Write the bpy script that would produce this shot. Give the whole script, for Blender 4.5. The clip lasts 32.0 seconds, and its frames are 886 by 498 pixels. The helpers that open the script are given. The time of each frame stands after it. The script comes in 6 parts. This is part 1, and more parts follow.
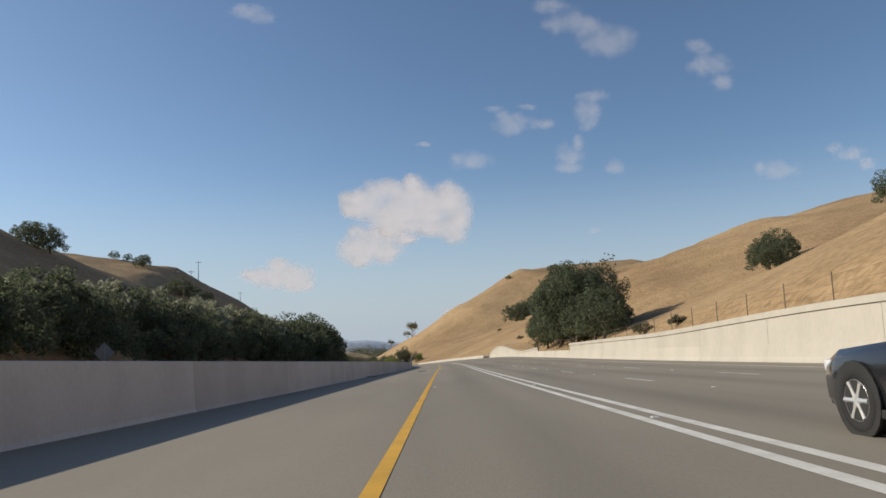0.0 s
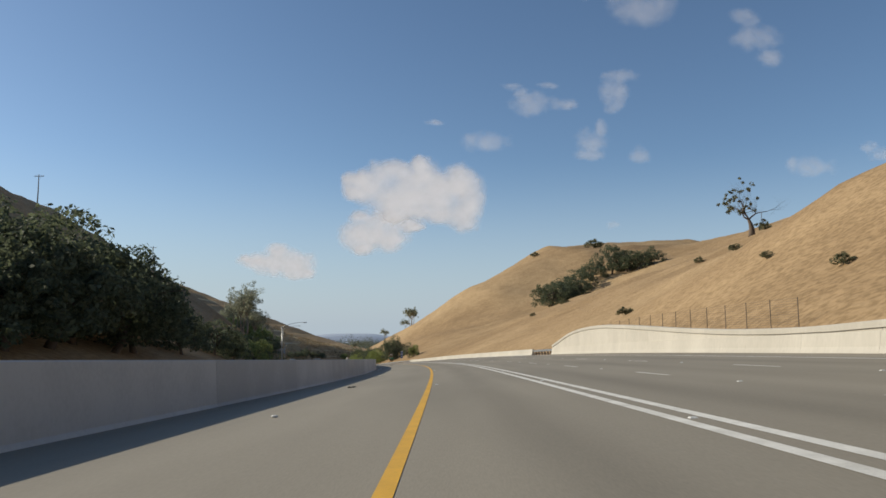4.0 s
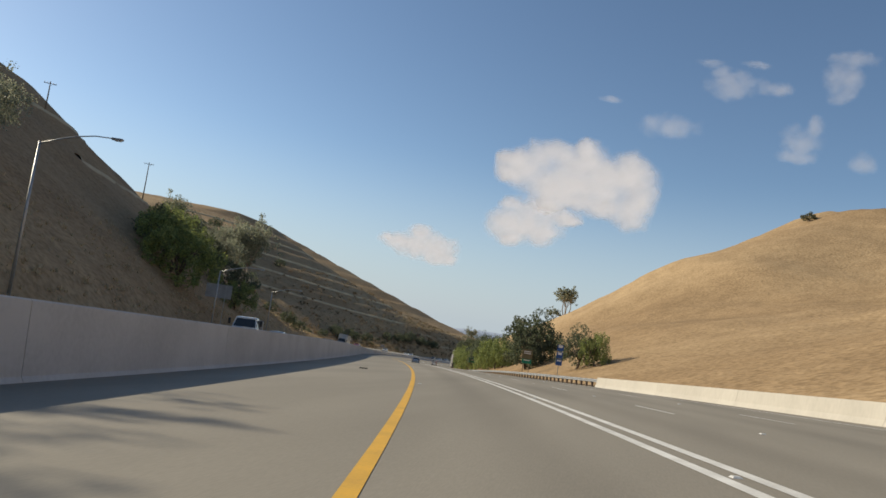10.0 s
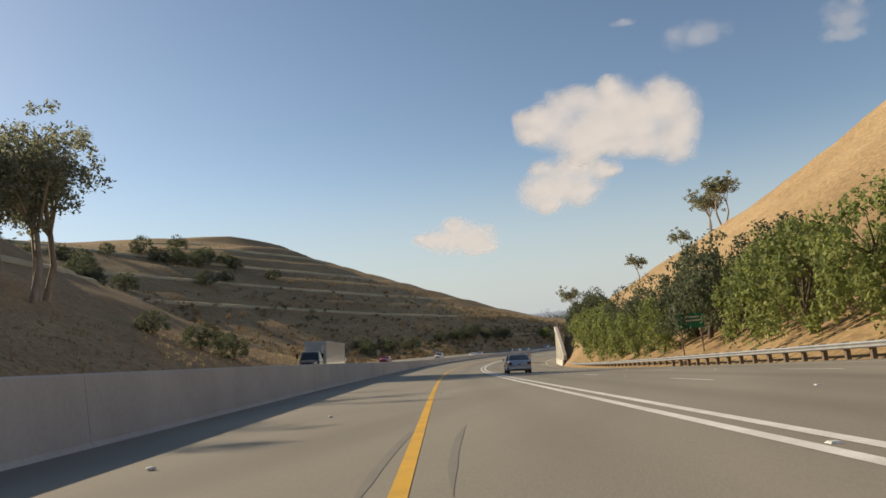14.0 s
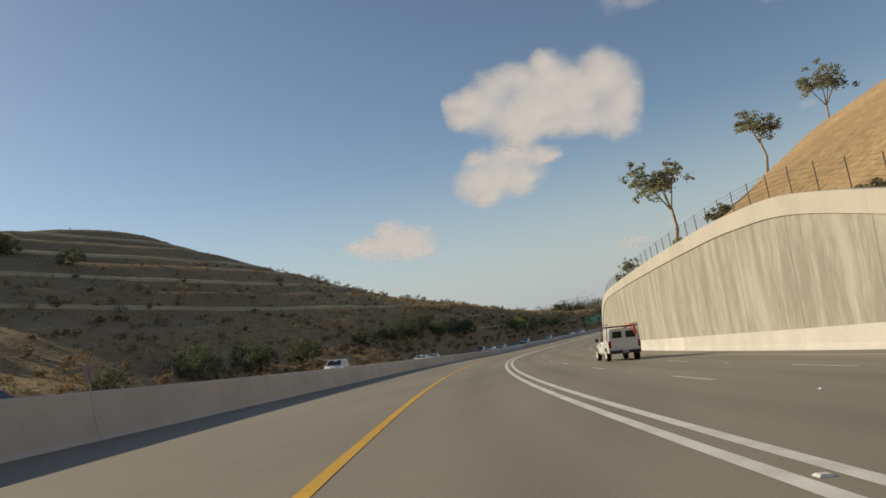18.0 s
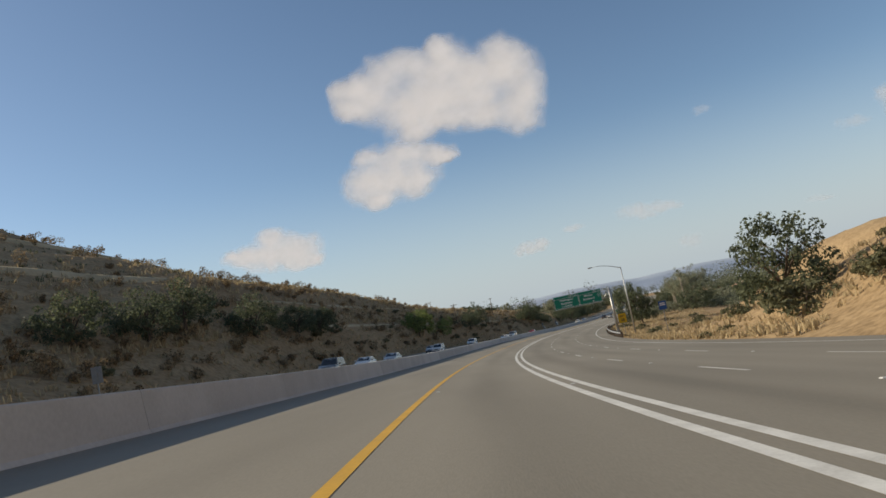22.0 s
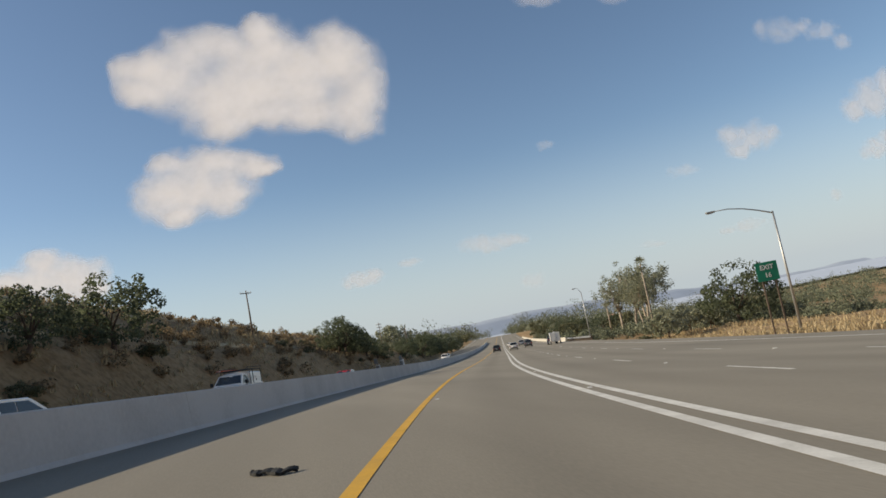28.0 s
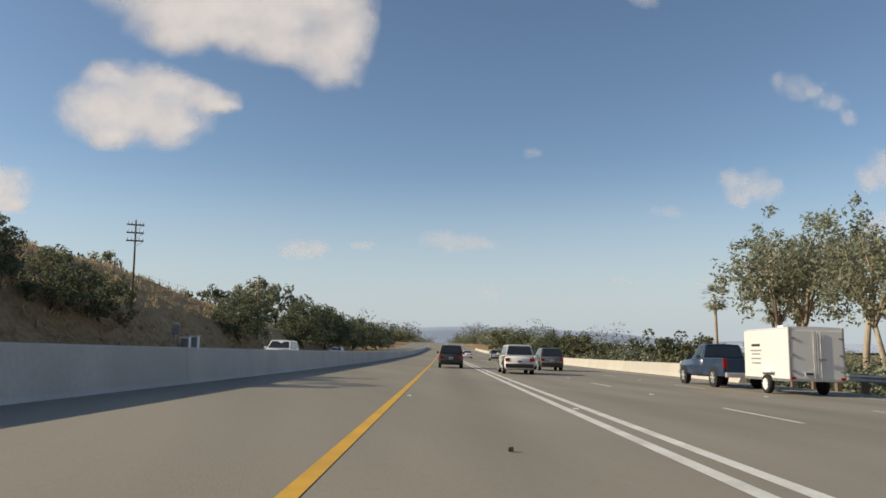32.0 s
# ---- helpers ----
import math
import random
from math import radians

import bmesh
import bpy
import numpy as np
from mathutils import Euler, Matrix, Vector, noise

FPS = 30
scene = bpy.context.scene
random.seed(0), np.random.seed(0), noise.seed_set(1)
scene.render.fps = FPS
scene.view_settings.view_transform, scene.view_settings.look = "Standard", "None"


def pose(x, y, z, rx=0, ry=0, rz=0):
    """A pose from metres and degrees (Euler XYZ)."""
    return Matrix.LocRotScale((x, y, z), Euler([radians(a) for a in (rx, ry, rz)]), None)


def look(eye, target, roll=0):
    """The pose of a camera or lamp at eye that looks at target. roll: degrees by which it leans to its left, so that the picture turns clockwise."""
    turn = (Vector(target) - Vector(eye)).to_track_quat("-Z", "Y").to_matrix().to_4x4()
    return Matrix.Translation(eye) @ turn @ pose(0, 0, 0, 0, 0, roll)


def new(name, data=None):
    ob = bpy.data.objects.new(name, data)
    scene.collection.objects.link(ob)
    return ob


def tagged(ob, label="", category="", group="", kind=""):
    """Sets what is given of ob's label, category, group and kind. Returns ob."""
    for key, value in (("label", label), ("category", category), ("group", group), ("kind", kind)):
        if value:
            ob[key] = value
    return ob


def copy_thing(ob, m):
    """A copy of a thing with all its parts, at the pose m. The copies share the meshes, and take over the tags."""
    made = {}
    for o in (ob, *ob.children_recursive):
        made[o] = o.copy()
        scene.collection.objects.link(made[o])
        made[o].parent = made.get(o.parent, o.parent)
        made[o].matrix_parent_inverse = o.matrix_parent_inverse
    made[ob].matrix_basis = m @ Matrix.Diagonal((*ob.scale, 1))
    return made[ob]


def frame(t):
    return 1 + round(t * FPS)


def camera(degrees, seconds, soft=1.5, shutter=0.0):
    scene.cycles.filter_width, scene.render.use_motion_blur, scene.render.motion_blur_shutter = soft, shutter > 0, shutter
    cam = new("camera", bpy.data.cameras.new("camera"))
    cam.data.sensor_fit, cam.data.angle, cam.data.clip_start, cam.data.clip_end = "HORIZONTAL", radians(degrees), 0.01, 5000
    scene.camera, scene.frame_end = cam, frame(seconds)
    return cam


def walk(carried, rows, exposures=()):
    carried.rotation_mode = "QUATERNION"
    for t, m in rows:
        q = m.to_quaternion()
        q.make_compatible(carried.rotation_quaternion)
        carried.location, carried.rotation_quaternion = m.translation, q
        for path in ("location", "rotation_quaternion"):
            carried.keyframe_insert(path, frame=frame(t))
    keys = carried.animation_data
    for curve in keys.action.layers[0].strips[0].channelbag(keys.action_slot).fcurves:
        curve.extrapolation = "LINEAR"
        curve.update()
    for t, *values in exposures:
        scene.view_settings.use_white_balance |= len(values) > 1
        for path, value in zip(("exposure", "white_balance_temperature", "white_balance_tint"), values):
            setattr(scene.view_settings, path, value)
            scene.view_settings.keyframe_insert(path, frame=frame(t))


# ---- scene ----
# ---------------- camera ----------------
cam = camera(65.0, 32.0, 1.6, 0.0)
PATH = [
    (0, -0.05, 0, 1.06, 96.39, 2.2, -0),
    (0.5, -0.01, 14.8, 0.35, 96.46, 1.7, -0.27),
    (1, 0, 29.6, -0.36, 96.36, 0.1, -0.25),
    (1.5, 0.02, 44.4, -1.05, 96.45, -0.95, -0.16),
    (2, 0.05, 59.2, -1.74, 96.33, -1.54, -0.02),
    (2.5, 0.04, 74, -2.43, 96.52, -1.16, 0.34),
    (3, 0.03, 88.8, -3.12, 96.1, -0.61, 0.51),
    (3.5, -0.12, 103.6, -3.83, 96.15, 0.46, 0.31),
    (4, -0.32, 118.4, -4.54, 96.11, 0.19, 0.47),
    (4.5, -0.44, 133.2, -5.24, 96.1, 0.4, 0.49),
    (5, -0.64, 148, -5.95, 96.23, -0.93, 0.8),
    (5.5, -0.93, 162.79, -6.65, 96.33, -4.25, 1.54),
    (6, -1.36, 177.58, -7.35, 96.3, -7.45, 2.34),
    (6.5, -2.01, 192.37, -8.07, 96.11, -8.56, 2.95),
    (7, -2.89, 207.14, -8.79, 95.96, -9.03, 3.82),
    (7.5, -4.08, 221.89, -9.54, 95.81, -10.32, 5.5),
    (8, -5.57, 236.61, -10.31, 95.72, -9.31, 6.63),
    (8.5, -7.36, 251.3, -11.1, 95.73, -8.93, 7.69),
    (9, -9.47, 265.95, -11.9, 95.46, -9.64, 8.92),
    (9.5, -12.03, 280.53, -12.71, 95.48, -9.71, 10.42),
    (10, -14.91, 295.05, -13.54, 95.54, -8.27, 11.87),
    (10.5, -18.12, 309.49, -14.39, 95.44, -5.31, 12.79),
    (11, -21.58, 323.88, -15.25, 95.36, -4.63, 13.55),
    (11.5, -25.16, 338.24, -16.13, 95.24, -5.17, 14.34),
    (12, -28.97, 352.53, -17.03, 95.31, -5.07, 15.32),
    (12.5, -32.81, 366.83, -17.94, 95.41, -3.46, 16.06),
    (13, -36.78, 381.09, -18.88, 95.82, -0.88, 16.71),
    (13.5, -41.06, 395.26, -19.84, 95.39, 2.53, 16.77),
    (14, -45.38, 409.41, -20.83, 95.4, 5.68, 16.28),
    (14.5, -49.49, 423.63, -21.83, 95.79, 6.06, 15.94),
    (15, -53.55, 437.86, -22.84, 96.02, 5.68, 15.73),
    (15.5, -57.52, 452.12, -23.87, 95.86, 5.98, 15.48),
    (16, -61.36, 466.41, -24.9, 95.53, 7.02, 15.06),
    (16.5, -65.05, 480.75, -25.93, 95.37, 8.32, 14.42),
    (17, -68.55, 495.12, -26.94, 95.62, 9.31, 13.55),
    (17.5, -71.91, 509.53, -27.91, 95.79, 10.05, 12.53),
    (18, -75.01, 524, -28.87, 95.64, 10.72, 11.52),
    (18.5, -77.79, 538.54, -29.8, 95.89, 12.03, 10.34),
    (19, -80.26, 553.13, -30.72, 95.91, 12.12, 9.43),
    (19.5, -82.53, 567.75, -31.61, 95.6, 12.61, 8.18),
    (20, -84.48, 582.41, -32.5, 95.14, 11.97, 6.7),
    (20.5, -86.1, 597.12, -33.4, 95.51, 11.15, 5.78),
    (21, -87.45, 611.86, -34.32, 95.75, 11.83, 4.74),
    (21.5, -88.5, 626.61, -35.26, 95.58, 12.01, 3.55),
    (22, -89.33, 641.39, -36.22, 95.24, 11.81, 2.69),
    (22.5, -89.87, 656.17, -37.17, 94.71, 13.8, 1.2),
    (23, -90.09, 670.97, -38.1, 95.19, 13.73, -0.14),
    (23.5, -89.91, 685.77, -39.02, 95.46, 13.31, -1.13),
    (24, -89.42, 700.55, -39.91, 95.53, 13.46, -2.37),
    (24.5, -88.64, 715.33, -40.77, 95.52, 12.78, -3.62),
    (25, -87.56, 730.09, -41.59, 96.15, 11.94, -4.75),
    (25.5, -86.18, 744.82, -42.38, 96.04, 11.68, -5.99),
    (26, -84.52, 759.52, -43.13, 95.7, 11.81, -7.2),
    (26.5, -82.56, 774.19, -43.86, 95.52, 11.71, -8.3),
    (27, -80.31, 788.82, -44.59, 95.74, 11.45, -9.35),
    (27.5, -77.79, 803.4, -45.32, 96.16, 11.16, -10.42),
    (28, -74.99, 817.93, -46.05, 96.25, 10.97, -11.46),
    (28.5, -71.94, 832.41, -46.78, 95.95, 11.18, -12.45),
    (29, -68.56, 846.82, -47.51, 96.3, 11.76, -13.71),
    (29.5, -64.9, 861.15, -48.24, 96.19, 11.2, -14.77),
    (30, -61, 875.43, -48.98, 96.41, 9.92, -15.71),
    (30.5, -56.99, 889.68, -49.7, 96.31, 6.23, -16.67),
    (31, -52.96, 903.92, -50.39, 96.38, 2.3, -16.55),
    (31.5, -48.77, 918.11, -51.07, 96.15, 0.1, -16.4),
    (32, -44.61, 932.32, -51.72, 96.2, -0.42, -15.89),
]
walk(cam, [(t, pose(x, y, z, rx, ry, rz)) for t, x, y, z, rx, ry, rz in PATH],
     [(0, 0.13, 6350, 8), (7, 0.13, 6250, 4), (9, 0.2, 6400, 5), (14, 0.34, 7350, 8), (17, 0.29, 7500, 7), (19, -0.12, 6900, 5), (22, 0.2, 6750, 6), (28, 0.3, 6900, 7), (32, 0.3, 6850, 7)])

# ---------------- sun and sky ----------------
SUN_EL, SUN_YAW = 27.0, 79.0          # height, and turn to the left of +y, in degrees
world = bpy.data.worlds.new("sky")
scene.world = world
world.use_nodes = True
wn = world.node_tree.nodes
sky = wn.new("ShaderNodeTexSky")
sky.sky_type = "NISHITA"
sky.sun_disc = False
sky.sun_elevation = radians(SUN_EL)
sky.sun_rotation = radians(360 - SUN_YAW)
sky.altitude, sky.air_density, sky.dust_density, sky.ozone_density = 100, 0.85, 0.5, 2.2
# a pale haze all round the horizon
place = wn.new("ShaderNodeTexCoord")
height = wn.new("ShaderNodeSeparateXYZ")
haze = wn.new("ShaderNodeMapRange")
haze.interpolation_type = "SMOOTHSTEP"
haze.inputs[1].default_value, haze.inputs[2].default_value, haze.inputs[3].default_value, haze.inputs[4].default_value = -0.02, 0.24, 0.85, 0.0
mixed = wn.new("ShaderNodeMix")
mixed.data_type = "RGBA"
mixed.inputs[7].default_value = (4.15, 4.75, 5.5, 1)
for a, b in ((place.outputs["Generated"], height.inputs[0]), (height.outputs[2], haze.inputs[0]), (haze.outputs[0], mixed.inputs[0]),
             (sky.outputs[0], mixed.inputs[6]), (mixed.outputs[2], wn["Background"].inputs[0])):
    world.node_tree.links.new(a, b)
wn["Background"].inputs[1].default_value = 0.1
sun_data = bpy.data.lights.new("sun", "SUN")
sun_data.energy, sun_data.angle, sun_data.color = 4.3, radians(0.53), (1.0, 0.88, 0.71)
sun = new("sun", sun_data)
to_sun = Vector((-math.sin(radians(SUN_YAW)) * math.cos(radians(SUN_EL)),
                 math.cos(radians(SUN_YAW)) * math.cos(radians(SUN_EL)), math.sin(radians(SUN_EL))))
sun.matrix_world = look(to_sun * 300, (0, 0, 0))
# ---------------- materials ----------------
def mat(name, col, col2=None, rough=0.8, metal=0.0, scale=1.0, fine=12.0, bump=0.15, depth=0.02, island=0.0, objrand=0.0,
        leaf=0.0, spec=0.4, coat=0.0, stretch=None, contrast=(0.35, 0.65)):
    """A surface with two colours mixed by a coarse and a fine noise, and a fine relief."""
    m = bpy.data.materials.new(name)
    m.use_nodes = True
    nt = m.node_tree
    n, link = nt.nodes, nt.links.new
    b = n["Principled BSDF"]
    b.inputs["Roughness"].default_value = rough
    b.inputs["Metallic"].default_value = metal
    b.inputs["Specular IOR Level"].default_value = spec
    b.inputs["Coat Weight"].default_value = coat
    co = n.new("ShaderNodeTexCoord").outputs["Object"]
    if stretch:
        mp = n.new("ShaderNodeMapping")
        mp.inputs["Scale"].default_value = stretch
        link(co, mp.inputs["Vector"])
        co = mp.outputs[0]
    col2 = col2 or tuple(c * 0.75 for c in col)
    n1, n2 = n.new("ShaderNodeTexNoise"), n.new("ShaderNodeTexNoise")
    for node, sc, det in ((n1, scale, 5), (n2, fine, 4)):
        node.inputs["Scale"].default_value = sc
        node.inputs["Detail"].default_value = det
        link(co, node.inputs["Vector"])
    add = n.new("ShaderNodeMath")
    add.operation = "MULTIPLY_ADD"
    add.inputs[1].default_value = 0.35
    link(n2.outputs[0], add.inputs[0])
    sub = n.new("ShaderNodeMath")
    sub.operation = "MULTIPLY"
    sub.inputs[1].default_value = 0.65
    link(n1.outputs[0], sub.inputs[0])
    link(sub.outputs[0], add.inputs[2])
    val = add.outputs[0]
    for amount, socket in ((island, "Random Per Island"), (objrand, "Random")):
        if amount:
            src = n.new("ShaderNodeNewGeometry") if socket == "Random Per Island" else n.new("ShaderNodeObjectInfo")
            ad = n.new("ShaderNodeMath")
            ad.operation = "MULTIPLY_ADD"
            ad.inputs[1].default_value = amount
            link(src.outputs[socket], ad.inputs[0])
            sb = n.new("ShaderNodeMath")
            sb.operation = "SUBTRACT"
            sb.inputs[1].default_value = amount / 2
            link(val, sb.inputs[0])
            link(sb.outputs[0], ad.inputs[2])
            val = ad.outputs[0]
    ramp = n.new("ShaderNodeValToRGB")
    ramp.color_ramp.elements[0].position, ramp.color_ramp.elements[1].position = contrast
    ramp.color_ramp.elements[0].color = (*col2, 1)
    ramp.color_ramp.elements[1].color = (*col, 1)
    link(val, ramp.inputs[0])
    link(ramp.outputs[0], b.inputs["Base Color"])
    if bump:
        bp = n.new("ShaderNodeBump")
        bp.inputs["Strength"].default_value = bump
        bp.inputs["Distance"].default_value = depth
        link(n2.outputs[0], bp.inputs["Height"])
        link(bp.outputs[0], b.inputs["Normal"])
    if leaf:
        tr = n.new("ShaderNodeBsdfTranslucent")
        link(ramp.outputs[0], tr.inputs["Color"])
        mx = n.new("ShaderNodeMixShader")
        mx.inputs[0].default_value = leaf
        link(b.outputs[0], mx.inputs[1])
        link(tr.outputs[0], mx.inputs[2])
        link(mx.outputs[0], n["Material Output"].inputs[0])
    return m


def grass_hill():
    """Dry hillside: pale straw grass with broad darker drifts, thin bare streaks down the slope and fine tufts."""
    m = mat("dry_grass", (0.435, 0.315, 0.185), (0.345, 0.245, 0.142), 0.95, scale=0.03, fine=1.1, bump=0.55, depth=0.35, spec=0.08, contrast=(0.36, 0.64))
    nt = m.node_tree
    n, link = nt.nodes, nt.links.new
    b, ramp = n["Principled BSDF"], next(x for x in n if x.type == "VALTORGB")
    co = next(x for x in n if x.type == "TEX_COORD")
    base = ramp.outputs[0]
    for scale, detail, lo, hi, dark, light, amount in ((0.012, 4, 0.40, 0.60, (0.80, 0.77, 0.74, 1), (1.06, 1.06, 1.05, 1), 0.8),
                                                       (0.22, 8, 0.40, 0.62, (0.74, 0.71, 0.67, 1), (1.08, 1.07, 1.04, 1), 0.4),
                                                       (1.9, 6, 0.36, 0.58, (0.66, 0.64, 0.60, 1), (1.08, 1.07, 1.05, 1), 0.75)):
        tuft = n.new("ShaderNodeTexNoise")
        tuft.inputs["Scale"].default_value, tuft.inputs["Detail"].default_value = scale, detail
        tr = n.new("ShaderNodeValToRGB")
        tr.color_ramp.elements[0].position, tr.color_ramp.elements[1].position = lo, hi
        tr.color_ramp.elements[0].color, tr.color_ramp.elements[1].color = dark, light
        link(co.outputs["Object"], tuft.inputs["Vector"])
        link(tuft.outputs[0], tr.inputs[0])
        mul = n.new("ShaderNodeMix")
        mul.data_type, mul.blend_type = "RGBA", "MULTIPLY"
        mul.inputs[0].default_value = amount
        link(base, mul.inputs[6])
        link(tr.outputs[0], mul.inputs[7])
        base = mul.outputs[2]
    link(base, b.inputs["Base Color"])
    return m


GRASS = grass_hill()
ASPHALT = mat("worn_asphalt", (0.285, 0.254, 0.202), (0.21, 0.188, 0.15), 0.85, scale=0.35, fine=60, bump=0.25, depth=0.006, stretch=(1, 0.12, 1), spec=0.3)
CONCRETE = mat("barrier_concrete", (0.60, 0.57, 0.53), (0.48, 0.455, 0.42), 0.85, scale=0.5, fine=9, bump=0.15, objrand=0.25)
WALL_CONC = mat("wall_concrete", (0.52, 0.485, 0.42), (0.43, 0.40, 0.345), 0.85, scale=0.35, fine=6, bump=0.2, objrand=0.12, stretch=(1, 1, 0.4))
ROUGH_CONC = mat("textured_concrete", (0.42, 0.395, 0.34), (0.27, 0.255, 0.215), 0.9, scale=0.9, fine=7, bump=0.6, depth=0.04, stretch=(1, 1, 0.16), contrast=(0.4, 0.6))
YELLOW = mat("yellow_line_paint", (0.72, 0.40, 0.035), (0.55, 0.31, 0.04), 0.7, scale=1.5, fine=25, bump=0.1)
WHITE_LINE = mat("white_line_paint", (0.78, 0.76, 0.70), (0.55, 0.53, 0.48), 0.7, scale=1.5, fine=25, bump=0.1)
BARK = mat("grey_brown_bark", (0.16, 0.12, 0.09), (0.08, 0.06, 0.045), 0.95, scale=2, fine=14, bump=0.6, depth=0.03, stretch=(1, 1, 0.3))
PALE_BARK = mat("pale_bark", (0.42, 0.36, 0.29), (0.25, 0.2, 0.15), 0.9, scale=2, fine=12, bump=0.4, stretch=(1, 1, 0.3))
OAK_LEAF = mat("oak_leaves", (0.158, 0.18, 0.104), (0.08, 0.096, 0.054), 0.7, scale=0.8, fine=4, bump=0, island=0.5, leaf=0.5)
EUC_LEAF = mat("eucalyptus_leaves", (0.36, 0.365, 0.25), (0.20, 0.215, 0.145), 0.6, scale=0.8, fine=4, bump=0, island=0.5, leaf=0.5)
PEPPER_LEAF = mat("pepper_tree_leaves", (0.31, 0.35, 0.11), (0.16, 0.20, 0.07), 0.7, scale=0.8, fine=4, bump=0, island=0.5, leaf=0.42)
BUSH_LEAF = mat("bush_leaves", (0.19, 0.185, 0.10), (0.10, 0.104, 0.056), 0.8, scale=0.8, fine=4, bump=0, island=0.5, leaf=0.35)
DRY_LEAF = mat("dry_brush", (0.54, 0.43, 0.26), (0.36, 0.275, 0.155), 0.9, scale=0.8, fine=4, bump=0, island=0.6, leaf=0.3)
GALV = mat("galvanised_steel", (0.46, 0.46, 0.45), (0.34, 0.34, 0.33), 0.45, 0.75, scale=2, fine=20, bump=0.05)
WOOD = mat("weathered_wood", (0.23, 0.17, 0.12), (0.13, 0.1, 0.075), 0.9, scale=3, fine=20, bump=0.3, stretch=(1, 1, 0.15))
# ---------------- the road's line ----------------
# every 59.2 m: heading (degrees to the left of +y), fall, bank (right side down), and the camera line's distance from the yellow line
HEADING = [-0.03, 0.06, 0.44, 1.97, 6.53, 11.65, 15.34, 16.42, 14.9, 11.56, 6.9, 2.49, -2.41, -7.08, -11.42, -15.76, -15.87]
FALL = [2.77, 2.68, 2.74, 2.74, 3.02, 3.2, 3.5, 3.81, 3.9, 3.59, 3.46, 3.74, 3.39, 2.88, 2.85, 2.85, 2.5]
BANK = [-0.63, -1.46, -2.97, -4.4, -4.38, -3.64, -1.59, 0.24, 3.26, 5.54, 5.55, 5.68, 5.21, 5.03, 4.2, 2.69, 1.2]
OFFSET = [0.69, 0.82, 0.61, 0.56, 0.67, 0.55, 0.4, 0.58, 0.99, 1.38, 1.45, 1.22, 1.02, 1.02, 0.97, 0.9, 1.01]


def spline(v, q):
    q = min(max(q, 0.0), len(v) - 1.000001)
    i = int(q)
    f = q - i
    a, b, c, d = (v[max(0, min(len(v) - 1, i + k))] for k in (-1, 0, 1, 2))
    return b + 0.5 * f * (c - a + f * (2 * a - 5 * b + 4 * c - d + f * (3 * (b - c) + d - a)))


S_FIRST, S_LAST, S_STEP = -160.0, 1500.0, 4.0


def tilt(s):
    q = s / 59.2
    fall = spline(FALL, q) if s < 947 else max(0.3, FALL[-1] - (s - 947) * 0.004)
    return spline(HEADING, q), fall, spline(BANK, q), spline(OFFSET, q)


S_ALL = np.arange(S_FIRST, S_LAST + 0.1, S_STEP)
TILT = np.array([tilt(s) for s in S_ALL])
LINE = np.zeros((len(S_ALL), 3))
zero = int(-S_FIRST / S_STEP)
for order in (range(zero + 1, len(S_ALL)), range(zero - 1, -1, -1)):
    for i in order:
        k = i - 1 if i > zero else i + 1
        a, g = np.radians((TILT[i] + TILT[k])[:2] / 2)
        LINE[i] = LINE[k] + (1 if i > zero else -1) * S_STEP * np.array((-np.sin(a), np.cos(a), -np.tan(g)))
FAR_DROP = 0.032


def at(s, d, h=0.0):
    """Places s metres along the road, d to the right of the yellow line and h above the road's plane (arrays or numbers)."""
    s, d, h = np.broadcast_arrays(np.asarray(s, float), np.asarray(d, float), np.asarray(h, float))
    q = (np.clip(s, S_FIRST, S_LAST) - S_FIRST) / S_STEP
    i = np.clip(q.astype(int), 0, len(S_ALL) - 2)
    f = (q - i)[..., None]
    p = LINE[i] * (1 - f) + LINE[i + 1] * f
    t = TILT[i] * (1 - f) + TILT[i + 1] * f
    a = np.radians(t[..., 0])
    right = np.stack((np.cos(a), np.sin(a), 0 * a), -1)
    ahead = np.stack((-np.sin(a), np.cos(a), 0 * a - FAR_DROP), -1)
    near = np.clip(d, -420, 420)
    over = s - np.clip(s, S_FIRST, S_LAST)
    p = p + right * (near - t[..., 3])[..., None] + ahead * over[..., None]
    p = p + np.stack((d - near, 0 * d, -np.tan(np.radians(t[..., 2])) * near + h), -1)
    return p


def turn(s, lean=True):
    """The turn of a thing that stands along the road at s and faces down the road (+y)."""
    hd, fall, bank, _ = tilt(s)
    return Euler((radians(-fall) if lean else 0, radians(bank) if lean else 0, radians(hd))).to_matrix().to_4x4()


def spot(s, d, h=0.0, yaw=0.0, lean=False, size=1.0):
    """A pose at a place of the road's plan."""
    return Matrix.Translation(Vector(at(s, d, h).tolist())) @ turn(s, lean) @ pose(0, 0, 0, 0, 0, yaw) @ Matrix.Scale(size, 4)


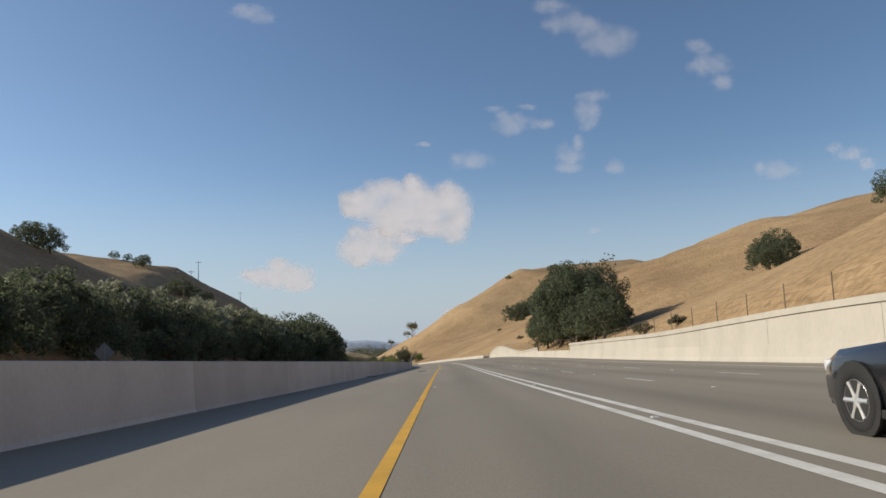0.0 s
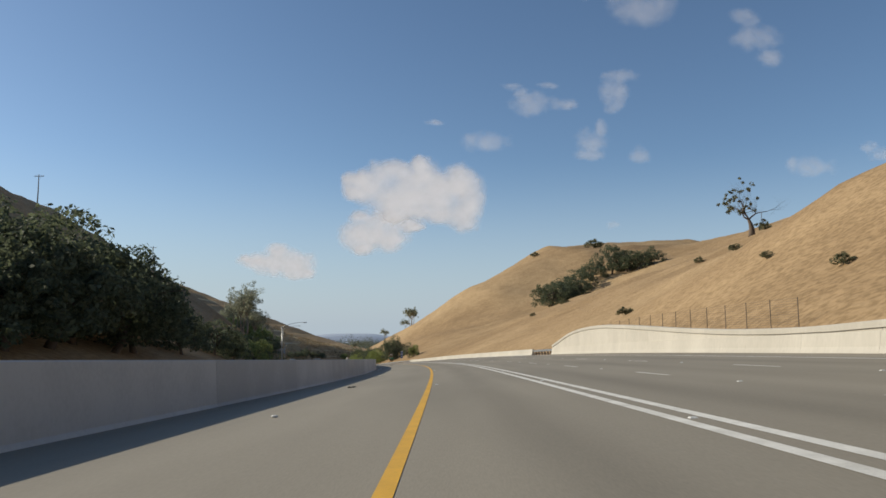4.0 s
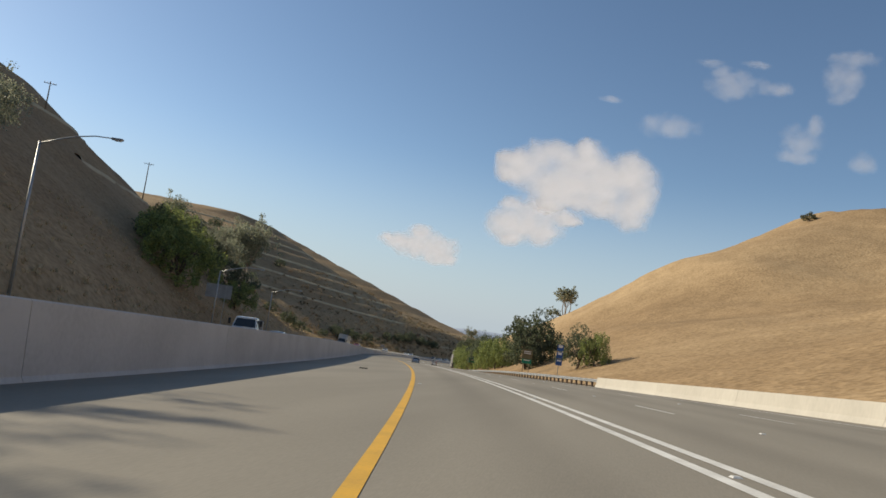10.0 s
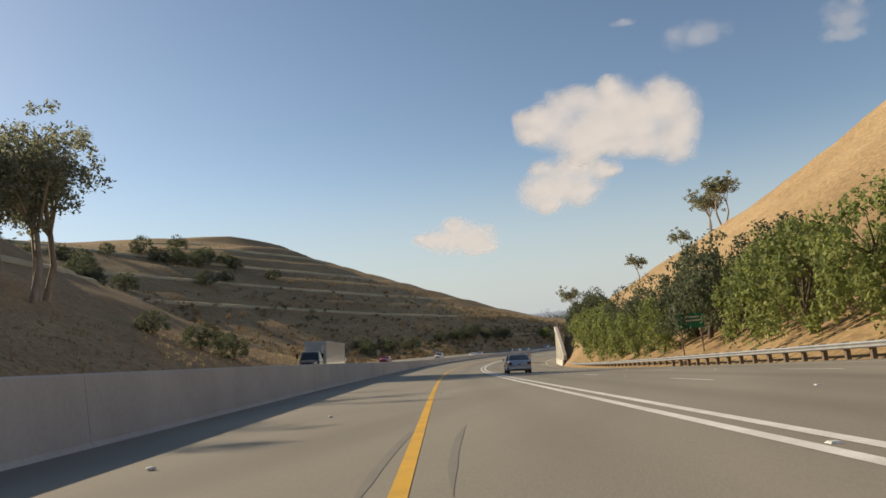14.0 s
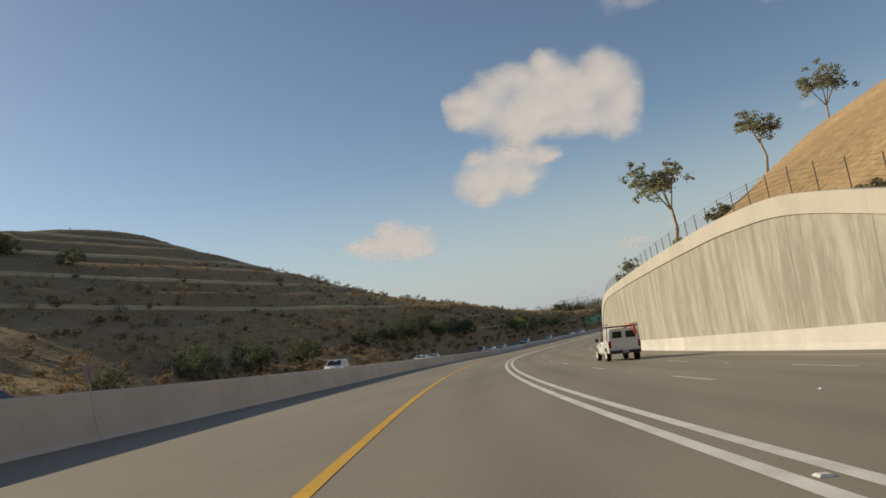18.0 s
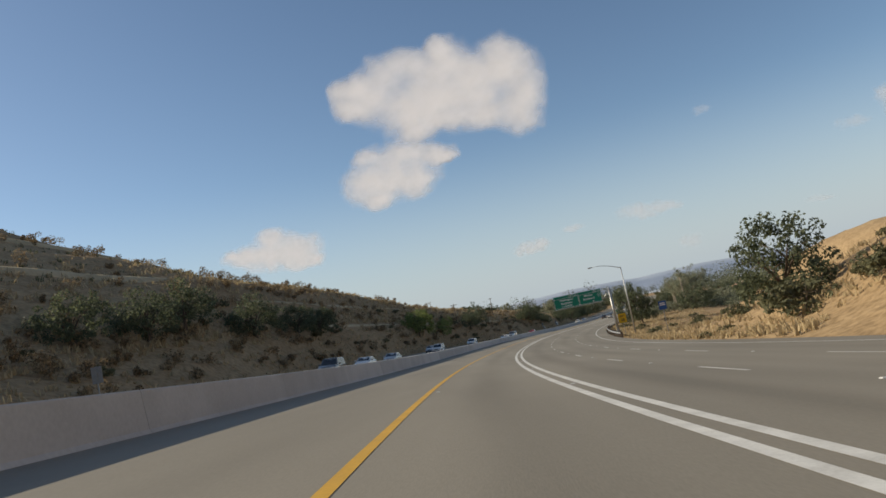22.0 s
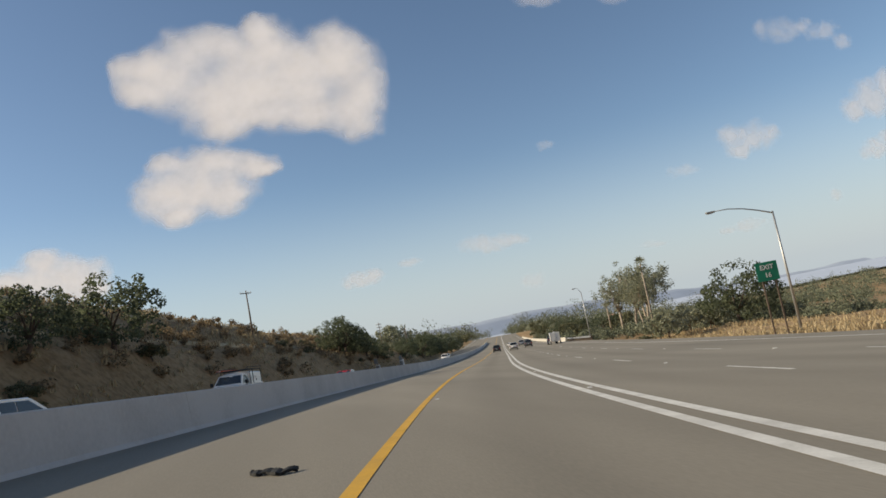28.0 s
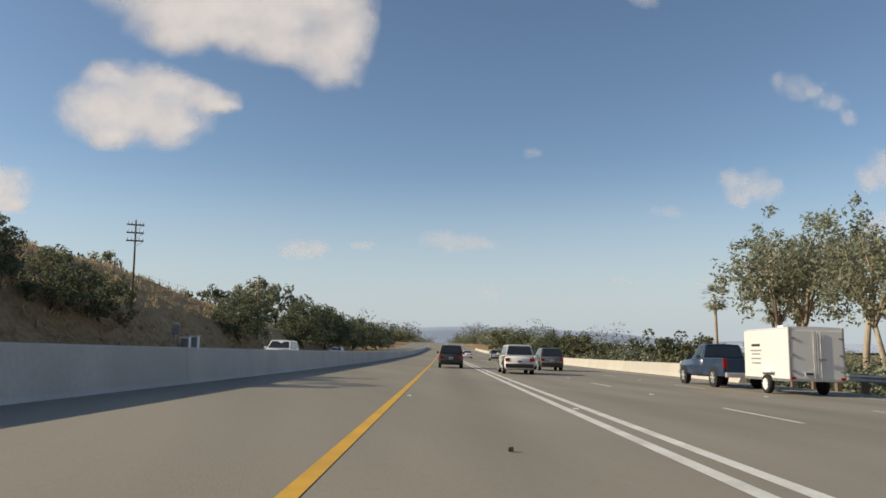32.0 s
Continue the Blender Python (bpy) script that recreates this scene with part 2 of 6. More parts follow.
# ---------------- the hills' forms ----------------
STATIONS = (-120, -40, 40, 120, 200, 280, 360, 440, 520, 600, 680, 760, 840, 920, 1000)
ACROSS = np.array((22.0, 45, 90, 150, 250, 400))
ACROSS_LEFT = np.array((24.0, 45, 90, 150, 250, 400))
RIGHT_RISE = np.array((
    (7.1, 17.3, 36.9, 58.9, 85.2, 112.2),
    (6.8, 17.3, 37.7, 60.5, 85.8, 107.6),
    (4.2, 15.1, 35.3, 56.7, 84, 103.5),
    (1.5, 8, 20, 31, 52, 88),
    (2.7, 15.5, 29, 36, 50, 92),
    (1, 9, 24, 40, 53, 90),
    (1.2, 9, 24, 40, 71, 104),
    (1.5, 13, 29, 50, 82, 113),
    (2.2, 17.7, 54.2, 84, 98, 108),
    (9.2, 24.4, 48.7, 93.4, 108.9, 91.3),
    (1.5, 18.9, 44.4, 61.6, 71.2, 65.3),
    (0, 0.5, 9, 17, 27, 32),
    (0, 0.5, 6, 9, 12, 14),
    (-1.5, -1.5, -1, 0, 1, 0),
    (-1.5, -2, -3, -4, -6, -10)))
LEFT_RISE = np.array((
    (0.1, 5.3, 17.4, 33.6, 56.8, 88.5),
    (1.5, 9, 25.9, 40.5, 59.5, 83.5),
    (1.5, 10, 34.2, 47.9, 61.8, 79.5),
    (1.5, 10, 39.2, 52, 64, 77.3),
    (1.5, 10, 35.3, 53.5, 66.8, 76.9),
    (0.5, 14.9, 46.4, 60.9, 70.5, 76.8),
    (1, 17.5, 48.1, 62.9, 72, 77.2),
    (0, 13.6, 46.2, 60.8, 69.6, 77.3),
    (-1, 6.7, 30.4, 46.6, 62, 75.7),
    (-1.5, -1.3, 11.3, 33.9, 53.2, 71.6),
    (-0.5, 4.6, 24.3, 44.2, 50.4, 65.9),
    (1.5, 16.5, 33, 54.7, 65.6, 66.8),
    (3, 15.8, 24, 36, 79.2, 85.4),
    (3, 13.6, 19.5, 29.3, 58.7, 100.2),
    (3, 12.5, 17, 30.9, 63, 111.6)))


def rise_table(tab, nodes, s, d):
    st = np.array(STATIONS, float)
    i = np.clip(np.searchsorted(st, s, side="right") - 1, 0, len(st) - 2)
    f = np.clip((s - st[i]) / (st[i + 1] - st[i]), 0, 1)
    j = np.clip(np.searchsorted(nodes, d, side="right") - 1, 0, len(nodes) - 2)
    g = np.clip((d - nodes[j]) / (nodes[j + 1] - nodes[j]), 0, 1)
    w = (-0.5 * f + f * f - 0.5 * f ** 3, 1 - 2.5 * f * f + 1.5 * f ** 3, 0.5 * f + 2 * f * f - 1.5 * f ** 3, -0.5 * f * f + 0.5 * f ** 3)
    out = 0
    for a in range(4):
        k = np.clip(i - 1 + a, 0, len(st) - 1)
        out = out + w[a] * (tab[k, j] * (1 - g) + tab[k, j + 1] * g)
    return out


def lumps(x, y, size, seed):
    """Smooth made-up unevenness between -1 and 1."""
    r = np.random.RandomState(seed)
    v = 0
    for k in range(5):
        a, ph = r.uniform(0, 6.28, 2)
        fr = (0.6 + 0.5 * k) / size
        v = v + np.sin((x * np.cos(a) + y * np.sin(a)) * fr * 6.28 + ph + 1.3 * np.sin((y * np.cos(a) - x * np.sin(a)) * fr * 3.1)) / (1.4 + 0.6 * k)
    return v / 2


def smooth(a, b, x):
    t = np.clip((x - a) / (b - a), 0, 1)
    return t * t * (3 - 2 * t)


LEFT_EDGE, RIGHT_EDGE = -23.0, 17.6      # the two edges of the paved strip


def rise(s, d):
    """Height of the bare ground above the road's plane."""
    s, d = np.broadcast_arrays(np.asarray(s, float), np.asarray(d, float))
    right = rise_table(RIGHT_RISE, ACROSS, s, np.clip(d, 22, 400))
    left = rise_table(LEFT_RISE, ACROSS_LEFT, s, np.clip(-d, 24, 400))
    # benches cut into the big hill beside the opposite lanes
    period = 11.0
    cut = np.floor(left / period)
    fr = left / period - cut
    bench = period * (cut + np.where(fr < 0.2, fr * 0.2, 0.04 + (fr - 0.2) * 0.96 / 0.8))
    amount = smooth(610, 700, s) * smooth(45, 80, -d)
    left = left + (bench - left) * amount
    h = np.where(d > 0, right, left)
    # a bare cut bank beside the exit
    h = h + 13.0 * smooth(50, 78, d) * smooth(720, 790, s) * (1 - smooth(860, 970, s))
    rough = smooth(22, 60, np.abs(d))
    h = h + rough * (1.6 * lumps(s, d, 70, 3) + 0.5 * lumps(s, d, 17, 5)) * (1 - 0.6 * amount)
    h = h - 4.0 * np.exp(-((s - 412) / 34) ** 2 - ((d - 104) / 30) ** 2) - 3.0 * np.exp(-((s - 224) / 24) ** 2 - ((d - 42) / 18) ** 2) + 2.6 * np.exp(-((s - 172) / 22) ** 2 - ((d - 62) / 24) ** 2)
    fade = 1 - smooth(1000, 1250, s)
    h = h * fade + (1 - fade) * rough * 2.5 * lumps(s, d, 160, 9)
    # the land falls away towards the bay
    h = h - smooth(720, 950, s) * np.clip(d - 40, 0, 380) * 0.075
    # the paved strip is cut in
    edge = np.where(d > 0, d - RIGHT_EDGE, -d + LEFT_EDGE)
    k = np.clip(edge / 4.5, 0, 1)
    return np.where(edge < 0.0, -0.35, -0.35 + (h + 0.35) * k)


def ground(s, d, sink=0.0):
    return at(s, d, rise(s, d) - sink)


def grid_mesh(name, pts, mat_, smooth_shade=True):
    n, m = pts.shape[:2]
    idx = np.arange(n * m).reshape(n, m)
    faces = np.stack((idx[:-1, :-1], idx[:-1, 1:], idx[1:, 1:], idx[1:, :-1]), -1).reshape(-1, 4)
    me = bpy.data.meshes.new(name)
    me.from_pydata(pts.reshape(-1, 3).tolist(), [], faces.tolist())
    me.materials.append(mat_)
    if smooth_shade:
        me.shade_smooth()
    return me


rows_s = np.concatenate((np.arange(-160, 1120, 4.0), np.geomspace(1124, 4700, 60)))
side = np.concatenate((np.arange(17.7, 60, 2.5), np.arange(60, 250, 3.5), np.arange(250, 420, 9), np.geomspace(425, 3800, 26)))
cols_d = np.concatenate((-(side + 5.4)[::-1], (-22.9, -8, 5, 17.5), side))
SG, DG = np.meshgrid(rows_s, cols_d, indexing="ij")
terrain = new("ground", grid_mesh("ground", ground(SG, DG), GRASS))
tagged(terrain, "dry golden grass hills and cut slopes beside the freeway", "ground", kind="structure")


def strip(name, s0, s1, d0, d1, h, mat_, step=4.0, parent=None, thick=0.0):
    """A band that lies along the road."""
    ss = np.linspace(s0, s1, max(2, int((s1 - s0) / step) + 1))
    ds = np.linspace(d0, d1, max(2, int(abs(d1 - d0) / 6) + 1))
    S, D = np.meshgrid(ss, ds, indexing="ij")
    ob = new(name, grid_mesh(name, at(S, D, h), mat_))
    if parent:
        ob.parent = parent
    return ob


def worn_lanes():
    """Gives the asphalt its wear: dark oily bands along the lanes' middles, paler wheel paths and shoulders, all uneven along the way."""
    n, link = ASPHALT.node_tree.nodes, ASPHALT.node_tree.links.new
    b = n["Principled BSDF"]
    base = b.inputs["Base Color"].links[0].from_socket
    w = n.new("ShaderNodeAttribute")
    w.attribute_name = "wear"
    shade = n.new("ShaderNodeValToRGB")
    shade.color_ramp.elements[0].color, shade.color_ramp.elements[1].color = (1.07, 1.07, 1.07, 1), (0.72, 0.715, 0.71, 1)
    link(w.outputs["Fac"], shade.inputs[0])
    mul = n.new("ShaderNodeMix")
    mul.data_type, mul.blend_type = "RGBA", "MULTIPLY"
    mul.inputs[0].default_value = 1.0
    link(base, mul.inputs[6])
    link(shade.outputs[0], mul.inputs[7])
    link(mul.outputs[2], b.inputs["Base Color"])
    along, across = np.arange(-160, 1500.1, 4.0), np.linspace(LEFT_EDGE, RIGHT_EDGE, 110)
    S, D = np.meshgrid(along, across, indexing="ij")
    ob = new("road", grid_mesh("road", at(S, D, 0.0), ASPHALT))
    wear = 0.12 + 0.12 * lumps(S, D * 14, 90, 51)
    for middle in (1.85, 5.8, 9.66, 13.5, -10.6, -14.3, -18.2):
        wear = wear + np.exp(-((D - middle) / 0.55) ** 2) * (0.34 + 0.2 * lumps(S, D * 0, 120, 52 + int(middle)))
        for side_ in (-0.95, 0.95):
            wear = wear - 0.1 * np.exp(-((D - middle - side_) / 0.35) ** 2)
    me = ob.data.attributes.new("wear", "FLOAT", "POINT")
    me.data.foreach_set("value", np.clip(wear, 0, 1).astype(np.float32).ravel())
    return ob


road = tagged(worn_lanes(),
              "grey worn asphalt freeway with yellow and white lane lines", "road", kind="structure")
strip("yellow_line", -160, 1500, -0.085, 0.085, 0.006, YELLOW, 4, road)
strip("white_line", -160, 1500, 3.62, 3.82, 0.006, WHITE_LINE, 4, road)
strip("white_line", -160, 1500, 4.09, 4.29, 0.006, WHITE_LINE, 4, road)
strip("edge_line", -160, 1500, 15.35, 15.5, 0.006, WHITE_LINE, 4, road)
strip("yellow_line", -160, 1500, -8.75, -8.6, 0.006, YELLOW, 4, road)
strip("edge_line", -160, 1500, -20.3, -20.15, 0.006, WHITE_LINE, 4, road)


def sweep(name, s0, s1, section, mat_, parent=None, step=4.0, closed=True):
    """A bar of the given section (distance, height) along the road, with closed ends."""
    ss = np.linspace(s0, s1, max(2, int(round((s1 - s0) / step)) + 1))
    pts = np.array([[at(s, *(p(s) if callable(p) else p)) for p in section] for s in ss])
    n, m = pts.shape[:2]
    verts = pts.reshape(-1, 3).tolist()
    faces = [(i * m + j, i * m + (j + 1) % m, (i + 1) * m + (j + 1) % m, (i + 1) * m + j) for i in range(n - 1) for j in range(m)]
    faces += [tuple(range(m))[::-1], tuple((n - 1) * m + j for j in range(m))]
    me = bpy.data.meshes.new(name)
    me.from_pydata(verts, [], faces)
    me.materials.append(mat_)
    ob = new(name, me)
    if parent:
        ob.parent = parent
    return ob


def holder(name, label, category, kind="", group="", m=None):
    e = new(name)
    if m is not None:
        e.matrix_world = m
    return tagged(e, label, category, group, kind)


# median barrier in cast lengths with narrow joints
barrier = holder("median_barrier", "grey concrete median barrier with cast joints and scuffs", "barrier", "structure")


def barrier_top(s):
    return 1.42 - 0.36 * smooth(430, 560, s)


s = -160.0
while s < 1300:
    e = s + 12.0
    sec = [(-6.32, 0.0), (-6.38, 0.1), lambda q: (-6.45, barrier_top(q) - 0.03), lambda q: (-6.48, barrier_top(q)),
           lambda q: (-6.92, barrier_top(q)), lambda q: (-6.95, barrier_top(q) - 0.03), (-7.05, 0.1), (-7.1, 0.0)]
    sweep("barrier_section", s + 0.01, e - 0.01, sec, CONCRETE, barrier, 4.0)
    s = e
# ---------------- walls, barriers and rails beside the road ----------------
def blend(pairs):
    """A function that runs smoothly through (s, value) pairs."""
    xs, ys = zip(*pairs)

    def f(s):
        i = int(np.clip(np.searchsorted(xs, s) - 1, 0, len(xs) - 2))
        return ys[i] + (ys[i + 1] - ys[i]) * float(smooth(xs[i], xs[i + 1], s))
    return f


def flow(pairs):
    """A function that follows (s, value) pairs with rounded corners."""
    xs, ys = zip(*pairs)
    return lambda s: float(np.mean(np.interp(s + np.linspace(-2.5, 2.5, 5), xs, ys)))


wall_top = flow(((544, 1.2), (550, 3.8), (557, 5.6), (563, 6.9), (568, 7.8), (577, 8.2), (600, 8.25), (634, 8.35), (642, 7.9), (648, 6.9), (653, 5.5), (657, 4.0), (661, 2.4), (664, 1.2)))


def capped_wall(name, label, s0, s1, d, top, panel, cap=0.45, base=0.85, face=WALL_CONC, thick=0.5, batter=0.0):
    """A concrete wall in panels, with a lower barrier, a recessed face and a proud cap."""
    w = holder(name, label, "retaining wall", "structure")
    s = s0
    while s < s1 - 0.1:
        e = min(s + panel, s1)
        n = 1.2 if panel < 8 else 2.0
        sweep("barrier_section", s + 0.006, e - 0.006, [(d, 0), (d + 0.1, base * 0.3), (d + 0.17, base), (d + 0.42, base), (d + 0.42, 0)], CONCRETE if face is not WALL_CONC else WALL_CONC, w, n)
        sweep("wall_panel", s + 0.012, e - 0.012, [(d + 0.25, base + 0.002), lambda q: (d + 0.25 + batter, max(base + 0.05, top(q) - cap)), lambda q: (d + thick + batter, max(base + 0.05, top(q) - cap)), (d + thick, base + 0.002)], face, w, n)
        sweep("cap", s + 0.004, e - 0.004, [lambda q: (d + 0.16 + batter, max(base + 0.052, top(q) - cap + 0.002)), lambda q: (d + 0.14 + batter, max(base + 0.06, top(q) - 0.04)), lambda q: (d + 0.2 + batter, max(base + 0.07, top(q))),
                                            lambda q: (d + thick + 0.05 + batter, max(base + 0.07, top(q))), lambda q: (d + thick + 0.05 + batter, max(base + 0.052, top(q) - cap + 0.002))], WALL_CONC, w, n)
        s = e
    return w


capped_wall("retaining_wall", "cream concrete retaining wall with a stepped cap beside the shoulder", -100, 96, 17.7,
            blend(((-100, 4.2), (0, 3.1), (27, 2.75), (62, 2.15), (96, 2.0))), 9.8, 0.32, 0.95)
capped_wall("retaining_wall", "low cream concrete retaining wall with a curved hump", 128, 214, 17.7,
            flow(((128, 1.75), (140, 1.45), (152, 1.2), (160, 1.35), (169, 1.75), (180, 2.4), (190, 2.9), (198, 2.95), (205, 2.6), (211, 1.7), (216, 1.0))), 6.0, 0.3, 0.9)
capped_wall("retaining_wall", "tall curved concrete retaining wall with a pale cap band", 545.5, 663.4, 17.7, wall_top, 7.3, 1.0, 1.05, ROUGH_CONC, 0.7, 0.25)


def low_barrier(s0, s1, d, h=0.9):
    b = holder("roadside_barrier", "low cream concrete barrier along the freeway shoulder", "barrier", "structure")
    s = s0
    while s < s1 - 0.1:
        e = min(s + 12, s1)
        sweep("barrier_section", s + 0.01, e - 0.01, [(d, 0), (d + 0.1, 0.25), (d + 0.18, h - 0.02), (d + 0.2, h), (d + 0.42, h), (d + 0.45, 0)], WALL_CONC, b, 4.0)
        s = e


low_barrier(96.1, 127.9, 17.7, 1.05)
low_barrier(226, 361, 17.6)
low_barrier(985, 1290, 17.0)


def part(name, bm, mat_, parent=None, label="", smooth_shade=False):
    """Links a bmesh as one mesh object under a thing or a part."""
    me = bpy.data.meshes.new(name)
    bm.normal_update()
    bm.to_mesh(me)
    bm.free()
    me.materials.append(mat_)
    if smooth_shade:
        me.shade_smooth()
    ob = new(name, me)
    if parent:
        ob.parent = parent
    if label:
        ob["label"] = label
    return ob


def box_bm(x, y, z, sx, sy, sz, bevel=0.0, bm=None, seg=2):
    """A block with its centre at x, y, z."""
    b = bmesh.new()
    bmesh.ops.create_cube(b, size=1.0, matrix=Matrix.LocRotScale((x, y, z), None, (sx, sy, sz)))
    if bevel:
        bmesh.ops.bevel(b, geom=b.edges[:], offset=bevel, segments=seg, affect="EDGES", profile=0.6)
    if bm is None:
        return b
    tmp = bpy.data.meshes.new("tmp")
    b.to_mesh(tmp)
    b.free()
    bm.from_mesh(tmp)
    bpy.data.meshes.remove(tmp)
    return bm


def tube_bm(path, radii, sides=8, bm=None):
    """A round, tapered bar along a path."""
    bm = bm or bmesh.new()
    path = [Vector(p) for p in path]
    rings = []
    for i, p in enumerate(path):
        way = (path[min(i + 1, len(path) - 1)] - path[max(i - 1, 0)]).normalized()
        a = way.orthogonal().normalized() if abs(way.z) < 0.99 else Vector((1, 0, 0))
        if i and rings:
            a = (prev - way * prev.dot(way)).normalized()
        prev = a
        b = way.cross(a)
        r = radii[i] if not isinstance(radii, (int, float)) else radii
        rings.append([bm.verts.new(p + (a * math.cos(k * 2 * math.pi / sides) + b * math.sin(k * 2 * math.pi / sides)) * r) for k in range(sides)])
    for r0, r1 in zip(rings, rings[1:]):
        for k in range(sides):
            bm.faces.new((r0[k], r0[(k + 1) % sides], r1[(k + 1) % sides], r1[k]))
    bm.faces.new(rings[0][::-1])
    bm.faces.new(rings[-1])
    return bm


RAIL_POST = WOOD
FENCE_STEEL = mat("rusty_fence_steel", (0.19, 0.15, 0.115), (0.12, 0.095, 0.075), 0.8, 0.2, scale=3, fine=25, bump=0.1)


def guard_rail(s0, s1, d):
    g = holder("guard_rail", "galvanised steel guard rail on wooden posts", "guard rail", "structure")
    beam = [(d, 0.45), (d - 0.05, 0.5), (d, 0.56), (d, 0.6), (d - 0.05, 0.66), (d, 0.73), (d + 0.012, 0.73), (d - 0.03, 0.66), (d + 0.012, 0.6), (d + 0.012, 0.56), (d - 0.03, 0.5), (d + 0.012, 0.45)]
    s = s0
    while s < s1 - 0.1:
        e = min(s + 7.6, s1)
        sweep("rail_beam", s, e - 0.005, beam, GALV, g, 3.8)
        s = e
    me = None
    for s in np.arange(s0 + 0.5, s1, 1.9):
        if me is None:
            bm = box_bm(0, 0, 0.28, 0.2, 0.2, 0.98, 0.01)
            box_bm(-0.155, 0, 0.6, 0.1, 0.15, 0.33, 0.008, bm)
            p = part("post", bm, RAIL_POST, g)
            me = p.data
        else:
            p = new("post", me)
            p.parent = g
        p.matrix_world = spot(float(s), d + 0.225, 0.0, 0, True)


guard_rail(196, 226, 17.9)
guard_rail(361.2, 470, 17.9)
guard_rail(470, 545, 18.6)
guard_rail(757, 832, 17.9)
guard_rail(944, 985, 17.5)


def wire_fence(name, label, s0, s1, d, foot, high, gap=3.0, wires=5):
    f = holder(name, label, "fence", "structure")
    me = None
    for s in np.arange(s0, s1, gap):
        if me is None:
            p = part("post", tube_bm(((0, 0, -0.2), (0, 0, high)), 0.03, 6), FENCE_STEEL, f)
            me = p.data
        else:
            p = new("post", me)
            p.parent = f
        p.matrix_world = spot(float(s), d, foot(float(s)))
    for k in range(wires):
        h = high * (k + 0.6) / wires
        sweep("wire", s0, s1, [lambda q, h=h: (d, foot(q) + h), lambda q, h=h: (d + 0.012, foot(q) + h), lambda q, h=h: (d, foot(q) + h + 0.014)], FENCE_STEEL, f, 2.0)


wire_fence("chain_fence", "thin wire fence along the top of the tall wall", 549, 660, 18.75, lambda q: wall_top(q) - 0.1, 1.5, 2.6, 7)
wire_fence("chain_fence", "thin wire fence behind the low wall", 98, 124, 19.4, lambda q: float(rise(q, 19.4)), 2.2, 2.6, 6)
wire_fence("chain_fence", "rusty wire fence on the slope above the low wall", 157, 201, 20.4, lambda q: float(rise(q, 20.4)), 1.75, 3.2, 12)
wire_fence("chain_fence", "wire fence on the slope above the cream wall", -40, 90, 20.4, lambda q: float(rise(q, 20.4)), 1.8, 5.0, 4)
wire_fence("chain_fence", "wire fence along the top of the dry bank", 905, 1050, -36.5, lambda q: float(rise(q, -36.5)), 1.5, 3.2, 4)

# lane dashes and raised markers
for d, shift in ((7.72, 0.0), (11.6, 0.6)):
    s = -5.4 + shift
    while s < 1250:
        strip("lane_dash", s, s + 3.66, d - 0.06, d + 0.06, 0.006, WHITE_LINE, 1.9, road)
        s += 14.63
for d in (-12.4, -16.2):
    s = 3.0
    while s < 1100:
        strip("lane_dash", s, s + 3.66, d - 0.06, d + 0.06, 0.006, WHITE_LINE, 1.9, road)
        s += 14.63
MARKER = mat("marker_ceramic", (0.75, 0.74, 0.7), (0.5, 0.49, 0.46), 0.4, scale=8, fine=30, bump=0)
marker = None
for d, shift in ((3.95, 0.0), (7.72, 7.3), (11.6, 7.9), (0.28, 3.0)):
    for s in np.arange(-3.4 + shift, 1060, 14.63 if d != 0.28 else 29.26):
        if marker is None:
            b = bmesh.new()
            bmesh.ops.create_cone(b, cap_ends=True, segments=4, radius1=0.085, radius2=0.055, depth=0.02, matrix=Matrix.Translation((0, 0, 0.012)) @ Matrix.Rotation(radians(45), 4, "Z"))
            o = part("road_marker", b, MARKER, road)
            marker = o.data
        else:
            o = new("road_marker", marker)
            o.parent = road
        o.matrix_world = spot(float(s), d, 0.0, 0, True)
# ---------------- trees and brush ----------------
def leaf_cloud(rng, blobs, per, size, stretch=(1, 1, 1), droop=0.0, shell=0.55):
    """Leaves as small bent quads, gathered in clumps: blobs are rows of x, y, z, r."""
    blobs = np.asarray(blobs, float)
    n = len(blobs) * per
    c = np.repeat(blobs, per, 0)
    u = rng.normal(size=(n, 3))
    u /= np.linalg.norm(u, axis=1)[:, None]
    rad = rng.uniform(shell, 1.05, n) ** 0.8
    p = c[:, :3] + u * (c[:, 3] * rad)[:, None] * np.array(stretch)
    p[:, 2] -= droop * rng.uniform(0, 1, n) * c[:, 3]
    nrm = u * 0.7 + rng.normal(size=(n, 3)) * 0.6 + np.array((0, 0, 0.35))
    nrm /= np.linalg.norm(nrm, axis=1)[:, None]
    a = np.cross(nrm, rng.normal(size=(n, 3)))
    a /= np.linalg.norm(a, axis=1)[:, None]
    b = np.cross(nrm, a)
    sz = size * rng.uniform(0.55, 1.35, n)[:, None]
    a, b = a * sz * 0.9, b * sz * 0.45
    quad = np.stack((p - a, p - b + nrm * sz * 0.08, p + a, p + b + nrm * sz * 0.08), 1)
    return quad.reshape(-1, 3)


def quads_mesh(name, verts, mat_):
    n = len(verts)
    me = bpy.data.meshes.new(name)
    me.vertices.add(n)
    me.vertices.foreach_set("co", verts.astype(np.float32).ravel())
    me.loops.add(n)
    me.loops.foreach_set("vertex_index", np.arange(n, dtype=np.int32))
    me.polygons.add(n // 4)
    me.polygons.foreach_set("loop_start", np.arange(0, n, 4, dtype=np.int32))
    me.update(calc_edges=True)
    me.materials.append(mat_)
    return me


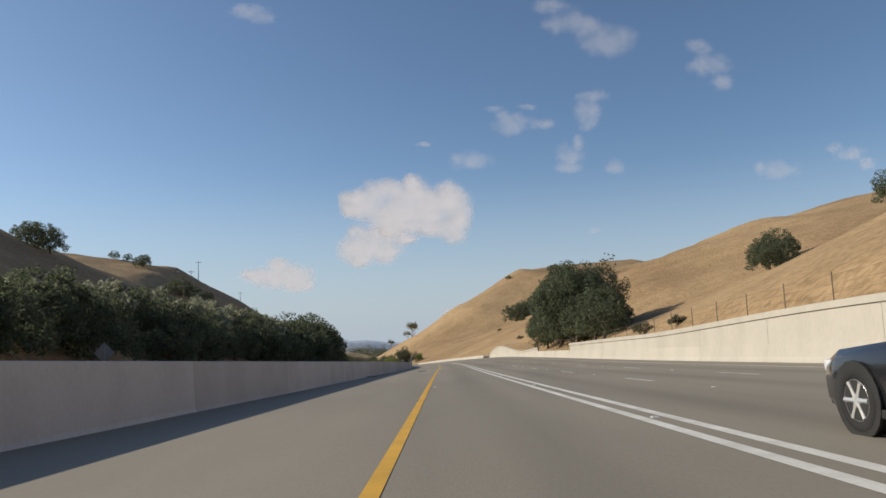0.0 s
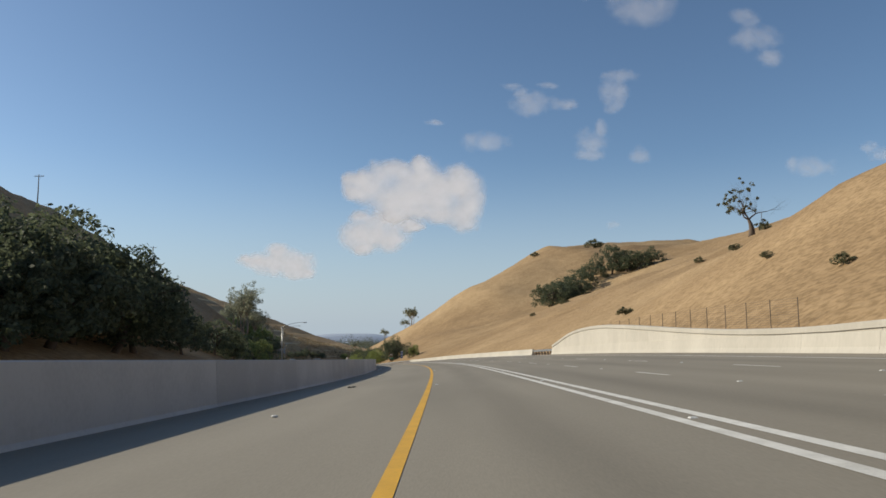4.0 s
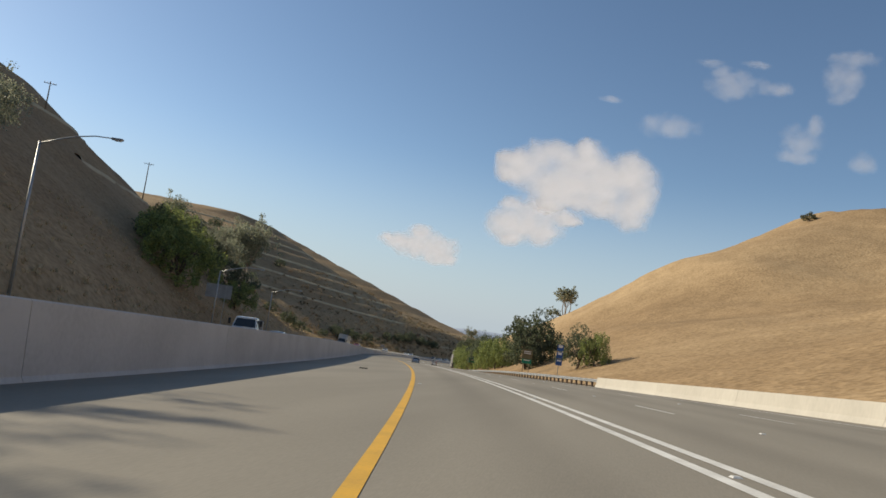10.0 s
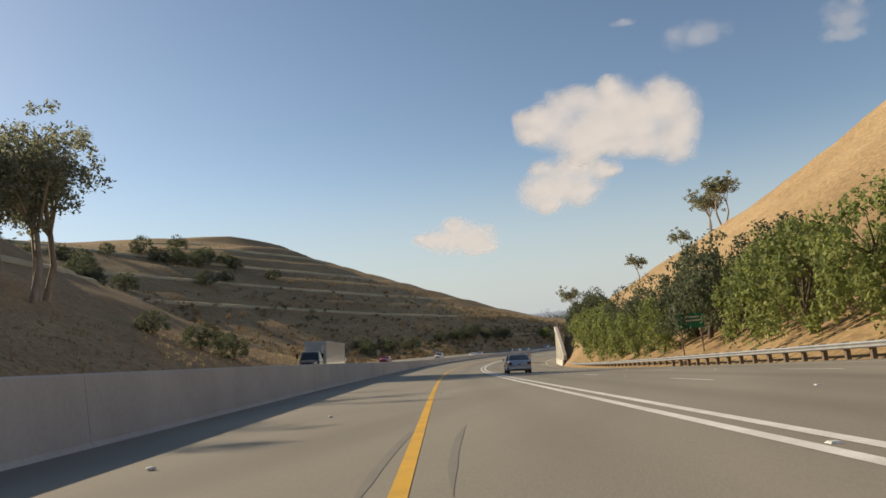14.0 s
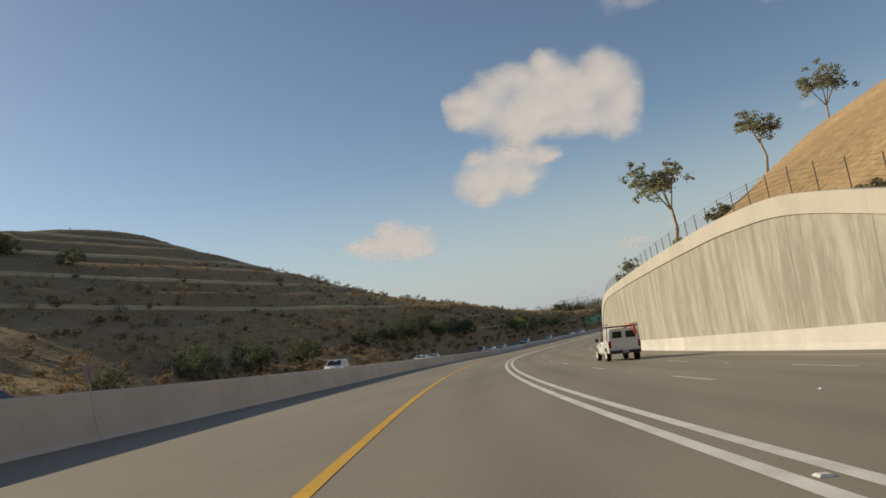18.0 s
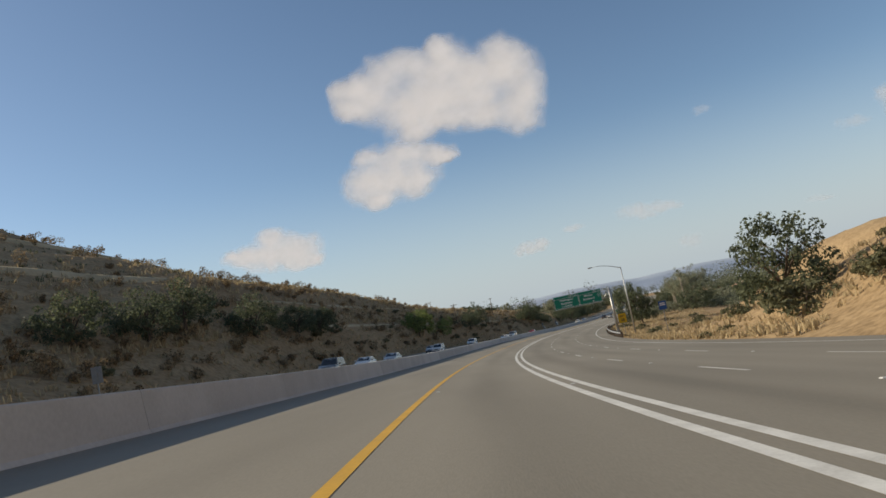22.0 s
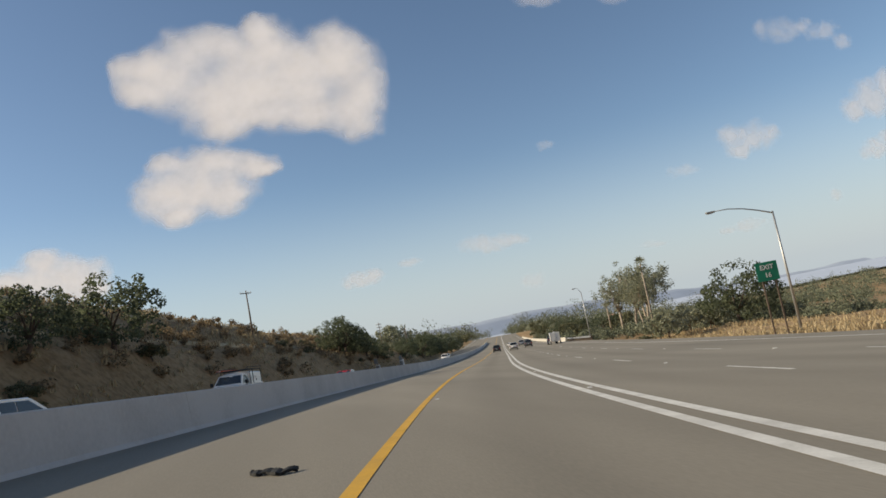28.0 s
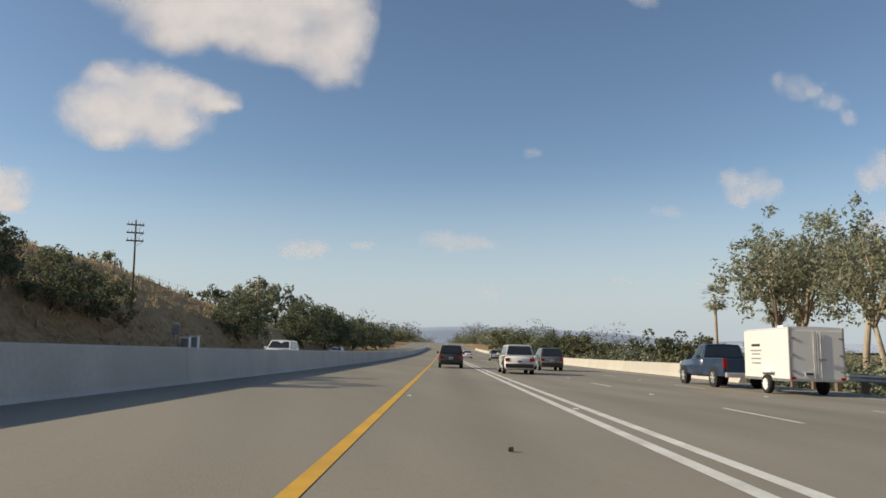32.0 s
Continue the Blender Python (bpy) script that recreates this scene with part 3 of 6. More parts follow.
def limbs(rng, high, spread, count, r0, fork=0.35, lean=0.1, sub=2):
    """A trunk that forks into curved, tapered limbs; returns the bmesh and the limb ends."""
    bm = bmesh.new()
    top = Vector((rng.normal() * lean * high, rng.normal() * lean * high, high * fork))
    tube_bm(((0, 0, -0.4), (0, 0, 0.05), top * 0.5 + Vector((rng.normal() * 0.05, rng.normal() * 0.05, 0)) * high * 0.3, top), (r0 * 1.35, r0 * 1.15, r0 * 0.9, r0 * 0.75), 8, bm)
    ends = []
    for i in range(count):
        a = i * 2 * math.pi / count + rng.uniform(-0.5, 0.5)
        out = spread * rng.uniform(0.45, 1.0)
        end = Vector((math.cos(a) * out, math.sin(a) * out, high * rng.uniform(0.62, 0.95)))
        mid = top.lerp(end, 0.5) + Vector((rng.normal(), rng.normal(), 1.0)) * high * 0.04
        tube_bm((top - Vector((0, 0, 0.1 * high * fork)), mid, end), (r0 * 0.5, r0 * 0.32, r0 * 0.1), 6, bm)
        ends.append(end)
        for _ in range(sub):
            e2 = mid + Vector((rng.normal(), rng.normal(), rng.uniform(0.2, 1.0))) * spread * 0.45
            tube_bm((mid, mid.lerp(e2, 0.5) + Vector((0, 0, 0.03 * high)), e2), (r0 * 0.22, r0 * 0.14, r0 * 0.05), 5, bm)
            ends.append(e2)
    return bm, ends


def make_tree(name, seed, high, spread, kind):
    rng = np.random.RandomState(seed)
    t = new(name)
    if kind in ("oak", "big_oak"):
        bm, ends = limbs(rng, high * 0.8, spread * 0.7, 6, high * 0.035, 0.28, 0.05)
        part("trunk", bm, BARK, t, smooth_shade=True)
        blobs = []
        for k in range(150 if kind == "big_oak" else 100):
            a, r = rng.uniform(0, 6.283), math.sqrt(rng.uniform(0, 1)) * spread
            top = high * (0.97 - 0.42 * (r / spread) ** 2.2) * rng.uniform(0.88, 1.04)
            low = high * (0.09 + 0.10 * rng.uniform(0, 1))
            z = top - (top - low) * rng.uniform(0, 1) ** 1.5
            blobs.append((math.cos(a) * r, math.sin(a) * r, z, high * rng.uniform(0.07, 0.13)))
        me = quads_mesh("crown", leaf_cloud(rng, blobs, *((150, high * 0.0165) if kind == "big_oak" else (52, high * 0.028)), (1, 1, 0.8)), OAK_LEAF)
    elif kind == "far_oak":
        bm, ends = limbs(rng, high * 0.8, spread * 0.6, 4, high * 0.03, 0.28, 0.05, 1)
        part("trunk", bm, BARK, t, smooth_shade=True)
        blobs = []
        for k in range(34):
            a, r = rng.uniform(0, 6.283), math.sqrt(rng.uniform(0, 1)) * spread
            top = high * (0.95 - 0.42 * (r / spread) ** 2.2) * rng.uniform(0.85, 1.04)
            blobs.append((math.cos(a) * r, math.sin(a) * r, top - (top - high * 0.15) * rng.uniform(0, 1) ** 1.7, high * rng.uniform(0.09, 0.16)))
        me = quads_mesh("crown", leaf_cloud(rng, blobs, 42, high * 0.05, (1, 1, 0.8)), (OAK_LEAF, BUSH_LEAF, EUC_LEAF)[seed % 3])
    elif kind == "eucalyptus":
        bm, ends = limbs(rng, high, spread * 0.75, 6, high * 0.02, 0.42, 0.05, 3)
        part("trunk", bm, PALE_BARK, t, smooth_shade=True)
        blobs = []
        for e in ends:
            for _ in range(4):
                o = np.clip(rng.normal(size=3), -1.3, 1.3) * spread * 0.18
                blobs.append((e.x + o[0], e.y + o[1], e.z - 0.03 * high + o[2] * 1.9, high * rng.uniform(0.045, 0.085)))
        me = quads_mesh("crown", leaf_cloud(rng, blobs, 40, high * 0.0155, (1, 1, 0.95), 0.6, 0.2), EUC_LEAF)
    elif kind == "thin_eucalyptus":
        bm, ends = limbs(rng, high, spread * 0.7, 4, high * 0.014, 0.5, 0.04, 3)
        part("trunk", bm, PALE_BARK, t, smooth_shade=True)
        blobs = [(e.x + o[0], e.y + o[1], e.z + o[2], high * rng.uniform(0.035, 0.07)) for e in ends for o in rng.normal(size=(4, 3)) * spread * 0.2]
        me = quads_mesh("crown", leaf_cloud(rng, blobs, 30, high * 0.021, (1, 1, 0.9), 0.5, 0.1), EUC_LEAF)
    elif kind == "pepper":
        bm, ends = limbs(rng, high * 0.75, spread * 0.6, 6, high * 0.03, 0.25, 0.06)
        part("trunk", bm, BARK, t, smooth_shade=True)
        blobs = []
        for k in range(70):
            a, r = rng.uniform(0, 6.283), math.sqrt(rng.uniform(0, 1)) * spread
            top = high * (0.96 - 0.35 * (r / spread) ** 2) * rng.uniform(0.85, 1.04)
            z = top - (top - high * 0.12) * rng.uniform(0, 1) ** 1.6
            blobs.append((math.cos(a) * r, math.sin(a) * r, z, high * rng.uniform(0.07, 0.12)))
        me = quads_mesh("crown", leaf_cloud(rng, blobs, 75, high * 0.027, (0.9, 0.9, 1.1), 0.9), PEPPER_LEAF)
    elif kind == "bare":
        bm = bmesh.new()
        ends = []
        # each row: where a limb starts, which way it goes, its length and thickness
        todo = [(Vector((0, 0, -0.4)), Vector((0.05, 0.03, 1)), high * 0.3, high * 0.05, 0)]
        while todo:
            p, way, long_, r, level = todo.pop()
            path, radii = [p], [r]
            for k in range(4):
                way = (way + Vector((rng.normal(), rng.normal(), rng.normal() * 0.6 + 0.12)) * (0.1 if level == 0 else 0.3)).normalized()
                p = p + way * long_ / 4
                path.append(p)
                radii.append(r * (1 - 0.16 * (k + 1)))
                if 0 < level < 4 and k in (1, 2):
                    todo.append((p, (way + Vector((rng.normal(), rng.normal(), rng.normal() * 0.7)) * 0.9).normalized(), long_ * rng.uniform(0.5, 0.75), radii[-1] * 0.6, level + 1))
            tube_bm(path, radii, 7 if level < 2 else 4, bm)
            ends.append(p)
            if level < 4:
                for k in range(5 if level == 0 else 2):
                    a = k * 1.257 + rng.uniform(-0.4, 0.4)
                    out = Vector((math.cos(a), math.sin(a), 0)) * (0.75 if level == 0 else 0.55)
                    todo.append((p, (way * 0.75 + out + Vector((0, 0, 0.1))).normalized(), high * 0.26 if level == 0 else long_ * rng.uniform(0.6, 0.85), radii[-1] * 0.72, level + 1))
        part("trunk", bm, BARK, t, smooth_shade=True)
        blobs = [(e.x, e.y, e.z, high * rng.uniform(0.02, 0.04)) for e in ends if e.x > -spread * 0.3 and rng.uniform() < 0.14]
        me = quads_mesh("crown", leaf_cloud(rng, blobs, 22, high * 0.02, (1, 1, 1), 0.2, 0.1), BUSH_LEAF)
    else:
        bm, ends = limbs(rng, high * 0.7, spread * 0.6, 5, high * 0.03, 0.15, 0.05, 1)
        part("trunk", bm, BARK, t, smooth_shade=True)
        blobs = []
        for k in range(34):
            a, r = rng.uniform(0, 6.283), math.sqrt(rng.uniform(0, 1)) * spread
            z = high * (0.85 - 0.45 * (r / spread) ** 2) * rng.uniform(0.3, 1.05)
            blobs.append((math.cos(a) * r, math.sin(a) * r, max(z, 0.12 * high), high * rng.uniform(0.12, 0.2)))
        me = quads_mesh("crown", leaf_cloud(rng, blobs, 40, high * 0.066, (1, 1, 0.8)), BUSH_LEAF)
    c = new("crown", me)
    c.parent = t
    return t


STOCK = {}
SPECIES = {"oak": ("oak_tree", 10.0, 6.2, "dark green evergreen oak with a dense rounded crown on dry grass", "tree"),
           "big_oak": ("oak_tree", 10.0, 5.6, "tall dense evergreen oak beside the freeway wall", "tree"),
           "eucalyptus": ("eucalyptus_tree", 16.0, 5.8, "tall grey-green eucalyptus with pale forked trunks and hanging leaves", "tree"),
           "thin_eucalyptus": ("eucalyptus_tree", 12.0, 3.2, "slender sparse eucalyptus with a pale trunk on a hillside", "tree"),
           "pepper": ("pepper_tree", 7.0, 4.2, "bright green drooping pepper tree beside the freeway", "tree"),
           "bare": ("bare_tree", 10.0, 5.0, "half bare tree with twisted grey limbs on a grassy slope", "tree"),
           "far_oak": ("broadleaf_tree", 10.0, 6.0, "olive green tree with a rounded crown below the freeway", "tree"),
           "bush": ("bush", 3.0, 2.0, "olive green scrub bush on dry grass", "bush")}


def plant(kind, s, d, high, k=None, h=None, wide=1.0):
    """Stands a tree of that kind on the ground at a place of the plan."""
    name, h0, sp, label, cat = SPECIES[kind]
    k = int(abs(s * 7 + d * 13)) % 3 if k is None else k
    if (kind, k) not in STOCK:
        t = make_tree(name, 100 + k * 17 + len(kind), h0, sp, kind)
        STOCK[kind, k] = tagged(t, label, cat, cat + "s by the freeway")
    else:
        t = copy_thing(STOCK[kind, k], Matrix())
    p = ground(float(s), float(d), 0.15) if h is None else at(s, d, h)
    z = high / h0
    t.matrix_world = Matrix.LocRotScale(Vector(p.tolist()), Euler((0, 0, (s * 1.7 + d) % 6.28)), (z * wide, z * wide, z))
    return t


rng = np.random.RandomState(4)
# right side
for s, d, h, w in ((114, 22.5, 13.8, 0.8), (121, 23.5, 14.6, 0.82), (129, 22.5, 13.4, 0.8), (138, 21.5, 8.6, 0.8), (126, 29, 12.5, 0.82)):
    plant("big_oak", s, d, h, k=int(s) % 2, wide=w)
for s, d, h in ((95, 22.5, 7.6), (105, 23.5, 8.2), (143, 23, 5.6)):
    plant("oak", s, d, h, wide=0.85)
for s, d, h in ((62, 21.6, 1.2), (72, 21.4, 1.6), (255, 61, 1.6), (272, 89, 2.4), (165, 28, 1.1), (181, 31, 1.0), (150, 33, 1.2), (205, 40, 1.3), (210, 27, 1.6)):
    plant("bush", s, d, h)
plant("bare", 262, 78, 14.5, wide=1.2)
for s, d, h in ((112, 54, 6.0), (118, 58, 7.0), (125, 62, 6.5), (68, 47, 4.5)):
    plant("oak", s, d, h, wide=0.9)
for s, d, h, w in ((409, 94, 12.5, 1.2), (416, 100, 11.5, 1.15), (412, 103, 9, 1.1), (426, 109, 11, 1.25), (420, 113, 9, 1.2), (438, 122, 11.5, 1.25), (446, 134, 11, 1.15), (448, 146, 16, 0.95), (442, 151, 12.5, 1.05), (434, 153, 11, 1.15), (428, 158, 9.5, 1.1)):
    plant("oak", s, d, h, wide=w)
for s, d, h in ((534, 133, 3.4), (516, 166, 6.5), (366, 79, 2.4), (372, 82, 2.2), (352, 60, 1.6), (384, 86, 2.0)):
    plant("bush", s, d, h, wide=1.2)
# the trees round the turn-out
plant("oak", 391, 24, 6.2, wide=0.75)
plant("pepper", 388, 25.5, 5.2, wide=0.7)
plant("oak", 421, 23.4, 10.4, wide=0.72)
plant("oak", 425, 26.0, 10.0, wide=0.7)
plant("oak", 417, 22.6, 6.6, wide=0.7)
for s, d, h, w in ((448, 22.3, 7.6, 0.85), (455, 22.0, 7.8, 0.85), (462, 22.4, 7.0, 0.8), (443, 23.0, 6.2, 0.8), (484, 21.6, 6.4, 0.85), (494, 21.4, 6.2, 0.85), (504, 21.5, 6.4, 0.85), (515, 21.6, 6.8, 0.8), (523, 22.3, 7.4, 0.9), (530, 22.6, 8.0, 0.9)):
    plant("pepper", s, d, h, wide=w)
for s, d, h in ((470, 23, 8.4), (476, 23.4, 8.6), (481, 24, 7.6), (466, 26, 7.4), (498, 25, 7.4), (511, 24.5, 7.6)):
    plant("oak", s, d, h, wide=0.75)
for s, d, h in ((538, 23.2, 9.0), (544, 23.4, 9.2), (549, 25.5, 7.5)):
    plant("oak", s, d, h, wide=0.72)
for s, d, h in ((607.5, 23.0, 10.5), (634, 43, 10.5), (647, 58, 11.5), (611, 61, 14.0), (615, 63, 12.0), (588, 60, 13.0), (592, 62, 11.5)):
    plant("thin_eucalyptus", s, d, h, wide=1.25)
for s, d, h in ((644, 20.6, 3.4), (646, 21.4, 2.6), (622, 21, 1.6), (634, 22, 1.6), (679, 22.5, 2.6), (684, 24, 2.0), (692, 25, 2.4), (620, 27, 2), (600, 26, 1.8), (586, 21.6, 1.2), (578, 22, 1.4), (566, 22, 1.5)):
    plant("bush", s, d, h)
for s, d, h, foot in ((627, 20.6, 3.0, 7.6), (630, 21.2, 2.4, 7.8), (636, 20.6, 1.6, 7.8)):
    plant("bush", s, d, h, h=foot)
plant("thin_eucalyptus", 626, 20.8, 4.6, h=7.6, wide=1.1)
plant("oak", 705, 24.5, 7.2, wide=0.85)
plant("bush", 699, 23, 3.0, wide=1.2)
for s, d, h, w in ((834, 24.2, 11.6, 0.62), (840, 26.5, 10.2, 0.6)):
    plant("oak", s, d, h, wide=w)
for s, d, h in ((722, 28, 3), (950, 44, 10.5)):
    plant("oak", s, d, h)
for s, d, h, w in ((1020, 36, 17, 0.95), (1026, 41, 19.5, 0.95), (1015, 42, 18, 0.95), (1033, 46, 20, 1.0), (1007, 39, 15.5, 0.9)):
    plant("eucalyptus", s, d, h, wide=w)
for s, d, h in ((931, 25.5, 4.6), (936, 28, 5.4), (943, 31, 5.4), (950, 35, 5.0), (956, 40, 5.5), (964, 43, 6.0), (972, 47, 6.0)):
    plant("far_oak", s, d, h, k=0)
# left side: the oak wood on the slope
WOOD_HIGH = ((20, 6.1), (96, 6.7), (145, 9.2), (190, 9.6), (212, 6.0), (240, 4.2))
for i in range(190):
    s = rng.uniform(14, 236)
    d = -26.6 - (15 if s < 135 else 24) * rng.uniform(0, 1) ** 1.15
    if s > 195 and d < -31 - (240 - s) * 0.2:
        continue
    high = float(np.interp(s, *zip(*WOOD_HIGH))) * rng.uniform(0.82, 1.1) * (0.8 if d > -29 else 0.7 if d < -36 else 1.0)
    plant("oak" if d > -33 else "far_oak", s, d, high, k=i % 3 if d > -33 else 0)
for s, d, h in ((176, -31, 11.5), (184, -33, 12.0), (168, -30, 10.5), (172, -36, 10.5), (194, -36, 10.0), (122, -70, 5.4), (128, -71, 5.0), (126, -74, 4.4), (311, -118, 3.6), (307, -112, 3.2), (226, -78, 6.5), (232, -76, 5.5), (214, -66, 4.5), (250, -74, 4.0), (262, -98, 4.6), (270, -99, 4.2), (160, -60, 4.0), (176, -58, 4.5)):
    plant("oak", s, d, h)
for s, d, h in ((243, -27, 5), (250, -29, 4.5), (256, -26.5, 3.5), (289, -33, 4.0), (391, -31, 9), (397, -34, 9.5), (404, -37, 8.5), (411, -40, 7.5), (419, -42, 8.0), (286, -29, 5.0), (444, -42, 7.5), (432, -33, 8), (425, -30, 6)):
    plant("pepper" if s % 2 else "oak", s, d, h)
for s, d, h in ((310, -35.5, 13.6), (313, -37, 12.4), (306, -33, 9.5), (320, -37, 11), (317, -34.5, 8.5), (352, -38, 8.5), (357, -40, 9.0), (361, -41.5, 8.0), (458, -43, 12.5), (447, -39, 11), (486, -42.5, 19.5), (489, -44, 20.5), (484, -44.5, 17.5), (493, -45.5, 20), (478, -44, 12), (492, -66, 11), (487, -57, 10), (503, -73, 8)):
    plant("eucalyptus", s, d, h)
for i in range(26):
    plant("oak", rng.uniform(585, 690), -105 - rng.uniform(0, 1) * 48, rng.uniform(5, 8.5))
for s, d, h in ((506, -33, 4.2), (503, -38, 3.4), (509, -30, 3.6), (520, -35, 3), (615, -46, 4.3), (637, -45, 5.6), (649, -41, 5.2), (661, -37.5, 5.4), (594, -47, 3.2), (642, -49, 5.1), (652, -44, 5.5),
                (743, -31, 6.2), (722, -34, 5.8), (713, -36, 5.6), (698, -38, 5.0), (756, -30, 5.0), (764, -29.5, 5.2), (732, -35, 6.4), (873, -27.5, 5.2), (886, -29, 7.0), (769, -31, 3.8), (968, -28, 7.8), (972, -30, 7.4), (976, -28, 6.4), (988, -27.5, 5.0), (991, -29, 5.0), (1112, -27.5, 8.6)):
    plant("oak", s, d, h)
for s, d, h in ((820, -27, 6.6), (825, -28, 6.0), (841, -26.6, 4.6), (852, -28.5, 3.6)):
    plant("pepper", s, d, h)
for s, d, h in ((997, -26.8, 4.6), (1003, -26.4, 4.4), (1039, -25.6, 6.0), (1046, -27, 6), (1078, -25, 8.6), (1090, -26, 9.5), (1102, -25, 9), (1118, -26, 7), (1150, -25, 7)):
    plant("oak" if s % 3 else "pepper", s, d, h)
for i in range(46):
    s = rng.uniform(640, 1000)
    plant("bush", s, -24.5 - 14 * rng.uniform(0, 1), rng.uniform(0.8, 2.0), wide=1.2)
for i in range(26):
    s = rng.uniform(700, 930)
    plant("bush", s, 19.5 + 22 * rng.uniform(0, 1) ** 1.5, rng.uniform(0.7, 1.8), wide=1.3)


def palm_tree(s, d, high):
    t = tagged(new("palm_tree"), "tall fan palm with a thin trunk and round head", "palm", "palms by the freeway")
    part("trunk", tube_bm(((0, 0, -0.5), (0.05, 0, high * 0.5), (0, 0.05, high)), (0.32, 0.2, 0.17), 9), PALE_BARK, t, smooth_shade=True)
    r = np.random.RandomState(int(s))
    vs = []
    for k in range(70):
        a, el = r.uniform(0, 6.28), r.uniform(-1.2, 1.3)
        way = np.array((math.cos(a) * math.cos(el), math.sin(a) * math.cos(el), math.sin(el)))
        side = np.cross(way, (0, 0, 1.0))
        side /= np.linalg.norm(side)
        tip = np.array((0, 0, high)) + way * r.uniform(0.9, 1.25)
        for j in range(7):
            f = (j - 3) / 3
            w2 = way + side * f * 0.8 - np.array((0, 0, 0.2 * abs(f)))
            e = tip + w2 * 0.8
            m = tip + w2 * 0.4
            vs += [tip, m + side * 0.06, e, m - side * 0.06]
    c = new("crown", quads_mesh("crown", np.array(vs), EUC_LEAF))
    c.parent = t
    t.matrix_world = Matrix.Translation(Vector(ground(s, d).tolist()))


palm_tree(1034.0, 35.0, 10.6)
palm_tree(1001.0, 40.0, 17.0)
palm_tree(1021.0, 36.0, 8.5)


def tufts(name, label, n, region, size, mat_, seed):
    """Countless dry tufts as one object of blades."""
    r = np.random.RandomState(seed)
    s, d = region(r, n)
    p = ground(s, d, 0.03)
    k = 7
    base = np.repeat(p, k, 0) + np.concatenate((r.normal(size=(n * k, 2)) * size * 0.5, np.zeros((n * k, 1))), 1)
    a = r.uniform(0, 6.28, n * k)
    side = np.stack((np.cos(a), np.sin(a), 0 * a), 1) * (size * 0.16 * r.uniform(0.5, 1.5, n * k))[:, None]
    lean = np.concatenate((r.normal(size=(n * k, 2)) * 0.35, np.ones((n * k, 1))), 1) * (size * np.repeat(r.uniform(0.5, 1.4, n), k))[:, None]
    quad = np.stack((base - side, base + side, base + lean + side * 0.35, base + lean - side * 0.35), 1).reshape(-1, 3)
    return tagged(new(name, quads_mesh(name, quad, mat_)), label, "grass", kind="stuff")


def beside(s0, s1, d0, d1):
    return lambda r, n: (r.uniform(s0, s1, n), d0 + (d1 - d0) * r.uniform(0, 1, n) ** 1.7)


tufts("dry_grass", "tall dry golden grass along the shoulder", 3500, beside(690, 960, 19.0, 45), 0.42, DRY_LEAF, 1)
tufts("dry_grass", "tall dry grass and brush on the left bank", 5000, beside(640, 1060, -23.6, -55), 0.42, DRY_LEAF, 2)
tufts("dry_grass", "tall pale golden grass on the upper part of the bank", 3000, beside(640, 960, -32, -62), 0.55, DRY_LEAF, 8)
tufts("dry_grass", "dry grass on the slope beyond the opposite lanes", 4000, beside(240, 640, -23.6, -40), 0.3, DRY_LEAF, 5)
tufts("hill_scrub", "small grey scrub on the benched hill", 3500, beside(560, 1000, -50, -230), 0.45, BUSH_LEAF, 7)
# ---------------- signs, lamps and poles ----------------
SIGN_GREEN = mat("sign_green", (0.016, 0.27, 0.16), (0.014, 0.235, 0.14), 0.45, scale=0.6, fine=8, bump=0)
SIGN_WHITE = mat("sign_white", (0.88, 0.88, 0.86), (0.82, 0.82, 0.80), 0.45, scale=1, fine=8, bump=0)
SIGN_YELLOW = mat("sign_yellow", (0.80, 0.48, 0.02), (0.70, 0.42, 0.02), 0.45, scale=1, fine=8, bump=0)
SIGN_BLUE = mat("sign_blue", (0.02, 0.10, 0.34), (0.018, 0.085, 0.28), 0.45, scale=1, fine=8, bump=0)
SIGN_BACK = mat("sign_back_aluminium", (0.42, 0.42, 0.41), (0.30, 0.30, 0.29), 0.55, 0.5, scale=1, fine=8, bump=0.05)
BLACK = mat("black_paint", (0.025, 0.025, 0.027), (0.018, 0.018, 0.02), 0.5, scale=2, fine=20, bump=0)
LENS = mat("lamp_lens", (0.62, 0.64, 0.62), (0.5, 0.52, 0.5), 0.25, scale=3, fine=20, bump=0)
BROWN_SIGN = mat("sign_brown", (0.20, 0.17, 0.09), (0.165, 0.14, 0.075), 0.5, scale=1, fine=8, bump=0)


def words(text, size, x, z, y, parent, mat_, name="lettering", wide=1.0):
    """Flat letters with a little depth, facing back along the road (-y), centred on x, z."""
    cu = bpy.data.curves.new("letters", "FONT")
    cu.body, cu.size, cu.align_x, cu.align_y, cu.extrude, cu.resolution_u = text, size, "CENTER", "CENTER", 0.006, 3
    cu.offset = size * 0.022
    tmp = bpy.data.objects.new("letters", cu)
    scene.collection.objects.link(tmp)
    me = bpy.data.meshes.new_from_object(tmp.evaluated_get(bpy.context.evaluated_depsgraph_get()))
    bpy.data.objects.remove(tmp)
    bpy.data.curves.remove(cu)
    me.transform(Matrix.Translation((x, y, z)) @ Matrix.Rotation(radians(90), 4, "X") @ Matrix.Diagonal((wide, 1, 1, 1)))
    me.materials.clear()
    me.materials.append(mat_)
    ob = new(name, me)
    ob.parent = parent
    return ob


def plate(name, parent, mat_, x, z, w, h, y=0.0, t=0.03, corner=0.0, label=""):
    return part(name, box_bm(x, y, z, w, t, h, min(corner, h * 0.2) if corner else 0.004, None, 2), mat_, parent, label)


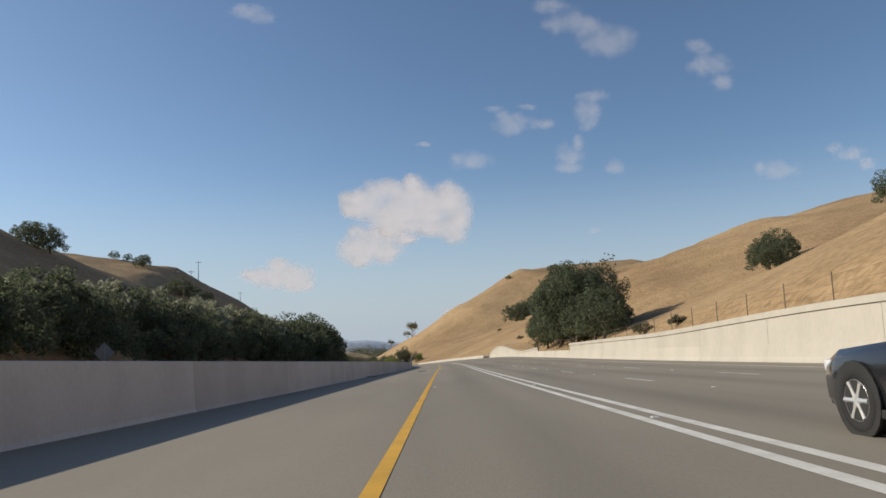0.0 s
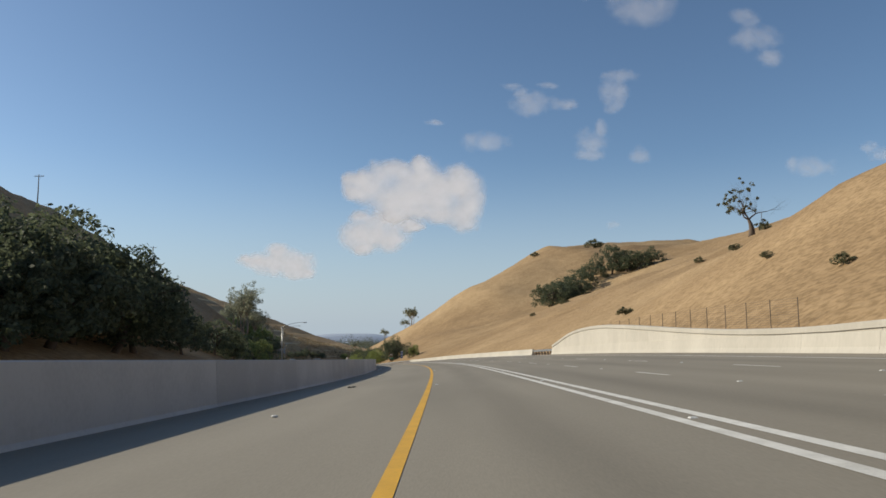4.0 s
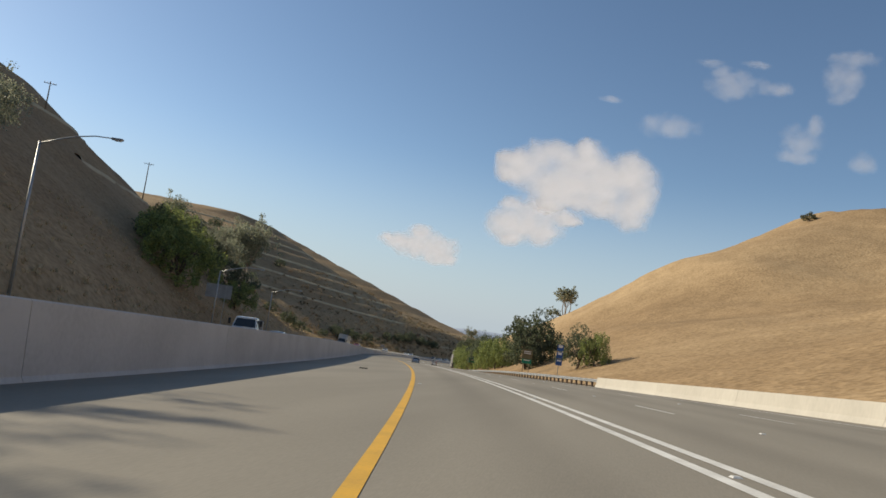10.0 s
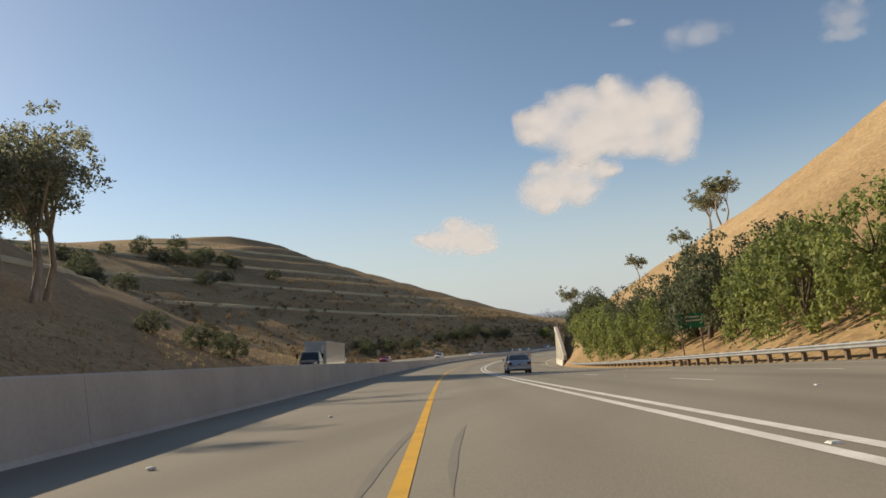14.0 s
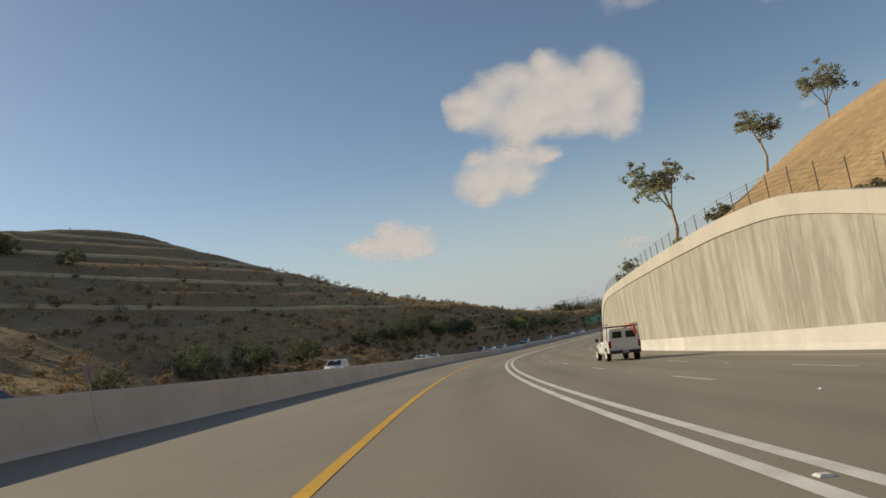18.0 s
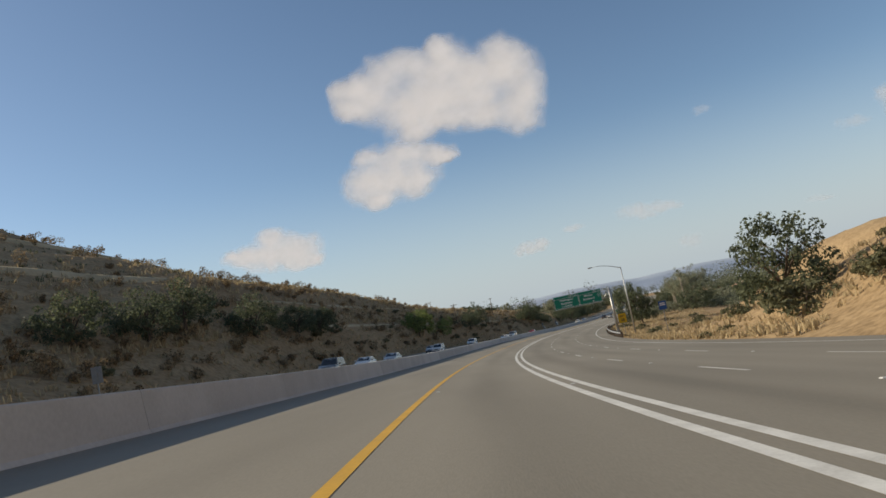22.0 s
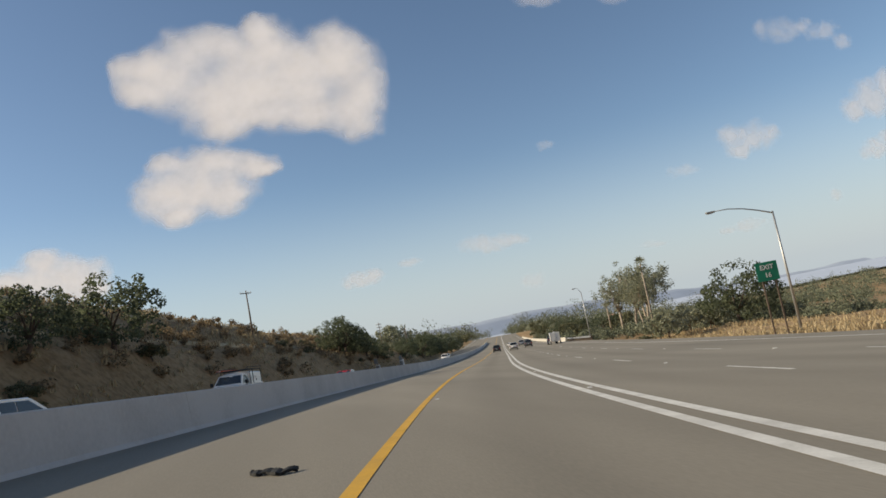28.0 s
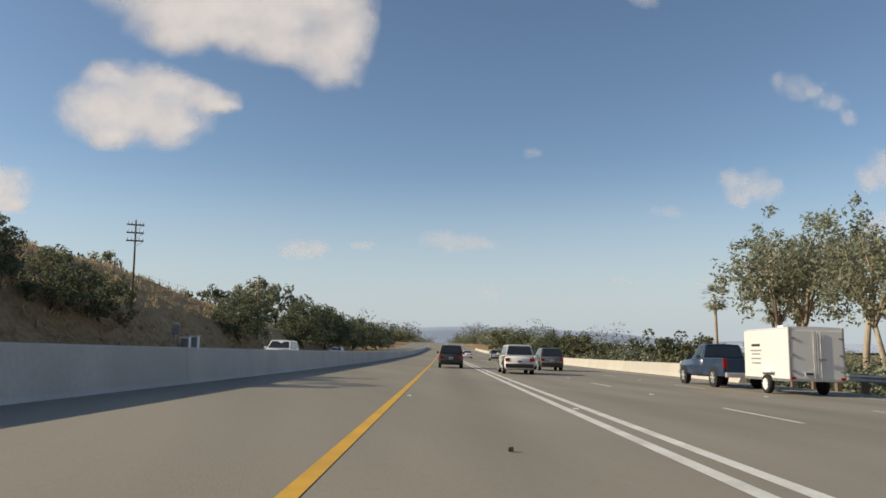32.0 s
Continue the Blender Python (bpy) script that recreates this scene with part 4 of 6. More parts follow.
def border(parent, x, z, w, h, y, t=0.05, mat_=None):
    bm = bmesh.new()
    for bx, bz, bw, bh in ((x, z + h / 2, w, t), (x, z - h / 2, w, t), (x - w / 2, z, t, h), (x + w / 2, z, t, h)):
        box_bm(bx, y, bz, bw, 0.01, bh, 0, bm)
    part("border", bm, mat_ or SIGN_WHITE, parent)


def gantry(s, d):
    g = tagged(new("overhead_sign"), "green overhead exit sign on a cantilever steel truss", "road sign")
    base = 5.55
    for x, w in ((-2.65, 5.55), (2.72, 5.05)):
        p = plate("sign_panel", g, SIGN_GREEN, x, base + 1.42, w, 2.84, 0.0, 0.05)
        border(p, x, base + 1.15, w - 0.12, 2.18, -0.034, 0.055)
        if x < 0:
            words("Washington", 0.62, x, base + 1.82, -0.03, p, SIGN_WHITE)
            words("Boulevard", 0.62, x, base + 1.08, -0.03, p, SIGN_WHITE)
            words("1 1/4 MILES", 0.48, x, base + 0.42, -0.03, p, SIGN_WHITE)
            border(p, x + 1.7, base + 2.58, 1.9, 0.42, -0.034, 0.04)
            words("EXIT 15", 0.36, x + 1.7, base + 2.58, -0.03, p, SIGN_WHITE)
        else:
            words("Mission", 0.62, x - 0.35, base + 1.82, -0.03, p, SIGN_WHITE)
            words("Boulevard", 0.62, x - 0.35, base + 1.08, -0.03, p, SIGN_WHITE)
            border(p, x + 1.55, base + 2.58, 1.7, 0.42, -0.034, 0.04)
            words("EXIT 16", 0.36, x + 1.55, base + 2.58, -0.03, p, SIGN_WHITE)
            bm = bmesh.new()
            bmesh.ops.create_cone(bm, cap_ends=True, segments=20, radius1=0.36, radius2=0.36, depth=0.012, matrix=Matrix.Translation((x + 2.0, -0.03, base + 1.55)) @ Matrix.Rotation(radians(90), 4, "X"))
            sh = part("route_shield", bm, SIGN_WHITE, p)
            bm = bmesh.new()
            bmesh.ops.create_cone(bm, cap_ends=True, segments=20, radius1=0.31, radius2=0.31, depth=0.012, matrix=Matrix.Translation((x + 2.0, -0.038, base + 1.55)) @ Matrix.Rotation(radians(90), 4, "X"))
            part("shield_face", bm, SIGN_GREEN, p)
            words("238", 0.26, x + 2.0, base + 1.55, -0.046, p, SIGN_WHITE)
            bm = box_bm(x + 0.55, -0.034, base + 0.32, 0.1, 0.01, 0.36)
            for sgn in (-1, 1):
                tube_bm(((x + 0.55 + sgn * 0.16, -0.034, base + 0.36), (x + 0.55, -0.034, base + 0.54)), 0.045, 4, bm)
            part("arrow", bm, SIGN_WHITE, p)
    # truss behind the panels, out to the column
    x0, x1, zt, zb = -5.6, 7.2, base + 2.3, base + 0.5
    for y in (0.25, 1.15):
        for z in (zt, zb):
            part("truss_chord", tube_bm(((x0, y, z), (x1, y, z)), 0.07, 6), GALV, g)
    n = 8
    for k in range(n):
        xa, xb = x0 + (x1 - x0) * k / n, x0 + (x1 - x0) * (k + 1) / n
        for y in (0.25, 1.15):
            part("truss_brace", tube_bm(((xa, y, zb if k % 2 else zt), (xb, y, zt if k % 2 else zb)), 0.04, 5), GALV, g)
        part("truss_brace", tube_bm(((xa, 0.25, zt), (xa, 1.15, zt)), 0.035, 5), GALV, g)
    part("walkway", box_bm((x0 + x1) / 2 - 0.8, -0.55, base - 0.12, x1 - x0 - 1.6, 0.7, 0.05, 0.004), GALV, g, "steel grating walkway")
    for k in range(9):
        x = x0 + 0.3 + k * 1.3
        part("bracket", tube_bm(((x, 0.25, base + 0.3), (x, -0.9, base - 0.16)), 0.04, 5), GALV, g)
    for x in (-3.2, 0.3, 3.7):
        lamp = part("sign_lamp", box_bm(x, -1.1, base - 0.02, 0.62, 0.3, 0.24, 0.05), SIGN_BACK, g)
        part("lens", box_bm(x, -0.98, base + 0.1, 0.5, 0.05, 0.14, 0.01), LENS, lamp)
    part("column", tube_bm(((x1, 0.7, -3.0), (x1, 0.7, base + 2.6)), (0.33, 0.28), 14), GALV, g, smooth_shade=True)
    part("base_plate", box_bm(x1, 0.7, -1.6, 1.0, 1.0, 0.12, 0.01), GALV, g)
    g.matrix_world = spot(s, d, 1.36, 0, False, 0.8)


gantry(780, 13.5)


def street_lamp(s, d, high, arm, toward):
    """A tapered steel pole with a curved arm that reaches over the road."""
    g = tagged(new("street_lamp"), "galvanised street lamp with a curved mast arm", "street lamp", "street lamps")
    part("pole", tube_bm(((0, 0, -1.5), (0, 0, high * 0.5), (0, 0, high)), (0.13, 0.1, 0.07), 10), GALV, g, smooth_shade=True)
    part("base_plate", box_bm(0, 0, 0.03, 0.4, 0.4, 0.06, 0.01), GALV, g)
    part("arm", tube_bm([(toward * arm * f, 0, high - 0.15 + 1.05 * math.sin(f * 1.75)) for f in (0, 0.25, 0.5, 0.75, 1.0)], (0.06, 0.05, 0.045, 0.04, 0.035), 8), GALV, g, smooth_shade=True)
    z = high - 0.15 + 1.05 * math.sin(1.75)
    h = part("lamp_head", box_bm(toward * (arm + 0.3), 0, z - 0.02, 0.75, 0.32, 0.15, 0.06, None, 3), SIGN_BACK, g)
    part("lens", box_bm(toward * (arm + 0.36), 0, z - 0.11, 0.42, 0.24, 0.07, 0.02), LENS, h)
    g.matrix_world = spot(s, d, float(rise(s, d)))


for s, d, h, t, a in ((770.5, 21.3, 11.3, -1, 4.6), (887, 27.0, 10.0, -1, 4.6), (970.5, 20.8, 10.6, -1, 1.0), (276, -25.4, 9.6, 1, 4.6), (342, -26.3, 10.3, 1, 4.6), (383.5, -23.8, 8.4, 1, 4.6), (425, -23.8, 9, 1, 4.6)):
    street_lamp(s, d, h, a, t)


def post_sign(name, label, s, d, foot, panels, posts=1, facing=1, gap=0.0):
    """A small road sign: panels are rows of x, z, width, height, material, text, letters' material, letters' size, turned."""
    g = tagged(new(name), label, "road sign")
    top = max(p[1] + p[3] / 2 for p in panels)
    for k in range(posts):
        x = 0 if posts == 1 else (k - 0.5) * gap
        part("post", box_bm(x, 0.05, top / 2 - 0.4, 0.09, 0.06, top + 0.6, 0.006), WOOD if posts > 1 else GALV, g)
    for x, z, w, h, m_, text, tm, ts, rot in panels:
        bm = box_bm(0, 0, 0, w, 0.02, h, 0.006)
        bmesh.ops.transform(bm, matrix=Matrix.Translation((x, 0, z)) @ Matrix.Rotation(radians(rot), 4, "Y"), verts=bm.verts[:])
        p = part("panel", bm, m_, g)
        for k, line in enumerate(text):
            if line == "-":
                part("text_bar", box_bm(x, -0.014, z + h * 0.25 - k * ts * 1.3, w * 0.66, 0.006, ts * 0.6), tm, p)
            else:
                words(line, ts if not isinstance(ts, tuple) else ts[k], x, z + (len(text) - 1 - 2 * k) * h * 0.21, -0.014, p, tm)
    g.matrix_world = spot(s, d, foot, 0 if facing > 0 else 180)


def fl(s, d):
    return float(rise(s, d)) - 0.05


post_sign("exit_speed_sign", "yellow exit advisory sign on a lamp post", 768.4, 19.6, fl(768, 19.6), ((0, 3.0, 1.25, 1.5, SIGN_YELLOW, ("EXIT", "30"), BLACK, (0.4, 0.62), 0),))
post_sign("exit_sign", "small green exit sign with an arrow on a post", 870, 18.9, fl(870, 18.9), ((0, 4.0, 1.25, 1.1, SIGN_GREEN, ("EXIT", "16"), SIGN_WHITE, 0.38, 0),), 2, 1, 0.75)
post_sign("services_sign", "tall blue roadside services sign with white symbols", 384, 19.7, fl(384, 19.7),
          ((0, 3.9, 0.8, 0.8, SIGN_BLUE, ("-",), SIGN_WHITE, 0.5, 0), (0, 3.0, 0.8, 0.8, SIGN_BLUE, ("-",), SIGN_WHITE, 0.5, 0), (0, 2.1, 0.8, 0.8, SIGN_BLUE, ("-",), SIGN_WHITE, 0.3, 0)))
post_sign("park_sign", "brown roadside sign with a green lower panel", 404, 19.8, fl(404, 19.8), ((0, 3.3, 1.6, 1.5, BROWN_SIGN, ("-", "-"), SIGN_WHITE, 0.22, 0), (0, 2.15, 1.5, 0.7, SIGN_GREEN, ("-",), SIGN_WHITE, 0.2, 0)), 2, 1, 1.0)
post_sign("guide_sign", "green guide sign beside the trees", 471, 20.2, fl(471, 20.2), ((0, 2.9, 2.2, 1.2, SIGN_GREEN, ("-", "-"), SIGN_WHITE, 0.22, 0),), 2, 1, 1.6)
post_sign("blue_sign", "small blue sign on a post in dry grass", 737, 21.5, fl(737, 21.5), ((0, 3.6, 0.9, 1.0, SIGN_BLUE, ("-", "-"), SIGN_WHITE, 0.16, 0),))
post_sign("warning_sign", "back of a diamond warning sign behind the barrier", 50, -23.4, fl(50, -23.4), ((0, 3.3, 1.05, 1.05, SIGN_BACK, (), SIGN_WHITE, 0.2, 45),), 1, -1)
for s in (139, 256, 578, 696, 976, 1012):
    post_sign("small_sign", "back of a small white road sign on a post", s, -23.6, fl(s, -23.6), ((0, 2.6, 0.75, 1.1, SIGN_BACK, (), SIGN_WHITE, 0.2, 0),), 1, -1)
post_sign("large_sign", "grey back of a large guide sign on a steel post", 390, -24.2, fl(390, -24.2), ((0.9, 6.1, 3.4, 1.8, SIGN_BACK, (), SIGN_WHITE, 0.2, 0),), 1, -1)
post_sign("large_sign", "grey back of a guide sign on two posts", 648, -25, fl(648, -25), ((0, 2.4, 2.2, 1.4, SIGN_BACK, (), SIGN_WHITE, 0.2, 0),), 2, -1, 1.4)


def cabinet(s, d):
    g = tagged(new("utility_cabinet"), "pale metal utility cabinet on the dry bank", "cabinet", "cabinets on the bank")
    part("body", box_bm(0, 0, 0.75, 0.9, 0.6, 1.5, 0.03), SIGN_WHITE, g)
    part("door", box_bm(0, -0.31, 0.75, 0.76, 0.03, 1.3, 0.01), SIGN_BACK, g)
    part("roof", box_bm(0, 0, 1.53, 1.0, 0.7, 0.05, 0.01), SIGN_WHITE, g)
    g.matrix_world = spot(s, d, fl(s, d))


cabinet(979, -23.9)
cabinet(1016, -24.1)
cabinet(1019, -24.3)


def power_pole(s, d, high, arms=1):
    g = tagged(new("power_pole"), "wooden power pole with crossarms on a hillside", "power pole", "power poles")
    part("pole", tube_bm(((0, 0, -1), (0.03, 0, high * 0.5), (0, 0, high)), (0.16, 0.13, 0.09) if arms < 3 else (0.11, 0.09, 0.07), 8), WOOD, g, smooth_shade=True)
    for k in range(arms):
        z = high - 0.45 - k * (1.1 if arms < 3 else 0.75)
        half = 1.15 if arms < 3 else 0.75
        a = part("crossarm", box_bm(0, 0.14, z, 2 * half, 0.11, 0.13, 0.01), WOOD, g)
        for x in (-half + 0.1, -half * 0.45, half * 0.45, half - 0.1):
            part("insulator", tube_bm(((x, 0.14, z + 0.06), (x, 0.14, z + 0.16), (x, 0.14, z + 0.3)), (0.03, 0.06, 0.04), 6), SIGN_WHITE, a)
        part("brace", tube_bm(((0.7, 0.14, z - 0.05), (0, 0.12, z - 0.6)), 0.02, 4), GALV, g)
    g.matrix_world = Matrix.Translation(Vector(ground(s, d).tolist())) @ Matrix.Rotation(radians(s % 50), 4, "Z")


for s, d, h, n in ((386, -70, 9.5, 1), (478, -70, 10, 1), (222, -78, 8, 1), (300, -84, 8.5, 1), (180, -64, 8, 1), (255, -80, 7, 1), (872, -31, 6.5, 1), (942.5, -37, 7.8, 1), (1049.5, -26, 9.4, 2), (1011.5, -27.6, 8.0, 3), (441, -78, 6, 1)):
    power_pole(s, d, h, n)
# ---------------- vehicles ----------------
def paint(name, col, rough=0.25, metal=0.0):
    return mat(name, col, tuple(c * 0.93 for c in col), rough, metal, scale=1.2, fine=30, bump=0.0, coat=0.6)


PAINTS = {"black": paint("black_car_paint", (0.018, 0.018, 0.02)), "white": paint("white_car_paint", (0.78, 0.77, 0.74)), "blue": paint("dark_blue_car_paint", (0.025, 0.045, 0.085)),
          "grey": paint("grey_car_paint", (0.16, 0.165, 0.17), 0.3, 0.4), "silver": paint("silver_car_paint", (0.5, 0.51, 0.52), 0.3, 0.5), "red": paint("red_car_paint", (0.32, 0.02, 0.02)),
          "charcoal": paint("charcoal_car_paint", (0.05, 0.052, 0.055), 0.3, 0.3)}
AUTO_GLASS = mat("tinted_car_glass", (0.03, 0.035, 0.038), (0.022, 0.026, 0.028), 0.06, scale=1, fine=5, bump=0, spec=0.7)
TYRE = mat("tyre_rubber", (0.022, 0.022, 0.022), (0.015, 0.015, 0.015), 0.85, scale=4, fine=40, bump=0.2)
CHROME = mat("bright_alloy", (0.72, 0.72, 0.71), (0.6, 0.6, 0.59), 0.28, 0.55, scale=4, fine=30, bump=0)
TRIM = mat("black_plastic_trim", (0.03, 0.03, 0.03), (0.022, 0.022, 0.022), 0.6, scale=4, fine=40, bump=0.05)
RED_LENS = mat("red_lamp_lens", (0.34, 0.012, 0.01), (0.25, 0.01, 0.008), 0.2, scale=4, fine=30, bump=0)
CLEAR_LENS = mat("clear_lamp_lens", (0.68, 0.69, 0.7), (0.55, 0.56, 0.57), 0.12, scale=4, fine=30, bump=0)
ORANGE = mat("orange_plastic", (0.75, 0.14, 0.015), (0.6, 0.1, 0.012), 0.5, scale=4, fine=30, bump=0)
PLATE = mat("plate_white", (0.7, 0.7, 0.68), (0.62, 0.62, 0.6), 0.5, scale=4, fine=30, bump=0)


def lathe(profile, n=24):
    """A body of revolution about the x axis: profile rows of x, radius."""
    bm = bmesh.new()
    rings = [[bm.verts.new((x, r * math.cos(k * 2 * math.pi / n), r * math.sin(k * 2 * math.pi / n))) for k in range(n)] for x, r in profile]
    for a, b in zip(rings, rings[1:]):
        for k in range(n):
            bm.faces.new((a[k], a[(k + 1) % n], b[(k + 1) % n], b[k]))
    bm.faces.new(rings[0][::-1])
    bm.faces.new(rings[-1])
    bmesh.ops.recalc_face_normals(bm, faces=bm.faces[:])
    return bm


WHEELS = {}


def wheel(parent, x, y, r, wide=0.24, steel=False):
    """A tyre with a rim of its own; x > 0 is the right side."""
    key = (r, wide, steel)
    if key not in WHEELS:
        w = wide / 2
        ty = part("wheel", lathe([(-w, r * 0.62), (-w, r * 0.9), (-w * 0.75, r * 0.99), (w * 0.75, r * 0.99), (w, r * 0.9), (w, r * 0.62), (w * 0.5, r * 0.6), (-w * 0.5, r * 0.6)]), TYRE, smooth_shade=True)
        bm = lathe([(-w * 0.9, r * 0.55), (-w * 0.9, r * 0.63), (w * 0.9, r * 0.63), (w * 0.98, r * 0.6), (w * 0.55, r * 0.52), (w * 0.5, r * 0.1)])
        n = 8 if steel else 6
        for k in range(n):
            a = k * 2 * math.pi / n
            tube_bm(((w * 0.78, 0, 0), (w * 0.86, math.cos(a) * r * 0.33, math.sin(a) * r * 0.33), (w * 0.86, math.cos(a) * r * 0.59, math.sin(a) * r * 0.59)), (r * 0.12, r * 0.075, r * 0.09), 6, bm)
        rim = part("rim", bm, CHROME if not steel else SIGN_WHITE, ty)
        hub = part("hub", lathe([(w * 0.5, r * 0.17), (w * 0.95, r * 0.15), (w * 1.0, r * 0.08)], 12), TRIM, ty)
        WHEELS[key] = ty
        o = ty
    else:
        o = copy_thing(WHEELS[key], Matrix())
    o.parent = parent
    o.matrix_local = Matrix.Translation((x, y, r)) @ Matrix.Rotation(0 if x > 0 else math.pi, 4, "Z")
    return o


def loft(sections, bevel=0.0):
    """A closed skin through sections, each a list of points (x, z) at its y; sections mirror left to right."""
    bm = bmesh.new()
    rings = []
    for y, pts in sections:
        full = list(pts) + [(-x, z) for x, z in reversed(pts) if x > 1e-4]
        rings.append([bm.verts.new((x, y, z)) for x, z in full])
    m = len(rings[0])
    for a, b in zip(rings, rings[1:]):
        for k in range(m):
            bm.faces.new((a[k], a[(k + 1) % m], b[(k + 1) % m], b[k]))
    bm.faces.new(rings[0])
    bm.faces.new(rings[-1][::-1])
    bmesh.ops.recalc_face_normals(bm, faces=bm.faces[:])
    if bevel:
        bmesh.ops.bevel(bm, geom=[e for e in bm.edges if e.calc_face_angle(0) > 0.6], offset=bevel, segments=2, affect="EDGES", profile=0.6)
    return bm


def quad_part(name, pts, mat_, parent, thick=0.03):
    bm = bmesh.new()
    f = bm.faces.new([bm.verts.new(p) for p in pts])
    bm.normal_update()
    ex = bmesh.ops.extrude_face_region(bm, geom=[f])
    bmesh.ops.translate(bm, verts=[v for v in ex["geom"] if isinstance(v, bmesh.types.BMVert)], vec=-f.normal * thick)
    bmesh.ops.recalc_face_normals(bm, faces=bm.faces[:])
    return part(name, bm, mat_, parent)


def greenhouse(v, colour, hw, belt, top, yb, yrb, yrf, yf, split=(0.5,), glass_top=0.9):
    """The cabin: glass all round between painted pillars under a rounded roof."""
    wb, wt = hw * 0.94, hw * 0.78
    zt = belt + (top - belt) * glass_top

    def at_h(f, y0, y1):
        return y0 + (y1 - y0) * f
    core = part("cabin", loft([(yb, [(0, belt - 0.02), (wb, belt - 0.02), (wb - 0.02, belt + 0.01), (0, belt + 0.01)]),
                               (yb + (yrb - yb) * 0.97, [(0, belt - 0.02), (wb, belt - 0.02), (wt, zt), (0, zt + 0.02)]),
                               (yrf + (yf - yrf) * 0.03, [(0, belt - 0.02), (wb, belt - 0.02), (wt, zt), (0, zt + 0.02)]),
                               (yf, [(0, belt - 0.02), (wb, belt - 0.02), (wb - 0.02, belt + 0.01), (0, belt + 0.01)])]), colour, v)
    part("roof", loft([(yrb - 0.05, [(0, zt - 0.02), (wt * 0.97, zt - 0.02), (wt * 0.9, zt + 0.03), (0, zt + 0.05)]),
                       (yrb + 0.12, [(0, zt - 0.02), (wt * 1.03, zt - 0.02), (wt * 0.9, top - 0.02), (0, top)]),
                       (yrf - 0.15, [(0, zt - 0.02), (wt * 1.03, zt - 0.02), (wt * 0.9, top - 0.02), (0, top)]),
                       (yrf + 0.05, [(0, zt - 0.02), (wt * 0.97, zt - 0.02), (wt * 0.9, zt + 0.03), (0, zt + 0.04)])], 0.02), colour, v, smooth_shade=True)

    def wall(y0, z0, y1, z1, side):
        # a point of the side glass, just outside the cabin's skin
        pts = []
        for y, z in ((y0[0], z0), (y1[0], z0), (y1[1], z1), (y0[1], z1)):
            f = (z - belt) / (zt - belt)
            pts.append((side * (wb + (wt - wb) * f + 0.012), y, z))
        return pts
    z0, z1 = belt + 0.04, zt - 0.05
    cuts = [0.0, *split, 1.0]
    for side in (-1, 1):
        for a, b in zip(cuts, cuts[1:]):
            rear_lo, front_lo = yb + (yrb - yb) * 0.25 + 0.06, yf - (yf - yrf) * 0.22 - 0.06
            rear_hi, front_hi = yrb + 0.08, yrf - 0.06
            lo = lambda f: rear_lo + (front_lo - rear_lo) * f
            hi_ = lambda f: rear_hi + (front_hi - rear_hi) * f
            g = 0.025
            quad_part("side_window", wall((lo(a) + g, hi_(a) + g), z0, (lo(b) - g, hi_(b) - g), z1, side), AUTO_GLASS, v, 0.02)
    for nm, ya, yt in (("windscreen", yf, yrf), ("rear_window", yb, yrb)):
        sg = 1 if nm == "windscreen" else -1
        pts = []
        for f, w_ in ((0.12, wb - 0.1), (0.9, wt - 0.09)):
            y = ya + (yt - ya) * f + sg * 0.022
            z = belt + (zt - belt) * f
            pts.append((w_, y, z + 0.012))
        (xa, ya_, za), (xb_, yb_, zb_) = pts
        quad_part(nm, [(-xa, ya_, za), (xa, ya_, za), (xb_, yb_, zb_), (-xb_, yb_, zb_)], AUTO_GLASS, v, 0.02)


